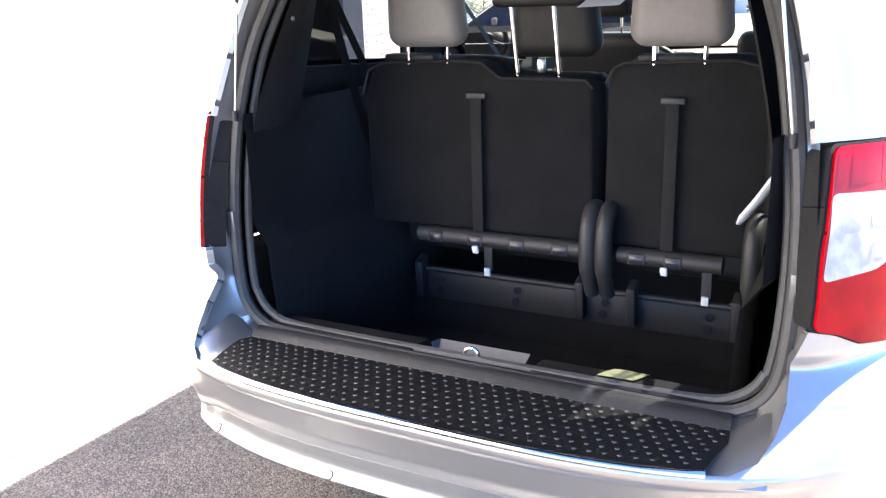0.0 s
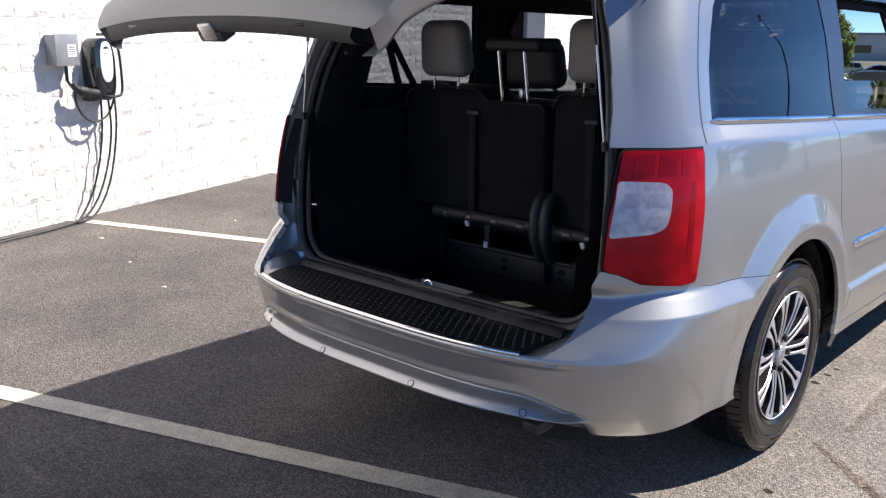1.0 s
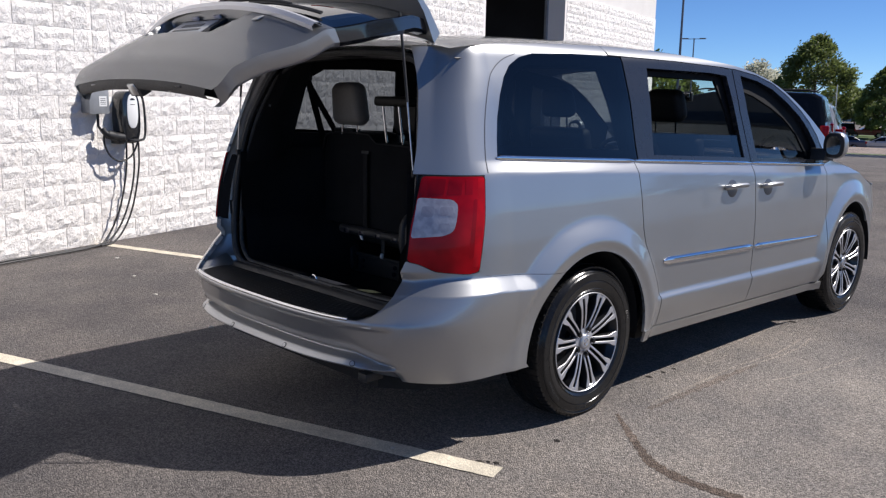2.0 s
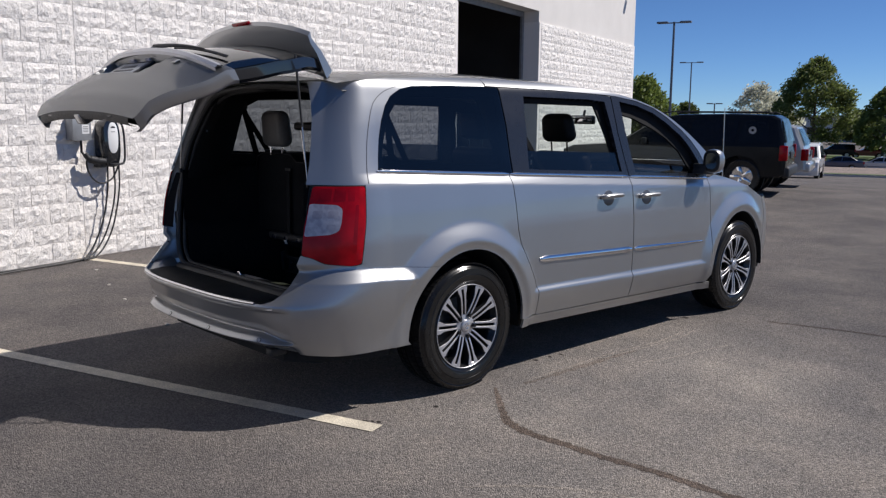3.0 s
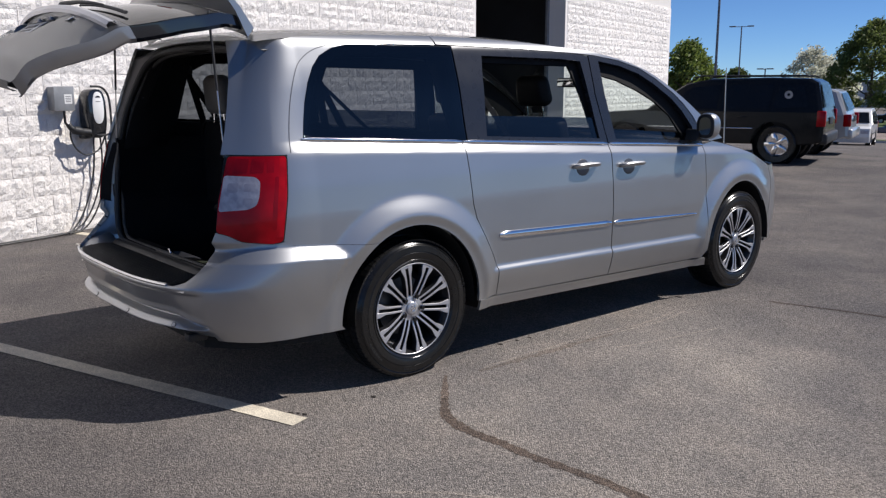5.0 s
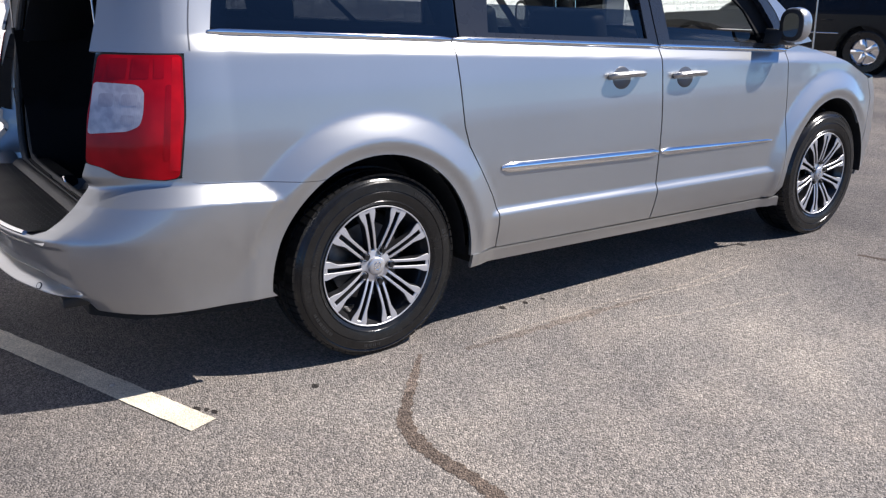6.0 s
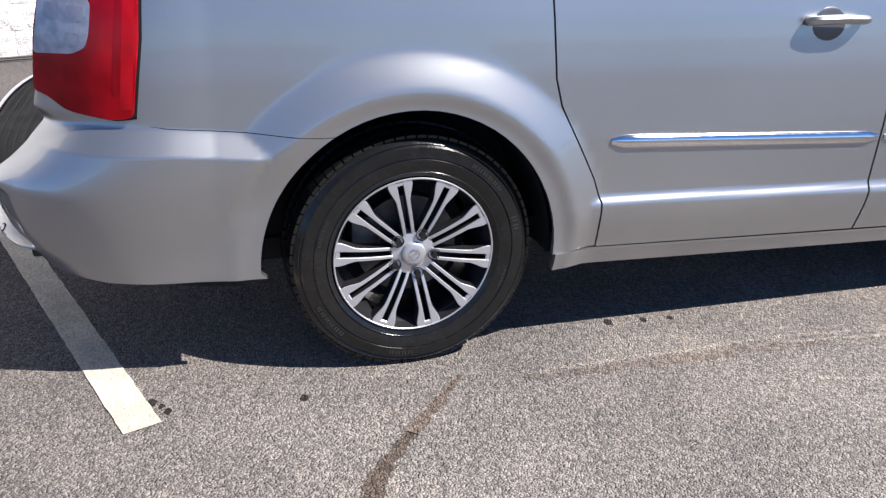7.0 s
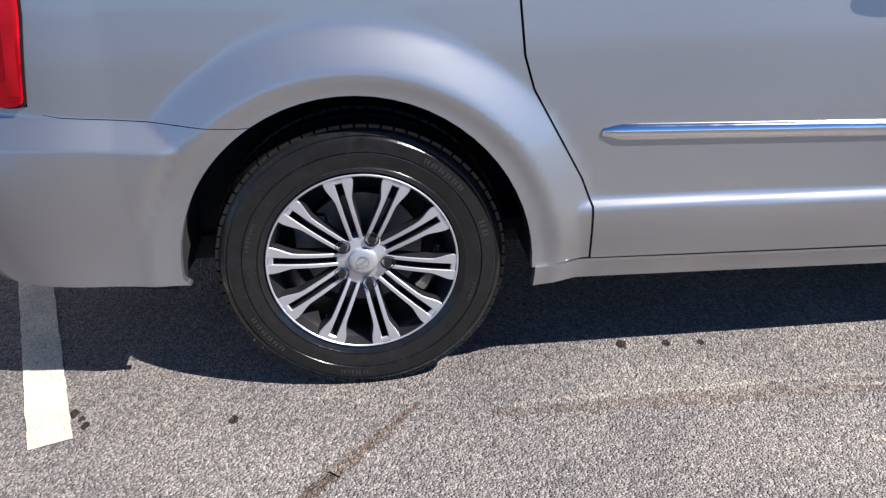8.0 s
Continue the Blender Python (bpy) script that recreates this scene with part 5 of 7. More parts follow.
part("wheel_spoke", box_bm(0.34, 0.02, 0.03, (-0.40, 2.175, 1.03), 0.006), PLASTIC, steer)
mirror_in = part("inside_mirror", box_bm(0.24, 0.035, 0.07, (0.0, 2.245, 1.525), 0.014, 3), PLASTIC, van, "inside rear-view mirror")
part("mirror_face", box_bm(0.215, 0.003, 0.052, (0.0, 2.225, 1.525), 0.001), CHROME, mirror_in, "mirror glass")
part("mirror_stem", tube_bm([(0, 2.255, 1.55), (0, 2.27, 1.60)], 0.010, 8), PLASTIC, mirror_in)
# seat belts by the rear quarter windows
for s in (-1, 1):
    bm = loft_bm([[(s * 0.735, -0.40, 1.60), (s * 0.735, -0.445, 1.60)], [(s * 0.70, -0.32, 1.26), (s * 0.70, -0.365, 1.26)], [(s * 0.62, -0.30, 0.95), (s * 0.62, -0.345, 0.95)]])
    bmesh.ops.solidify(bm, geom=bm.faces[:], thickness=0.003)
    belt_ob = part("seat_belt", bm, TRIM_IN, van, "black seat belt webbing")
    part("belt_anchor", box_bm(0.03, 0.06, 0.05, (s * 0.738, -0.42, 1.60), 0.01), PLASTIC, belt_ob)
    bm = loft_bm([[(s * 0.73, -0.42, 1.60), (s * 0.73, -0.465, 1.60)], [(s * 0.705, -0.20, 1.25), (s * 0.705, -0.245, 1.25)]])
    bmesh.ops.solidify(bm, geom=bm.faces[:], thickness=0.003)
    part("belt_tail", bm, TRIM_IN, belt_ob)
    bm = loft_bm([[(s * 0.80, 0.52, 1.58), (s * 0.80, 0.475, 1.58)], [(s * 0.72, 0.95, 1.18), (s * 0.72, 0.905, 1.18)]])
    bmesh.ops.solidify(bm, geom=bm.faces[:], thickness=0.003)
    part("seat_belt", bm, SEAL, van, "black seat belt webbing")

# crumpled yellowish sheet added in place of a pale mark on the sill trim
bm = bmesh.new()
rnd = random.Random(5)
grid = [[bm.verts.new((0.315 + 0.017 * i + 0.006 * j, -0.895 + 0.016 * j, 0.6365 - 0.0018 * j + 0.004 * abs(noise.noise((i * 0.9, j * 0.9, 0))))) for i in range(6)] for j in range(5)]
for a, b in zip(grid, grid[1:]):
    for k in range(5):
        bm.faces.new((a[k], a[k + 1], b[k + 1], b[k]))
bmesh.ops.solidify(bm, geom=bm.faces[:], thickness=0.002)
tagged(part("paper_bag", bm, YELLOWISH), "crumpled yellowish sheet added for a pale mark on the black sill trim", "paper")


# ---- setting ----
WALL_A = radians(17.5)
WALL_D = Vector((-math.sin(WALL_A), math.cos(WALL_A), 0))
WALL_N = Vector((math.cos(WALL_A), math.sin(WALL_A), 0))
WALL_P = Vector((-4.93, 0.02, 0))
WALL_M = Matrix(((WALL_D.x, -WALL_N.x, 0, WALL_P.x), (WALL_D.y, -WALL_N.y, 0, WALL_P.y), (0, 0, 1, 0), (0, 0, 0, 1)))   # local x along the wall, y into it


def fall(x, y):
    """The lot lies level round the car and falls away beyond it."""
    d = max(0.0, y * 0.93 - x * 0.36 - 13.5)
    return -min(0.048 * max(0.0, d) * min(1.0, d / 12.0), 3.4)


def asphalt_material(name="asphalt", gain=(1.0, 1.0, 1.0)):
    m = bpy.data.materials.new(name)
    m.use_nodes = True
    n, l = m.node_tree.nodes, m.node_tree.links
    b = n["Principled BSDF"]
    b.inputs["Roughness"].default_value = 0.82
    b.inputs["Specular IOR Level"].default_value = 0.2
    tex = n.new("ShaderNodeTexCoord")

    def noise_at(scale, detail, rough=0.55):
        t = n.new("ShaderNodeTexNoise")
        t.inputs["Scale"].default_value = scale
        t.inputs["Detail"].default_value = detail
        t.inputs["Roughness"].default_value = rough
        l.new(tex.outputs["Object"], t.inputs["Vector"])
        return t.outputs["Fac"]

    def ramp(socket, lo, hi, c0, c1):
        r = n.new("ShaderNodeValToRGB")
        r.color_ramp.elements[0].position, r.color_ramp.elements[1].position = lo, hi
        r.color_ramp.elements[0].color, r.color_ramp.elements[1].color = c0, c1
        l.new(socket, r.inputs[0])
        return r.outputs[0]

    def mix(kind, fac, a, c):
        x = n.new("ShaderNodeMix")
        x.data_type, x.blend_type = 'RGBA', kind
        if isinstance(fac, float):
            x.inputs[0].default_value = fac
        else:
            l.new(fac, x.inputs[0])
        l.new(a, x.inputs[6])
        l.new(c, x.inputs[7])
        return x.outputs[2]
    vor = n.new("ShaderNodeTexVoronoi")
    vor.inputs["Scale"].default_value = 172.0
    l.new(tex.outputs["Object"], vor.inputs["Vector"])
    sep = n.new("ShaderNodeSeparateColor")
    l.new(vor.outputs["Color"], sep.inputs[0])
    stones = ramp(sep.outputs[0], 0.20, 0.97, (0.10, 0.096, 0.093, 1), (0.50, 0.47, 0.44, 1))
    base = ramp(noise_at(260.0, 2.0), 0.35, 0.7, (0.11, 0.107, 0.103, 1), (0.285, 0.274, 0.26, 1))
    col = mix('MIX', 0.55, base, stones)
    patches = ramp(noise_at(0.55, 6.0, 0.62), 0.36, 0.66, (0.72, 0.71, 0.72, 1), (1.25, 1.21, 1.15, 1))
    col = mix('MULTIPLY', 1.0, col, patches)
    speckle = ramp(noise_at(42.0, 3.0, 0.6), 0.36, 0.64, (0.84, 0.84, 0.84, 1), (1.16, 1.15, 1.14, 1))
    col = mix('MULTIPLY', 1.0, col, speckle)
    dust = ramp(noise_at(1.7, 5.0, 0.65), 0.42, 0.66, (0.90, 0.90, 0.91, 1), (1.12, 1.09, 1.06, 1))
    col = mix('MULTIPLY', 1.0, col, dust)
    spots = ramp(noise_at(3.5, 5.0, 0.7), 0.62, 0.78, (1, 1, 1, 1), (1.22, 1.2, 1.18, 1))
    col = mix('MULTIPLY', 1.0, col, spots)
    # worn: lit pool painted beside the van, shade deepened in the colour beyond it
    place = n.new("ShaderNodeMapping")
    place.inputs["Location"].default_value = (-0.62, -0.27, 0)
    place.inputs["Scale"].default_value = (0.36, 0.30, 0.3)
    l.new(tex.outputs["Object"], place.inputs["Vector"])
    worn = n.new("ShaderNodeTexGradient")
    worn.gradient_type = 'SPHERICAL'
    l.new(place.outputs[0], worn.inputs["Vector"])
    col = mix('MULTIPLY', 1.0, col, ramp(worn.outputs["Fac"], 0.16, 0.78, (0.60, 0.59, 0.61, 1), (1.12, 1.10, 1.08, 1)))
    if gain != (1.0, 1.0, 1.0):
        tone = n.new("ShaderNodeRGB")
        tone.outputs[0].default_value = tuple(gain) + (1.0,)
        col = mix('MULTIPLY', 1.0, col, tone.outputs[0])
    l.new(col, b.inputs["Base Color"])
    bp = n.new("ShaderNodeBump")
    bp.inputs["Strength"].default_value = 0.85
    bp.inputs["Distance"].default_value = 0.0085
    l.new(vor.outputs["Distance"], bp.inputs["Height"])
    bp.invert = True
    bp2 = n.new("ShaderNodeBump")
    bp2.inputs["Strength"].default_value = 0.5
    bp2.inputs["Distance"].default_value = 0.01
    l.new(noise_at(60.0, 4.0), bp2.inputs["Height"])
    l.new(bp.outputs[0], bp2.inputs["Normal"])
    l.new(bp2.outputs[0], b.inputs["Normal"])
    return m


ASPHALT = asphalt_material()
xs = sorted(set([round(v, 3) for v in np.concatenate([np.linspace(-30, 30, 61), np.array([-1500, -700, -300, -150, -80, -50, 50, 80, 150, 300, 700, 1500])])]))
ys = sorted(set([round(v, 3) for v in np.concatenate([np.linspace(-30, 60, 91), np.array([-1500, -600, -200, -80, -50, 75, 90, 120, 160, 220, 300, 450, 700, 1500])])]))
bm = bmesh.new()
grid = [[bm.verts.new((x, y, fall(x, y))) for x in xs] for y in ys]
for a, b in zip(grid, grid[1:]):
    for k in range(len(xs) - 1):
        bm.faces.new((a[k], a[k + 1], b[k + 1], b[k]))
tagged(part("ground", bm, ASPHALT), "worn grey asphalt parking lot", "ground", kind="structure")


def ribbon(points, width, z, seed, rough=0.12, n=6):
    """A thin strip laid on the ground along points, with uneven edges."""
    rnd = random.Random(seed)
    pts = smooth_path([(x, y, 0) for x, y in points], n)
    left, right = [], []
    for i, p in enumerate(pts):
        d = (pts[min(i + 1, len(pts) - 1)] - pts[max(i - 1, 0)]).normalized()
        s = Vector((-d.y, d.x, 0))
        w = width[min(i * len(width) // len(pts), len(width) - 1)] if isinstance(width, (list, tuple)) else width
        a, b = w / 2 * (1 + rough * rnd.uniform(-1, 1)), w / 2 * (1 + rough * rnd.uniform(-1, 1))
        left.append(p + s * a + Vector((0, 0, z + fall(p.x, p.y))))
        right.append(p - s * b + Vector((0, 0, z + fall(p.x, p.y))))
    return loft_bm([left, right])


LINE_PAINT = material("parking_paint", (0.60, 0.54, 0.43), rough=0.75, grain=0.3, grain_scale=150, stain=0.2, stain_scale=7, bump=0.6, bump_scale=180)
TAR = asphalt_material("tar_filler", (0.50, 0.43, 0.39))
ld = Vector((0.942, 0.335))
for k in range(-1, 4):
    off = Vector((-0.335, 0.942)) * 2.80 * k
    start = Vector((1.13, -0.80)) + off
    pts = [start - ld * f for f in np.linspace(0, 5.75 if k else 5.75, 24)]
    tagged(part("parking_line", ribbon([(p.x, p.y) for p in pts], 0.105, 0.004, 3 + k, 0.035, 8), LINE_PAINT), "worn white painted parking line on the asphalt", "parking line", "parking lines", "structure")


# ---- building wall ----
def block_material(name, color, strength=0.62):
    m = material(name, color, rough=0.85, grain=0.05, grain_scale=90, stain=0.05, stain_scale=2.0, island=0.04)
    n, l = m.node_tree.nodes, m.node_tree.links
    tex = n.new("ShaderNodeTexCoord")
    t = n.new("ShaderNodeTexNoise")
    t.inputs["Scale"].default_value = 21.0
    t.inputs["Detail"].default_value = 6.0
    t.inputs["Roughness"].default_value = 0.68
    geo = n.new("ShaderNodeNewGeometry")
    l.new(geo.outputs["Position"], t.inputs["Vector"])
    bp = n.new("ShaderNodeBump")
    bp.inputs["Strength"].default_value = strength
    bp.inputs["Distance"].default_value = 0.03
    l.new(t.outputs["Fac"], bp.inputs["Height"])
    l.new(bp.outputs[0], n["Principled BSDF"].inputs["Normal"])
    return m


BLOCK = block_material("painted_split_block", (0.87, 0.83, 0.785), 0.9)
MORTAR = material("painted_mortar", (0.86, 0.825, 0.785), rough=0.85, grain=0.05, grain_scale=120, bump=0.2, bump_scale=90)
STUCCO = material("painted_smooth_wall", (0.74, 0.71, 0.67), rough=0.8, grain=0.04, grain_scale=120, stain=0.05, stain_scale=1.2, bump=0.15, bump_scale=70)
DARK_IN = material("dark_interior", (0.03, 0.03, 0.032), rough=0.8, stain=0.3, stain_scale=1)
BW, BH, S0, S1, DOCK0, DOCK1, DOCK_TOP, BAND = 0.406, 0.2032, -9.0, 19.6, 8.45, 12.33, 3.90, 18 * 0.2032
wall = thing("wall_west", "white painted split-face block wall of a building", "wall", m=WALL_M)
wall["kind"] = "structure"
bm = bmesh.new()
box_bm(DOCK0 - S0, 0.40, BAND, ((S0 + DOCK0) / 2, 0.1925, BAND / 2), bm=bm)
box_bm(S1 - DOCK1, 0.40, BAND, ((S1 + DOCK1) / 2, 0.1925, BAND / 2), bm=bm)
part("wall_core", bm, MORTAR, wall, "painted mortar joints", smooth=False)
bm = bmesh.new()
box_bm(DOCK0 - S0, 0.40, 6.8 - BAND, ((S0 + DOCK0) / 2, 0.21, (6.8 + BAND) / 2), bm=bm)
box_bm(S1 - DOCK1, 0.40, 6.8 - BAND, ((S1 + DOCK1) / 2, 0.21, (6.8 + BAND) / 2), bm=bm)
box_bm(DOCK1 - DOCK0, 0.40, 6.8 - DOCK_TOP, ((DOCK0 + DOCK1) / 2, 0.21, (6.8 + DOCK_TOP) / 2), bm=bm)
part("upper_wall", bm, STUCCO, wall, "smooth painted upper wall", smooth=False)
bm = bmesh.new()
box_bm(0.3, 16.0, 6.8, (S1 - 0.15, 8.42, 3.4), bm=bm)
box_bm(0.3, 16.0, 6.8, (S0 + 0.15, 8.42, 3.4), bm=bm)
part("side_walls", bm, STUCCO, wall, smooth=False)
part("roof_slab", box_bm(S1 - S0, 16.4, 0.2, ((S0 + S1) / 2, 8.2, 6.9)), STUCCO, wall, smooth=False)
bm = bmesh.new()
box_bm(DOCK1 - DOCK0 + 1.0, 0.1, 4.4, ((DOCK0 + DOCK1) / 2, 6.0, 2.2), bm=bm)
box_bm(0.1, 5.6, 4.4, (DOCK0 - 0.5, 3.2, 2.2), bm=bm)
box_bm(0.1, 5.6, 4.4, (DOCK1 + 0.5, 3.2, 2.2), bm=bm)
box_bm(DOCK1 - DOCK0 + 1.0, 5.6, 0.1, ((DOCK0 + DOCK1) / 2, 3.2, 4.3), bm=bm)
part("bay_interior", bm, DARK_IN, wall, "dark garage bay behind the opening", smooth=False)
bm = bmesh.new()
box_bm(0.10, 0.05, DOCK_TOP, (DOCK0 + 0.05, 0.40, DOCK_TOP / 2), bm=bm)
box_bm(0.10, 0.05, DOCK_TOP, (DOCK1 - 0.05, 0.40, DOCK_TOP / 2), bm=bm)
box_bm(DOCK1 - DOCK0, 0.05, 0.12, ((DOCK0 + DOCK1) / 2, 0.40, DOCK_TOP - 0.06), bm=bm)
part("door_track", bm, METAL_GREY, wall, "grey roller door frame", smooth=False)

# ---- marks on the asphalt ----
TAR_FAINT = asphalt_material("worn_tar_filler", (0.76, 0.66, 0.60))
for seed, pts, w, mat, label in (
        (7, [(1.32, -0.10), (1.39, -0.16), (1.49, -0.235), (1.60, -0.27), (1.70, -0.278), (1.91, -0.262), (2.02, -0.262), (2.16, -0.245), (2.416, -0.212), (2.67, -0.205), (3.0, -0.17), (3.5, -0.14), (4.1, -0.12), (5.0, -0.05)],
         [0.040, 0.055, 0.06, 0.055, 0.055, 0.05, 0.05, 0.055, 0.05], TAR, "dark wandering tar-filled crack in the asphalt"),
        (8, [(1.07, 0.12), (1.13, 0.066), (1.22, -0.012), (1.325, -0.102)], [0.018, 0.024, 0.032, 0.040], TAR_FAINT, "worn brownish end of a tar-filled crack"),
        (11, [(1.36, 2.87), (1.65, 2.96), (1.9, 3.03), (2.4, 3.13), (3.2, 3.26), (4.2, 3.34)], 0.035, TAR, "thin dark tar-filled crack in the asphalt"),
        (12, [(3.2, 6.4), (4.2, 6.1), (5.4, 6.0), (6.8, 5.7)], 0.04, TAR, "thin dark tar-filled crack in the asphalt")):
    tagged(part("tar_seam", ribbon(pts, w, 0.0015, seed, 0.28, 10), mat), label, "crack", "cracks in the lot", "structure")
SCUFF = asphalt_material("scuffed_asphalt", (1.30, 1.27, 1.22))
DAMP = asphalt_material("stained_asphalt", (0.86, 0.80, 0.76))
for seed, pts, w in ((21, [(1.105, 0.36), (1.098, 0.5), (1.096, 0.8), (1.088, 1.12), (1.10, 1.4), (1.13, 1.74), (1.09, 2.12)], 0.020), (24, [(1.12, 1.25), (1.16, 1.6), (1.17, 1.95), (1.12, 2.2)], 0.018), (22, [(1.9, -0.95), (2.1, -0.72), (2.35, -0.55), (2.5, -0.5)], 0.02), (23, [(1.35, 1.2), (1.42, 1.5), (1.5, 2.0)], 0.02)):
    tagged(part("scuff_mark", ribbon(pts, w, 0.001, seed, 0.5, 12), SCUFF), "faint pale scuff line on the asphalt", "scuff", "scuffs", "structure")
tagged(part("damp_streak", ribbon([(1.135, 0.30), (1.138, 0.6), (1.14, 0.95), (1.15, 1.4)], [0.03, 0.05, 0.055, 0.04], 0.0008, 25, 0.5, 12), DAMP), "faint brownish streak on the asphalt", "stain", "scuffs", "structure")
OIL = asphalt_material("oily_asphalt", (0.16, 0.15, 0.15))
rnd = random.Random(9)
for x, y, r in ((1.083, -0.358, 0.018), (1.008, -0.778, 0.020), (1.030, -0.752, 0.012), (1.060, -0.735, 0.016), (0.87, 2.50, 0.03), (0.86, 0.72, 0.022), (0.87, 0.85, 0.016), (0.88, 0.95, 0.014)):
    bm = bmesh.new()
    ring_v = [bm.verts.new((x + r * (1 + 0.2 * rnd.uniform(-1, 1)) * math.cos(a), y + 0.7 * r * (1 + 0.2 * rnd.uniform(-1, 1)) * math.sin(a), 0.002)) for a in np.linspace(0, 2 * math.pi, 12, endpoint=False)]
    bm.faces.new(ring_v)
    tagged(part("oil_spot", bm, OIL, smooth=False), "small dark oil spot on the asphalt", "stain", "oil spots", "structure")
PEBBLE = material("pale_pebble", (0.5, 0.47, 0.42), rough=0.9, grain=0.2)
for x, y, r in ((-1.55, -0.62, 0.02), (-2.6, -0.5, 0.016), (-3.3, -0.35, 0.016), (-4.1, -0.15, 0.02), (-2.1, 0.3, 0.014), (0.66, -0.965, 0.012), (-3.9, 0.9, 0.015)):
    bm = bmesh.new()
    bmesh.ops.create_icosphere(bm, subdivisions=1, radius=r)
    for v in bm.verts:
        v.co = v.co * (1 + 0.25 * rnd.uniform(-1, 1))
        v.co.z *= 0.5
    bmesh.ops.translate(bm, vec=(x, y, r * 0.3), verts=bm.verts)
    tagged(part("pebble", bm, PEBBLE), "small pale pebble lying on the asphalt", "pebble", "loose pebbles")


# ---- charger on the wall ----
def on_wall(name, label, category):
    return thing(name, label, category, m=WALL_M)


OFF = -0.018
jb = on_wall("junction_box", "grey metal junction box with a paper label on the block wall", "electrical box")
part("enclosure", box_bm(0.215, 0.12, 0.235, (-0.02, OFF - 0.06, 1.38), 0.012, 2), METAL_GREY, jb)
part("lid", box_bm(0.225, 0.012, 0.245, (-0.02, OFF - 0.125, 1.38), 0.004, 2), METAL_GREY, jb)
part("paper_label", box_bm(0.085, 0.002, 0.095, (0.02, OFF - 0.1325, 1.375)), WHITE_PLASTIC, jb, "white paper label")
for k in range(4):
    part("label_bar", box_bm(0.06, 0.001, 0.006, (0.02, OFF - 0.134, 1.40 - 0.017 * k)), MARK, jb)
part("conduit", tube_bm([(0.02, OFF - 0.05, 1.26), (0.02, OFF - 0.05, 1.14), (0.05, OFF - 0.05, 1.10)], 0.013, 10), PLASTIC, jb)
part("side_knob", cyl_bm(0.016, 0.016, 0.05, (0.105, OFF - 0.06, 1.45), 'x', 12), PLASTIC, jb)
ev = on_wall("car_charger", "black wall charger with a white oval front panel", "charger")
outline = [(0.335 + 0.115 * math.copysign(abs(math.cos(a)) ** 0.7, math.cos(a)), 1.22 + 0.255 * math.copysign(abs(math.sin(a)) ** 0.7, math.sin(a))) for a in np.linspace(0, 2 * math.pi, 28, endpoint=False)]
part("housing", prism_bm(outline, OFF - 0.15, OFF, 'y', 0.014), GLOSS_BLACK, ev)
outline = [(0.345 + 0.066 * math.copysign(abs(math.cos(a)) ** 0.8, math.cos(a)), 1.28 + 0.165 * math.copysign(abs(math.sin(a)) ** 0.8, math.sin(a))) for a in np.linspace(0, 2 * math.pi, 28, endpoint=False)]
part("front_panel", prism_bm(outline, OFF - 0.158, OFF - 0.14, 'y', 0.003), WHITE_PLASTIC, ev, "white front panel")
part("logo", prism_bm([(0.345 + 0.03 * math.cos(a), 1.385 + 0.02 * math.sin(a)) for a in np.linspace(0, math.pi, 12)], OFF - 0.1595, OFF - 0.157, 'y'), GRAPHITE, ev)
part("status_bar", box_bm(0.05, 0.002, 0.006, (0.345, OFF - 0.159, 1.345)), MARK, ev)
part("hook", tube_bm(smooth_path([(0.30, OFF - 0.05, 1.02), (0.30, OFF - 0.17, 1.0), (0.38, OFF - 0.2, 1.0), (0.46, OFF - 0.18, 1.03), (0.48, OFF - 0.17, 1.2), (0.47, OFF - 0.16, 1.4), (0.40, OFF - 0.15, 1.49), (0.28, OFF - 0.14, 1.50)], 5), 0.012, 8), PLASTIC, ev, "black cable hook")
part("plug", tube_bm(smooth_path([(0.02, OFF - 0.10, 1.12), (0.05, OFF - 0.12, 1.07), (0.13, OFF - 0.13, 1.045), (0.24, OFF - 0.13, 1.03)], 5), [0.03] * 6 + [0.042] * 5 + [0.036] * 5, 10), PLASTIC, ev, "black charging plug in its holster")
part("holster", box_bm(0.08, 0.12, 0.11, (0.225, OFF - 0.07, 1.02), 0.015), PLASTIC, ev)
loops = [[(0.03, -0.12, 1.10), (0.03, -0.11, 0.98), (0.09, -0.11, 0.86), (0.20, -0.11, 0.80), (0.33, -0.12, 0.84), (0.41, -0.12, 0.95), (0.44, -0.12, 1.05)],
         [(0.30, -0.10, 0.97), (0.29, -0.09, 0.7), (0.22, -0.09, 0.42), (0.12, -0.09, 0.20), (0.0, -0.10, 0.06), (-0.12, -0.13, 0.02), (-0.5, -0.14, 0.018), (-1.2, -0.10, 0.018), (-2.4, -0.12, 0.018)],
         [(0.38, -0.10, 0.97), (0.38, -0.10, 0.7), (0.30, -0.10, 0.40), (0.16, -0.11, 0.16), (-0.02, -0.13, 0.035), (-0.3, -0.18, 0.018), (-0.9, -0.19, 0.018), (-2.4, -0.20, 0.018)],
         [(0.44, -0.11, 1.02), (0.43, -0.11, 0.72), (0.33, -0.12, 0.36), (0.20, -0.13, 0.14), (0.05, -0.15, 0.03), (-0.12, -0.17, 0.018)]]
for pts in loops:
    part("cable", tube_bm(smooth_path([(a, b + OFF, c) for a, b, c in pts], 7), 0.009, 8), PLASTIC, ev, "black rubber cable")
fix = on_wall("wall_light", "small grey light fixture high on the smooth wall", "light fixture")
part("bracket", tube_bm([(18.95, 0.0, 5.45), (18.95, -0.25, 5.50), (18.95, -0.40, 5.42)], 0.025, 8), METAL_GREY, fix)
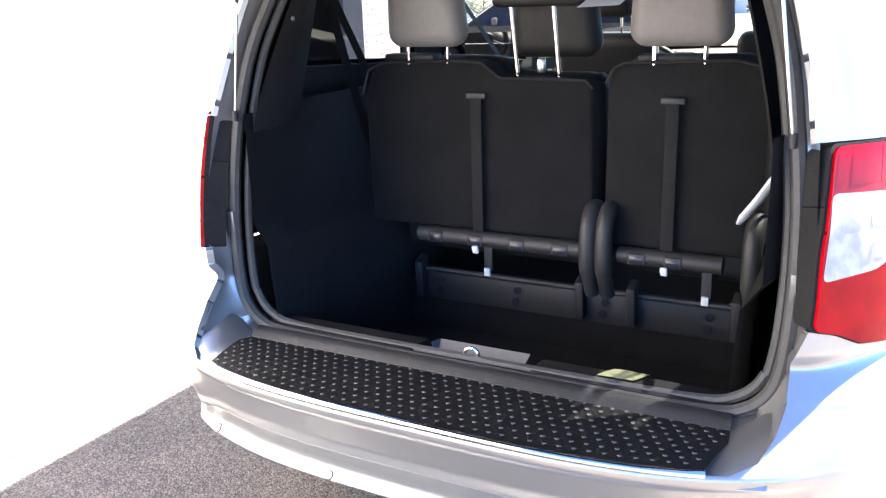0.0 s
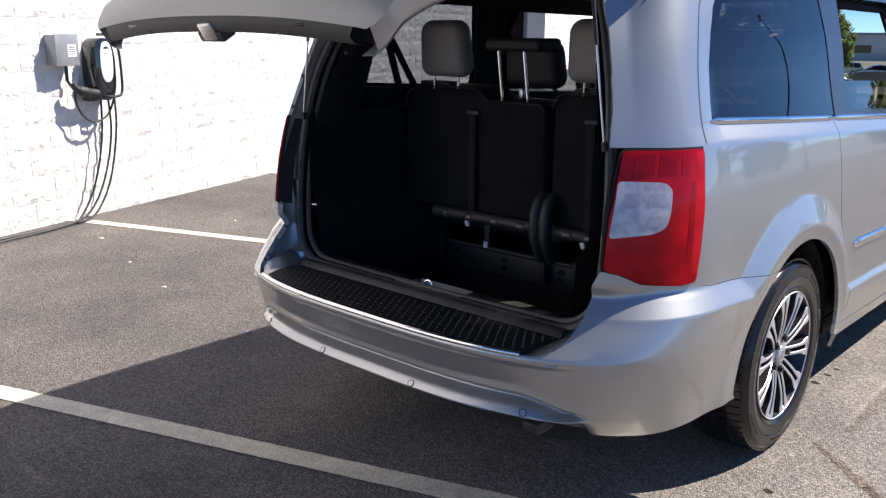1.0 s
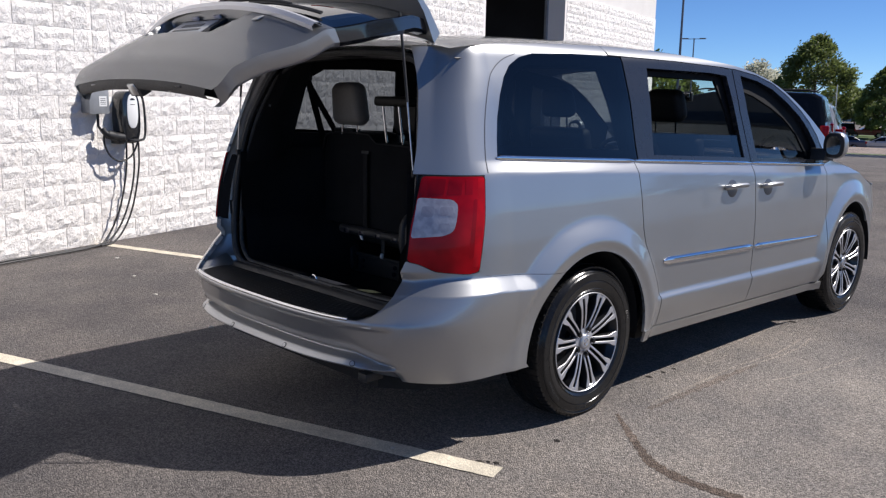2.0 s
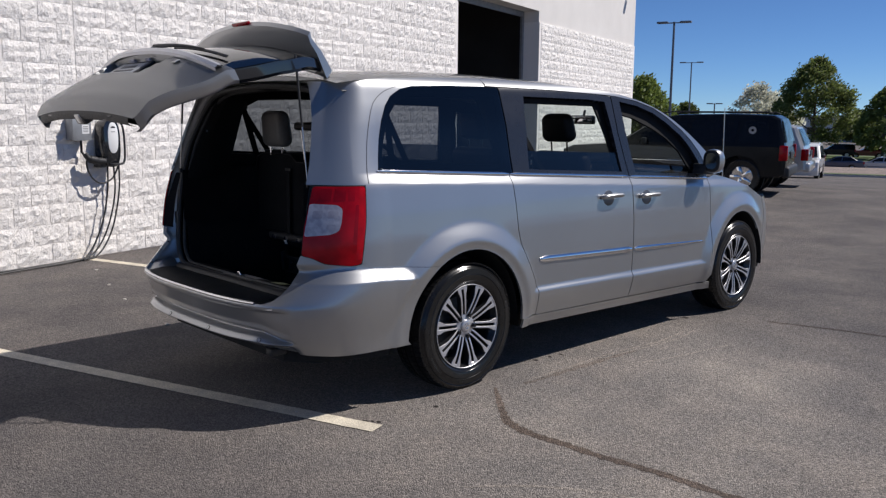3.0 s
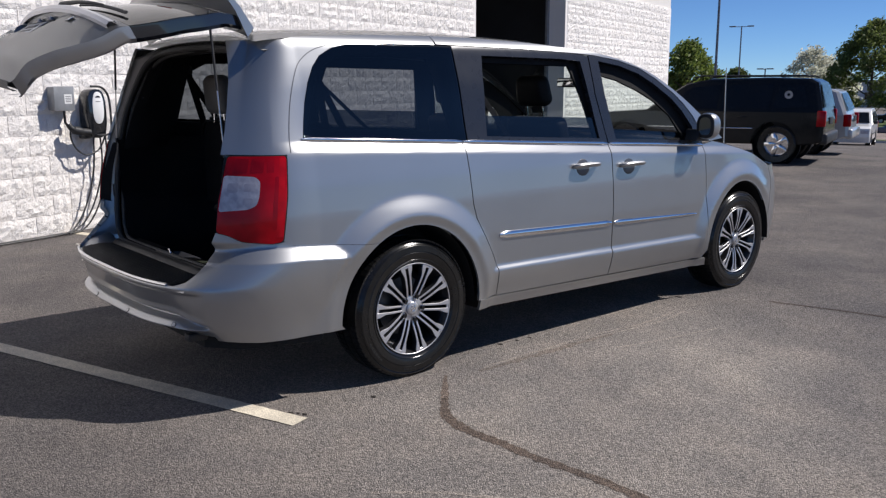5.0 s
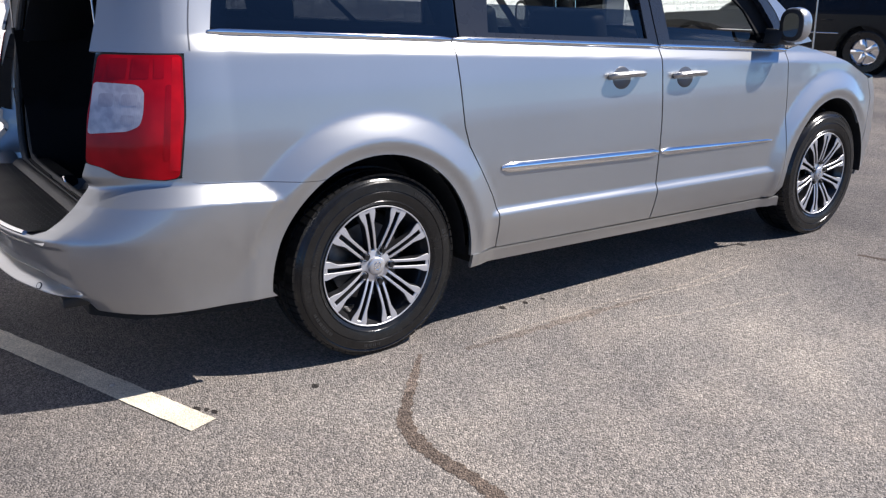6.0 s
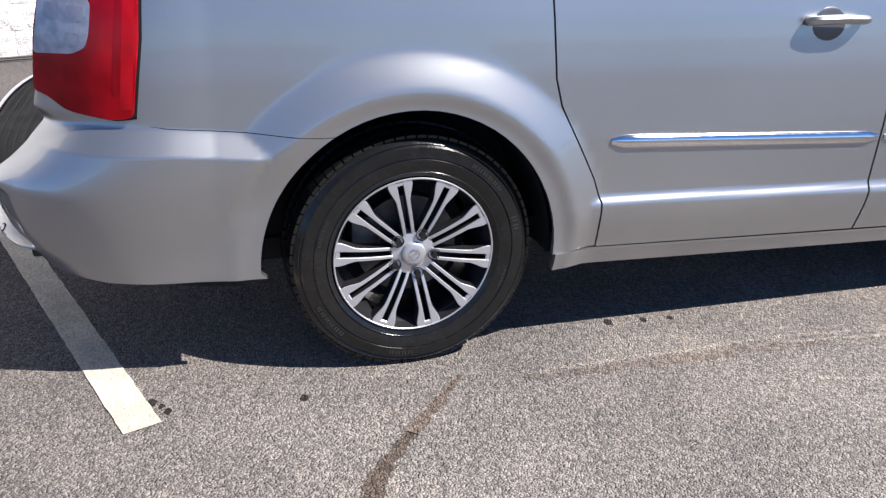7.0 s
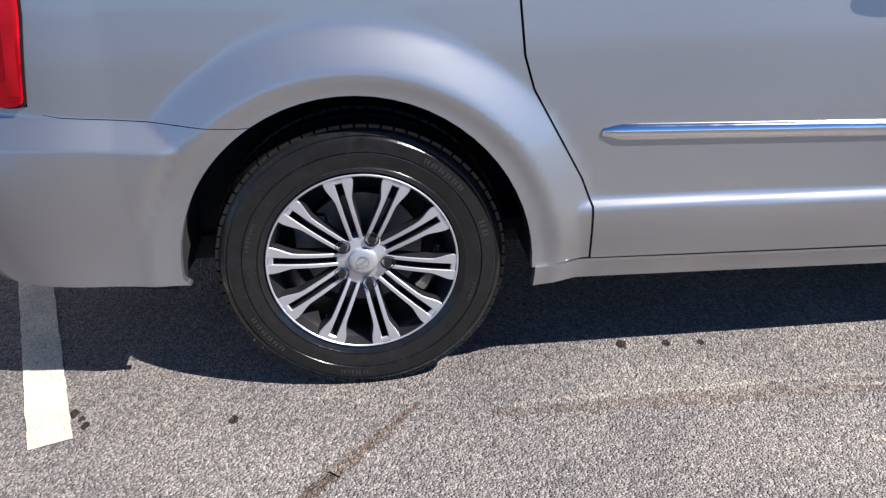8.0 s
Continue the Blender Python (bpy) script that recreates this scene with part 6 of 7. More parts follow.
part("head", box_bm(0.16, 0.22, 0.10, (18.95, -0.45, 5.38), 0.02), METAL_GREY, fix)

# ---- parked vehicles ----
def lerp_w(z, z_belt, z_top, w, w_top):
    return w if z <= z_belt else w + (w_top - w) * (z - z_belt) / (z_top - z_belt)


def parked(name, label, m, body_mat, length, height, width, base, over, outline, side_windows, rear_window, lamps, rim_mat, group, wheel_r=0.37, rack=False, decal=False, low=False):
    car = thing(name, label, "car", group, m)
    belt_z = height * 0.60

    def at(y, z, grow=0.0):
        return lerp_w(z, belt_z, height, width / 2, width / 2 * 0.80) + grow
    # body: side outline raised across the width, with arches
    pts = []
    for y, z in outline:
        pts.append((y, z))
    bm = bmesh.new()
    cols = []
    for f in (-1.0, -0.96, -0.8, -0.4, 0.0, 0.4, 0.8, 0.96, 1.0):
        edge = 1.0 if abs(f) < 0.9 else (0.992 if abs(f) < 0.99 else 0.965)
        cy, cz = length / 2 - over, height * 0.5
        cols.append([bm.verts.new((width / 2 * f, cy + (y - cy) * edge, cz + (z - cz) * edge)) for y, z in pts])
    k = len(pts)
    for a, b in zip(cols, cols[1:]):
        for i in range(k):
            bm.faces.new((a[i], a[(i + 1) % k], b[(i + 1) % k], b[i]))
    for c in (cols[0], cols[-1]):
        f = bm.faces.new(c)
    bmesh.ops.triangulate(bm, faces=[f for f in bm.faces if len(f.verts) > 4])
    # the cabin leans in above the belt
    bmesh.ops.bisect_plane(bm, geom=bm.verts[:] + bm.edges[:] + bm.faces[:], plane_co=(0, 0, belt_z), plane_no=(0, 0, 1))
    for v in bm.verts:
        v.co.x *= at(v.co.y, v.co.z) / (width / 2)
    part("body", bm, body_mat, car, smooth=False)
    for s in (-1, 1):
        for win in side_windows:
            bm = bmesh.new()
            vs = [bm.verts.new((s * at(y, z, 0.012), y, z)) for y, z in win]
            bm.faces.new(vs)
            bmesh.ops.solidify(bm, geom=bm.faces[:], thickness=0.02)
            part("side_window", bm, GLOSS_BLACK, car, "dark side glass", smooth=False)
    y0, z0, y1, z1 = rear_window
    bm = bmesh.new()
    vs = [bm.verts.new(q) for q in ((-at(0, z0) * 0.84, y0, z0), (at(0, z0) * 0.84, y0, z0), (at(0, z1) * 0.82, y1, z1), (-at(0, z1) * 0.82, y1, z1))]
    bm.faces.new(vs)
    bmesh.ops.solidify(bm, geom=bm.faces[:], thickness=0.02)
    part("rear_window", bm, GLOSS_BLACK, car, "dark rear glass", smooth=False)
    for s in (-1, 1):
        zl0, zl1, yl = lamps
        part("tail_lamp", box_bm(0.12, 0.16, zl1 - zl0, (s * (width / 2 - 0.045), yl + 0.060, (zl0 + zl1) / 2), 0.02), RED_DARK, car, "red tail lamp")
        for yy in (0.0, base):
            tyre = part("tyre", lathe_bm([(wheel_r * 0.62, -0.11), (wheel_r * 0.9, -0.115), (wheel_r, -0.08), (wheel_r, 0.08), (wheel_r * 0.9, 0.115), (wheel_r * 0.66, 0.11), (wheel_r * 0.62, 0.09)], 28, 'x', (s * (width / 2 - 0.10), yy, wheel_r)), RUBBER, car, "black tyre")
            xf = s * (width / 2 - 0.005)
            part("rim", lathe_bm([(wheel_r * 0.66, xf - s * 0.005), (wheel_r * 0.60, xf), (wheel_r * 0.56, xf - s * 0.03), (wheel_r * 0.54, xf - s * 0.10), (0.0, xf - s * 0.10)], 24, 'x', (0, yy, wheel_r)), rim_mat, tyre)
            for q in range(5):
                a = math.radians(72 * q + 18)
                part("rim_spoke", box_bm(0.02, 0.075, wheel_r * 0.58, (xf - s * 0.02, yy + wheel_r * 0.30 * math.sin(a), wheel_r + wheel_r * 0.30 * math.cos(a)), 0.006, turn=Matrix.Rotation(-a, 4, 'X')), rim_mat, tyre)
            part("arch_shade", lathe_bm([(0.0, s * (width / 2 - 0.16)), (wheel_r * 1.17, s * (width / 2 - 0.16)), (wheel_r * 1.18, s * (width / 2 + 0.006))], 24, 'x', (0, yy, wheel_r * 1.02)), WELL, car)
        part("side_strip", box_bm(0.02, base - 2.4 * wheel_r, 0.022 if decal else 0.05, (s * (width / 2 + 0.006), base / 2, height * (0.41 if decal else 0.36)), 0.008), CHROME if decal else PLASTIC, car)
        part("door_mirror", box_bm(0.17, 0.10, 0.14, (s * (width / 2 + 0.07), base * 0.66, belt_z + 0.08), 0.03), PLASTIC, car)
        for yy in (base * 0.22, base * 0.56):
            part("door_handle", box_bm(0.025, 0.18, 0.03, (s * (width / 2 + 0.008), yy, belt_z - 0.10), 0.008), body_mat, car)
        if rack:
            part("roof_rail", tube_bm([(s * width * 0.36, -over * 0.6, height + 0.0), (s * width * 0.36, -over * 0.5, height + 0.03), (s * width * 0.36, base * 0.5, height + 0.03), (s * width * 0.36, base * 0.56, height)], 0.016, 8), PLASTIC, car)
    part("rear_bumper", box_bm(width * 0.97, 0.16, 0.22, (0, -over + 0.02, 0.50), 0.05, 3), PLASTIC if decal else body_mat, car)
    part("plate_recess", box_bm(0.5, 0.02, 0.13, (0, -over - 0.005, 0.82), 0.006), PLASTIC, car)
    if decal:
        for s in (-1, 1):
            part("window_decal", lathe_bm([(0.028, s * (at(0, height * 0.82) + 0.040)), (0.075, s * (at(0, height * 0.82) + 0.042))], 20, 'x', (0, -0.16, height * 0.80)), PLATE_GREY, car, "round pale decal")
    return car


def car_outline(length, height, over, base, r, kind):
    o = -over
    f = length - over
    arch_r = [(r * 1.2 * math.cos(radians(a)), r * 0.98 + r * 1.2 * math.sin(radians(a))) for a in range(180, -1, -20)]
    arch_f = [(base + y, z) for y, z in arch_r]
    low = 0.30 if kind != "sedan" else 0.22
    under = [(o + 0.12, low + 0.1)] + [(y, max(z, low)) for y, z in arch_r] + [(y, max(z, low)) for y, z in arch_f] + [(f - 0.1, low), (f, low + 0.25)]
    if kind == "suv":
        top = [(f - 0.02, height * 0.52), (f - 0.25, height * 0.575), (base * 0.86, height * 0.615), (base * 0.60, height * 0.93), (base * 0.45, height * 0.985), (0.2, height), (o + 0.30, height * 0.985), (o + 0.16, height * 0.94), (o + 0.04, height * 0.62), (o, height * 0.50), (o, 0.45)]
    elif kind == "van":
        top = [(f - 0.05, height * 0.48), (f - 0.30, height * 0.56), (base * 0.90, height * 0.63), (base * 0.60, height * 0.93), (base * 0.42, height * 0.985), (0.2, height), (o + 0.40, height * 0.985), (o + 0.28, height * 0.95), (o + 0.10, height * 0.66), (o + 0.02, height * 0.50), (o, 0.45)]
    else:
        top = [(f - 0.03, height * 0.50), (f - 0.3, height * 0.58), (base * 0.80, height * 0.66), (base * 0.50, height * 0.96), (base * 0.30, height), (0.1, height * 0.97), (-0.45, height * 0.74), (o + 0.10, height * 0.70), (o, height * 0.55), (o + 0.02, 0.4)]
    return under + top


SUV_BLACK = material("black_car_paint", (0.005, 0.0055, 0.0065), rough=0.2, metal=0.0, coat=0.15, spec=0.28, stain=0.15, stain_scale=3)
SILVER2 = material("second_silver_paint", (0.45, 0.46, 0.47), rough=0.35, metal=0.5, coat=0.8, stain=0.06)
WHITE_CAR = material("white_car_paint", (0.75, 0.75, 0.75), rough=0.3, coat=0.8, stain=0.04)
RED_CAR = material("dark_red_car_paint", (0.16, 0.015, 0.015), rough=0.3, coat=0.8, stain=0.05)
BLUE_CAR = material("blue_car_paint", (0.03, 0.05, 0.10), rough=0.3, coat=0.8, stain=0.05)
CAR_RZ = 109.6
nose_in = "cars parked nose-in"


def car_at(kind, name, label, paint, x, y, rz, size, group, rim=MACHINED, **kw):
    length, height, width, base, over, r = size
    o = -over
    out = car_outline(length, height, over, base, r, kind)
    if kind == "sedan":
        wins = [[(-0.35, height * 0.72), (0.15, height * 0.93), (base * 0.30, height * 0.95), (base * 0.33, height * 0.70)], [(base * 0.36, height * 0.70), (base * 0.34, height * 0.95), (base * 0.50, height * 0.92), (base * 0.74, height * 0.69)]]
        rw = (-0.40, height * 0.76, 0.05, height * 0.93)
        lamp = (height * 0.52, height * 0.66, o)
    else:
        wins = [[(o + 0.30, height * 0.655), (o + 0.42, height * 0.90), (0.02, height * 0.915), (0.10, height * 0.64)], [(0.18, height * 0.64), (0.12, height * 0.915), (base * 0.34, height * 0.91), (base * 0.36, height * 0.635)], [(base * 0.39, height * 0.635), (base * 0.37, height * 0.91), (base * 0.55, height * 0.88), (base * 0.80, height * 0.63)]]
        rw = ((o + 0.02, height * 0.66, o + 0.135, height * 0.92) if kind == "suv" else (o + 0.07, height * 0.68, o + 0.25, height * 0.93))
        lamp = (height * 0.44, height * 0.62, o + 0.01)
    car = parked(name, label, pose(x, y, fall(x, y), 0, 0, rz), paint, length, height, width, base, over, out, wins, rw, lamp, rim, group, r, **kw)
    f = length - over
    y0, z0, y1, z1 = (base * 0.78, height * 0.685, base * 0.53, height * 0.94) if kind == "sedan" else (base * 0.845, height * 0.64, base * 0.625, height * 0.905)
    bm = bmesh.new()
    bm.faces.new([bm.verts.new(q) for q in ((-width * 0.42, y0 + 0.02, z0), (-width * 0.36, y1 + 0.02, z1), (width * 0.36, y1 + 0.02, z1), (width * 0.42, y0 + 0.02, z0))])
    bmesh.ops.solidify(bm, geom=bm.faces[:], thickness=0.02)
    part("windscreen", bm, GLOSS_BLACK, car, "dark windscreen", smooth=False)
    part("grille", box_bm(width * 0.48, 0.06, 0.26, (0, f - 0.02, height * 0.42), 0.02), PLASTIC, car, "dark front grille")
    for s in (-1, 1):
        part("headlamp", box_bm(0.34, 0.10, 0.17, (s * width * 0.37, f - 0.05, height * 0.435), 0.03), CLEAR_LENS, car, "clear headlamp")
    return car


car_at("suv", "parked_suv", "black older SUV with chrome wheels parked by the wall", SUV_BLACK, -4.45, 13.75, CAR_RZ, (4.66, 1.65, 1.86, 3.0, 0.84, 0.375), nose_in, rim=CHROME, rack=True, decal=True)
car_at("van", "parked_minivan", "silver minivan with red tail lamps parked beside the SUV", SILVER2, -5.49, 16.92, CAR_RZ, (4.7, 1.50, 1.86, 2.9, 0.90, 0.36), nose_in)
car_at("suv", "parked_suv", "white SUV parked farther along the lot", WHITE_CAR, -15.05, 40.4, CAR_RZ + 90, (4.7, 1.80, 1.85, 2.8, 1.05, 0.38), "cars across the lot")
row = [(-28.8, 82.0, "sedan", BLUE_CAR, "dark blue sedan standing across the lot"), (-25.8, 84.2, "sedan", SILVER2, "silver sedan standing across the lot"), (-23.3, 86.5, "suv", SUV_BLACK, "black SUV standing across the lot"),
       (-41.5, 112.7, "suv", SUV_BLACK, "dark SUV in the far row of the lot"), (-45.2, 111.5, "sedan", WHITE_CAR, "white sedan in the far row of the lot"), (-38.1, 114.5, "sedan", RED_CAR, "dark red sedan in the far row of the lot"), (-34.6, 116.2, "suv", SILVER2, "silver SUV in the far row of the lot"), (-48.6, 110.1, "suv", BLUE_CAR, "blue SUV in the far row of the lot"), (-31.0, 117.4, "sedan", SUV_BLACK, "black sedan in the far row of the lot")]
for x, y, kind, paint, label in row:
    car_at(kind, "far_" + kind, label, paint, x, y, CAR_RZ + 6, (4.7, 1.78, 1.85, 2.8, 1.05, 0.37) if kind == "suv" else (4.7, 1.46, 1.80, 2.75, 1.05, 0.33), "cars across the lot")

# ---- lamp posts ----
# light bluish grey: the haze of distance is mixed into the post colour
POST = material("hazy_post", (0.15, 0.165, 0.19), rough=0.5, metal=0.4, stain=0.1, stain_scale=2)


def lamp_post(x, y, top, arm, heading, label):
    z0 = fall(x, y)
    post = thing("lamp_post", label, "lamp post", "lamp posts", pose(x, y, z0, 0, 0, heading))
    h = top - z0
    part("footing", cyl_bm(0.28, 0.28, 0.7, (0, 0, 0.35), 'z', 20), MORTAR, post, "concrete footing")
    part("pole", cyl_bm(0.085, 0.06, h - 0.7, (0, 0, 0.7 + (h - 0.7) / 2), 'z', 12), POST, post)
    part("cross_arm", box_bm(arm * 2, 0.06, 0.06, (0, 0, h - 0.06), 0.01), POST, post)
    for s in (-1, 1):
        part("lamp_head", box_bm(0.62, 0.34, 0.11, (s * (arm + 0.1), 0, h - 0.03), 0.03), POST, post, "flat lamp head")


lamp_post(4.65 - 0.532 * 52, -3.37 + 0.840 * 52, 1.53 + 0.104 * 52, 0.55, 20, "tall grey lamp post with two flat heads")
lamp_post(4.65 - 0.5145 * 92, -3.37 + 0.8554 * 92, 1.53 + 0.061 * 92, 0.75, 20, "tall grey lamp post farther across the lot")
lamp_post(4.65 - 0.4925 * 90, -3.37 + 0.8703 * 90, 1.53 + 0.0165 * 90, 0.35, 20, "short grey post with flood lamps")

# ---- planting ----
BARK = material("bark", (0.09, 0.07, 0.055), rough=0.9, grain=0.3, grain_scale=20, bump=0.5, bump_scale=30)


def leaf_material(name, color, through_amount=0.45):
    """Leaves that let part of the sun through."""
    m = material(name, color, rough=0.55, island=0.3, stain=0.2, stain_scale=0.5)
    n, l = m.node_tree.nodes, m.node_tree.links
    b = n["Principled BSDF"]
    tr = n.new("ShaderNodeBsdfTranslucent")
    l.new(b.inputs["Base Color"].links[0].from_socket, tr.inputs["Color"])
    mix = n.new("ShaderNodeMixShader")
    mix.inputs[0].default_value = through_amount
    l.new(b.outputs[0], mix.inputs[1])
    l.new(tr.outputs[0], mix.inputs[2])
    l.new(mix.outputs[0], n["Material Output"].inputs[0])
    return m


LEAF = leaf_material("green_leaves", (0.125, 0.155, 0.045))
BLOSSOM = leaf_material("blossom_leaves", (0.80, 0.80, 0.66))
YELLOW_LEAF = leaf_material("fresh_leaves", (0.20, 0.26, 0.06))


def tree(x, y, height, spread, seed, leaf, label, shape=1.0, count=5200, size=0.20):
    z0 = fall(x, y)
    t = thing("tree", label, "tree", "trees round the lot", pose(x, y, z0))
    rnd = random.Random(seed)
    bm = tube_bm([(0, 0, -0.1), (0.05, 0, height * 0.2), (0.0, 0.08, height * 0.5), (0.05, 0.0, height * 0.85)], [height * 0.022, height * 0.018, height * 0.011, height * 0.003], 9)
    limbs = []
    for k in range(13):
        a = k * 2.4 + rnd.uniform(-0.3, 0.3)
        zz = height * (0.2 + 0.55 * k / 13)
        r = spread * 0.5 * (0.9 - 0.55 * k / 13)
        tip = Vector((r * math.cos(a), r * math.sin(a), zz + height * 0.16))
        tube_bm(smooth_path([(0, 0, zz), tip * 0.5 + Vector((0, 0, zz * 0.5 - height * 0.02)), tip], 3), [height * 0.008 - height * 0.0007 * q for q in range(7)], 6, bm=bm)
        limbs.append(tip)
    part("trunk", bm, BARK, t, "brown trunk and limbs")
    verts, faces = [], []
    clumps = []
    for k in range(150):
        zf = rnd.random() ** 0.95
        prof = max(0.10, math.sin(math.pi * (0.16 + 0.82 * zf ** 0.72))) ** 0.95
        r = spread * 0.5 * prof * rnd.uniform(0.45, 1.0) ** 0.5
        a = rnd.uniform(0, 2 * math.pi)
        clumps.append((Vector((r * math.cos(a), r * math.sin(a), height * (0.17 + 0.77 * zf))), spread * rnd.uniform(0.06, 0.125)))
    for k in range(int(count * 2.2)):
        c, cr = clumps[rnd.randrange(len(clumps))]
        d = Vector((rnd.gauss(0, 1), rnd.gauss(0, 1), rnd.gauss(0, 0.8)))
        p = c + d.normalized() * cr * rnd.uniform(0.30, 1.08)
        n = Vector((rnd.gauss(0, 1), rnd.gauss(0, 1), rnd.gauss(0, 1))).normalized()
        u = n.orthogonal().normalized()
        w = n.cross(u)
        s = size * rnd.uniform(0.6, 1.3)
        i = len(verts)
        verts += [p - u * s, p - w * s * 0.5, p + u * s, p + w * s * 0.5]
        faces.append((i, i + 1, i + 2, i + 3))
    crown = part("crown", raw_mesh("crown", verts, faces), leaf, t, smooth=False)


def from_eye(dx, dy, dist):
    return 4.65 + dx * dist, -3.37 + dy * dist


tree(*from_eye(-0.400, 0.9145, 128), 13.6, 10.8, 1, LEAF, "large round green leafy tree beyond the lot", count=9000, size=0.21)
tree(*from_eye(-0.452, 0.8915, 134), 10.2, 10.0, 2, BLOSSOM, "tree with pale white blossom beyond the lot", count=2700, size=0.22)
tree(*from_eye(-0.437, 0.899, 140), 9.0, 9.0, 6, BLOSSOM, "low tree with pale blossom beyond the lot", count=2000, size=0.22)
tree(*from_eye(-0.560, 0.828, 58), 6.2, 5.0, 3, YELLOW_LEAF, "narrow bright green tree by the building", count=6000, size=0.14)
tree(*from_eye(-0.546, 0.838, 66), 4.4, 4.2, 8, YELLOW_LEAF, "low bright green tree by the building", count=3500, size=0.15)
tree(*from_eye(-0.517, 0.856, 125), 7.2, 6.4, 4, LEAF, "small green tree beyond the lot", count=3500, size=0.22)
tree(*from_eye(-0.338, 0.941, 120), 9.0, 6.6, 5, LEAF, "round green tree at the far side of the lot", count=5200, size=0.24)
tree(*from_eye(-0.360, 0.933, 190), 6.5, 9.0, 9, LEAF, "broad green tree far beyond the lot", count=4200, size=0.32)

lamp_post(12.3, 27.5, 9.2, 0.7, 60, "tall grey lamp post at the open side of the lot")
tree(14.0, 58.0, 9.5, 9.0, 12, LEAF, "round green tree at the open side of the lot", count=4200, size=0.24)
tree(27.0, 47.0, 8.5, 8.0, 14, LEAF, "leafy green tree at the open side of the lot", count=3600, size=0.24)

GRASS = material("grass", (0.075, 0.11, 0.03), rough=0.9, grain=0.35, grain_scale=8, stain=0.25, stain_scale=0.6, bump=0.5, bump_scale=40)
KERB = material("concrete_kerb", (0.45, 0.43, 0.40), rough=0.85, grain=0.12, grain_scale=30)


def strip_on_ground(x0, y0, x1, y1, w, lift, n=24):
    a, b = Vector((x0, y0, 0)), Vector((x1, y1, 0))
    d = (b - a).normalized()
    s = Vector((-d.y, d.x, 0)) * w / 2
    rows = [[], [], [], []]
    for k in range(n + 1):
        p = a.lerp(b, k / n)
        for r, (q, h) in zip(rows, ((p - s, -0.05), (p - s * 0.98, lift), (p + s * 0.98, lift), (p + s, -0.05))):
            r.append((q.x, q.y, fall(q.x, q.y) + h))
    return loft_bm(rows)


gx, gy = from_eye(-0.392, 0.92, 59)
tagged(part("kerb", strip_on_ground(gx - 0.5, gy - 0.2, gx + 30, gy + 10.4, 5.4, 0.13), KERB), "pale concrete kerb round the grass island", "kerb", kind="structure")
tagged(part("grass_island", strip_on_ground(gx - 0.3, gy - 0.1, gx + 29.8, gy + 10.3, 5.0, 0.15), GRASS), "mown green grass island in the lot", "grass", kind="stuff")
gx, gy = from_eye(-0.45, 0.893, 118)
tagged(part("grass_verge", strip_on_ground(gx - 30, gy - 12, gx + 60, gy + 24, 26, 0.08), GRASS), "green grass verge behind the lot", "grass", kind="stuff")
# older pale surface, with sunlit brightness added to the asphalt's colour
PALE_ASPHALT = asphalt_material("pale_sunlit_asphalt", (1.75, 1.6, 1.5))
gx, gy = from_eye(-0.40, 0.9165, 84)
tagged(part("far_lot", strip_on_ground(gx - 34, gy - 14, gx + 50, gy + 21, 40, 0.03), PALE_ASPHALT), "pale weathered asphalt of the far lot, with sunlight put into its colour", "asphalt", kind="structure")
SHED = material("far_building_wall", (0.55, 0.56, 0.57), rough=0.8, stain=0.06, stain_scale=0.2)
bx, by = from_eye(-0.33, 0.944, 210)
far_b = thing("far_building", "long low pale warehouse beyond the lot", "building", m=pose(bx, by, fall(bx, by), 0, 0, 22))
part("wall", box_bm(70, 20, 5.4, (0, 10, 2.7)), SHED, far_b, smooth=False)
part("roof", box_bm(71, 21, 0.5, (0, 10, 5.6)), METAL_GREY, far_b, smooth=False)
for k in range(9):
    part("window", box_bm(3.6, 0.1, 1.6, (-30 + 7.4 * k, -0.03, 2.4)), GLOSS_BLACK, far_b, smooth=False)
WOODS = material("far_woods", (0.06, 0.085, 0.045), rough=0.9, island=0.3)
verts, faces = [], []
rnd = random.Random(31)
for k in range(9000):
    a = rnd.uniform(-0.75, 0.15)
    dist = rnd.uniform(280, 330)
    base_h = 5.5 + 3.0 * noise.noise((a * 9, 0, 3)) + 1.5 * noise.noise((a * 31, 0, 7))
    p = Vector((4.65 + math.sin(a) * dist, -3.37 + math.cos(a) * dist, -3.4 + base_h * rnd.random() ** 0.7))
    s = rnd.uniform(0.5, 1.2)
    n = Vector((rnd.gauss(0, 1), rnd.gauss(0, 1), rnd.gauss(0, 1))).normalized()
    u = n.orthogonal().normalized()
    w = n.cross(u)
    i = len(verts)
    verts += [p - u * s, p - w * s * 0.6, p + u * s, p + w * s * 0.6]
    faces.append((i, i + 1, i + 2, i + 3))
tagged(part("far_woods", raw_mesh("far_woods", verts, faces), WOODS, smooth=False), "distant green line of woods", "woods", kind="stuff")

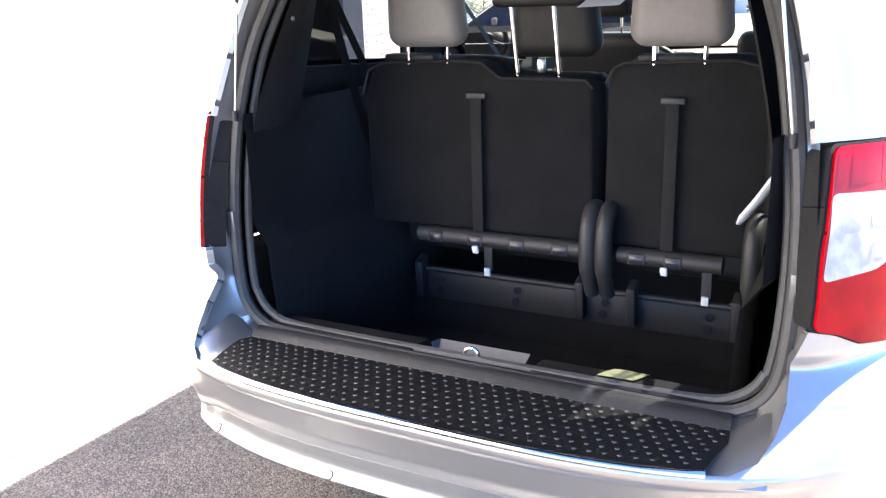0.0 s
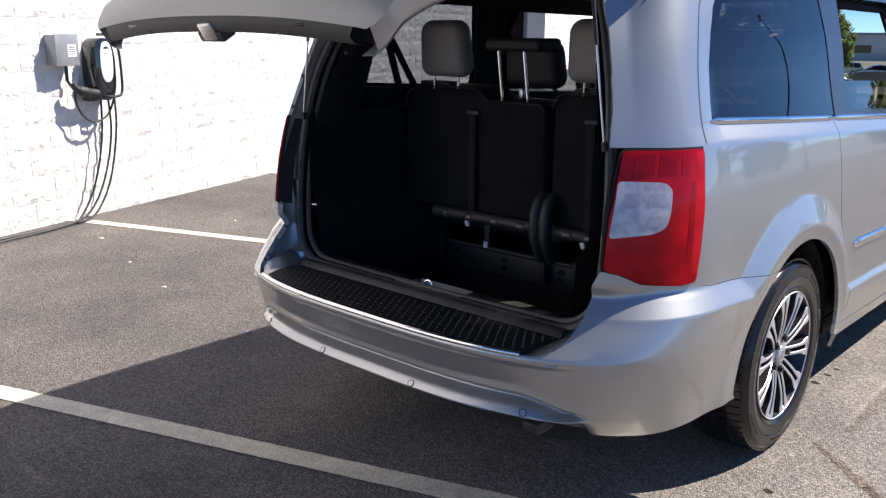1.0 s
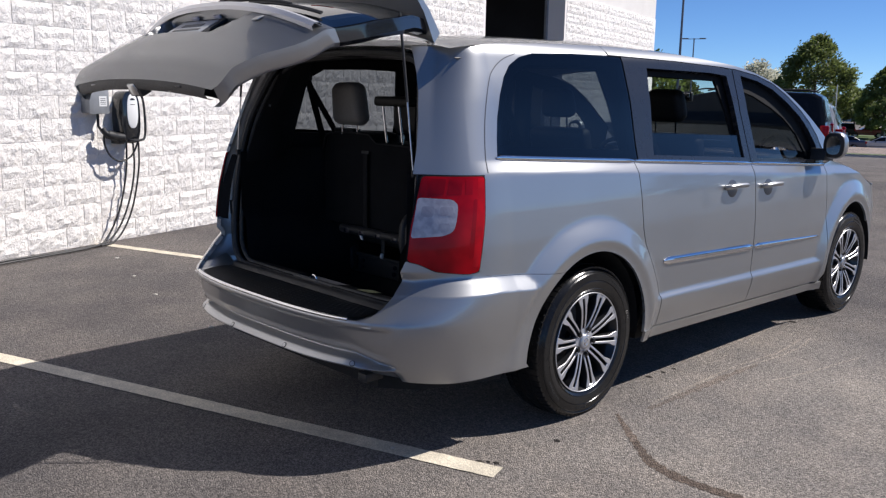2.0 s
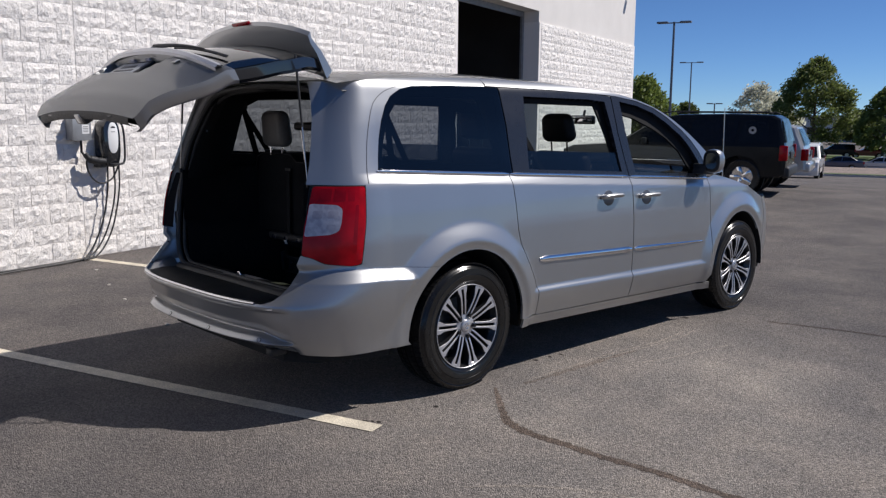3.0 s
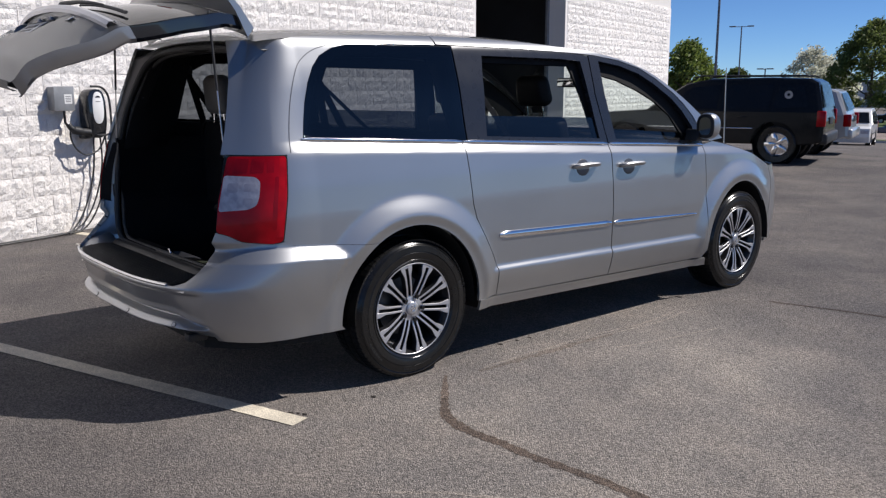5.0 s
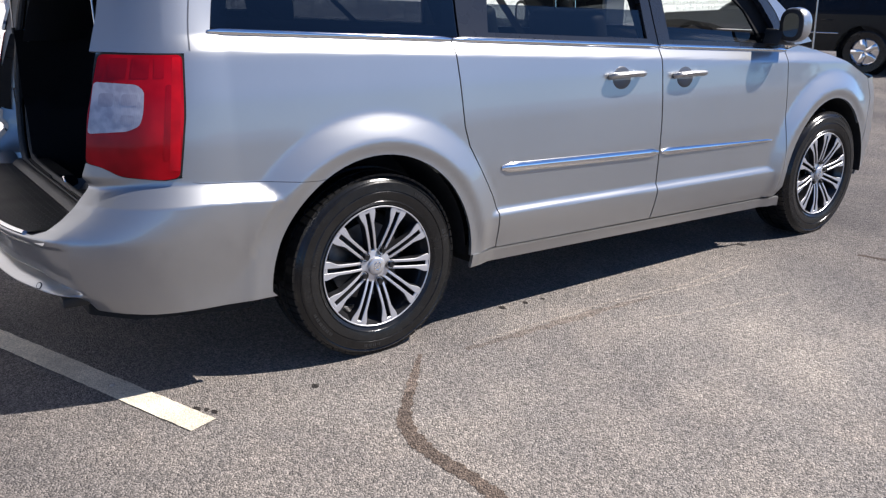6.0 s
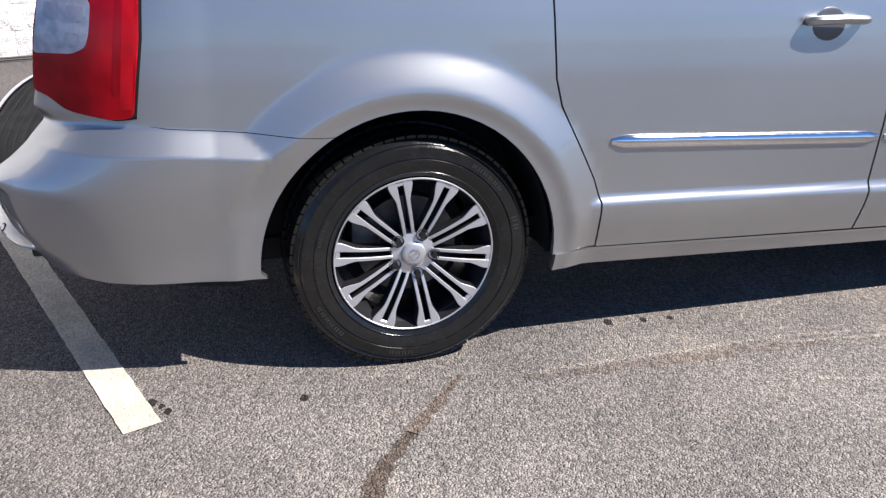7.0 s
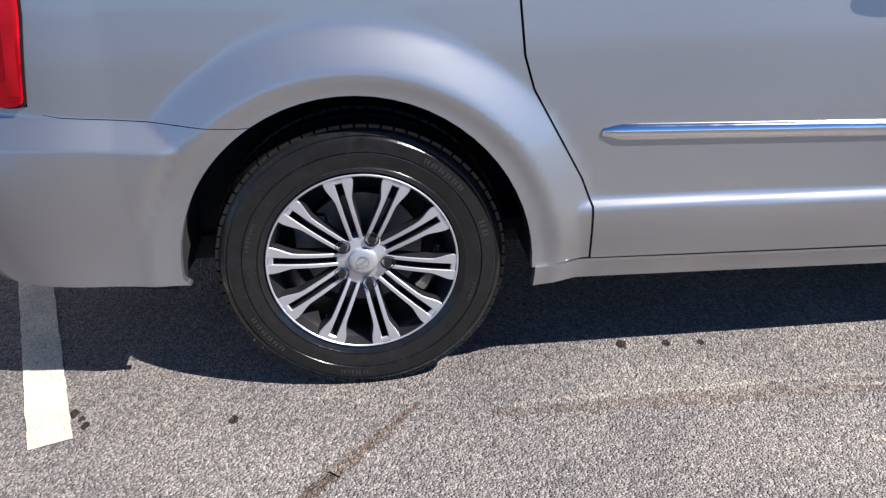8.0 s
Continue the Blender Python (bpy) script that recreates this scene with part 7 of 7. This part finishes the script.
# ---- blocks of the wall ----
def block_verts(length, seed):
    rnd = random.Random(seed)
    nx, nz = (7, 4) if length > 0.3 else (4, 4)
    g = 0.0035
    verts, faces = [], []
    for j in range(nz + 1):
        for i in range(nx + 1):
            x, z = g + (length - 2 * g) * i / nx, g + (BH - 2 * g) * j / nz
            edge = i in (0, nx) or j in (0, nz)
            d = rnd.uniform(-0.001, 0.006) if edge else rnd.uniform(0.002, 0.020)
            if not edge:
                x += rnd.uniform(-0.012, 0.012)
                z += rnd.uniform(-0.010, 0.010)
            verts.append((x, -0.0095 - d, z))
    for j in range(nz):
        for i in range(nx):
            a = j * (nx + 1) + i
            faces.append((a, a + 1, a + nx + 2, a + nx + 1))
    rim = [i for i in range(nx + 1)] + [(j + 1) * (nx + 1) - 1 for j in range(1, nz + 1)] + [nz * (nx + 1) + i for i in range(nx - 1, -1, -1)] + [j * (nx + 1) for j in range(nz - 1, 0, -1)]
    k = len(verts)
    verts += [(verts[i][0], 0.03, verts[i][2]) for i in rim]
    m = len(rim)
    for q in range(m):
        faces.append((rim[(q + 1) % m], rim[q], k + q, k + (q + 1) % m))
    return verts, faces


shapes = {}
for length in (BW, BW / 2):
    shapes[length] = [block_verts(length, 100 + q + int(length * 1000)) for q in range(10)]
block_meshes = {}
for length, lst in shapes.items():
    block_meshes[length] = []
    for v, f in lst:
        me = raw_mesh("block", v, f)
        me.materials.append(BLOCK)
        block_meshes[length].append(me)
rnd = random.Random(77)
rest_v, rest_f = [], []
JOINT = 0.05
for course in range(18):
    spots = []
    s = JOINT
    if course % 2:
        spots.append((s, BW / 2))
        s += BW / 2
    while s < 19.6:
        spots.append((s, BW))
        s += BW
    s = JOINT
    if course % 2:
        s -= BW / 2
        spots.append((s, BW / 2))
    while s > -4.0:
        s -= BW
        spots.append((s, BW))
    for s, length in spots:
        pieces = [(s, length)]
        if s < DOCK0 < s + length or s < DOCK1 < s + length or s + length > S1:
            if length == BW and s + BW / 2 <= DOCK0:
                pieces = [(s, BW / 2)]
            elif length == BW and s + BW / 2 >= DOCK1 and s < DOCK1:
                pieces = [(s + BW / 2, BW / 2)]
            else:
                continue
        if DOCK0 <= s < DOCK1 - 0.05 and s + length <= DOCK1 + 0.05:
            continue
        for s2, l2 in pieces:
            q = rnd.randrange(10)
            if -1.3 <= s2 < 5.0:
                ob = part("block", block_meshes[l2][q], None, wall, smooth=False)
                ob.location = (s2, 0, course * BH)
            else:
                v, f = shapes[l2][q]
                k = len(rest_v)
                rest_v += [(a + s2, b, c + course * BH) for a, b, c in v]
                rest_f += [tuple(k + i for i in ff) for ff in f]
rest = raw_mesh("far_blocks", rest_v, rest_f)
tagged(part("far_blocks", rest, BLOCK, wall, smooth=False), kind="stuff")
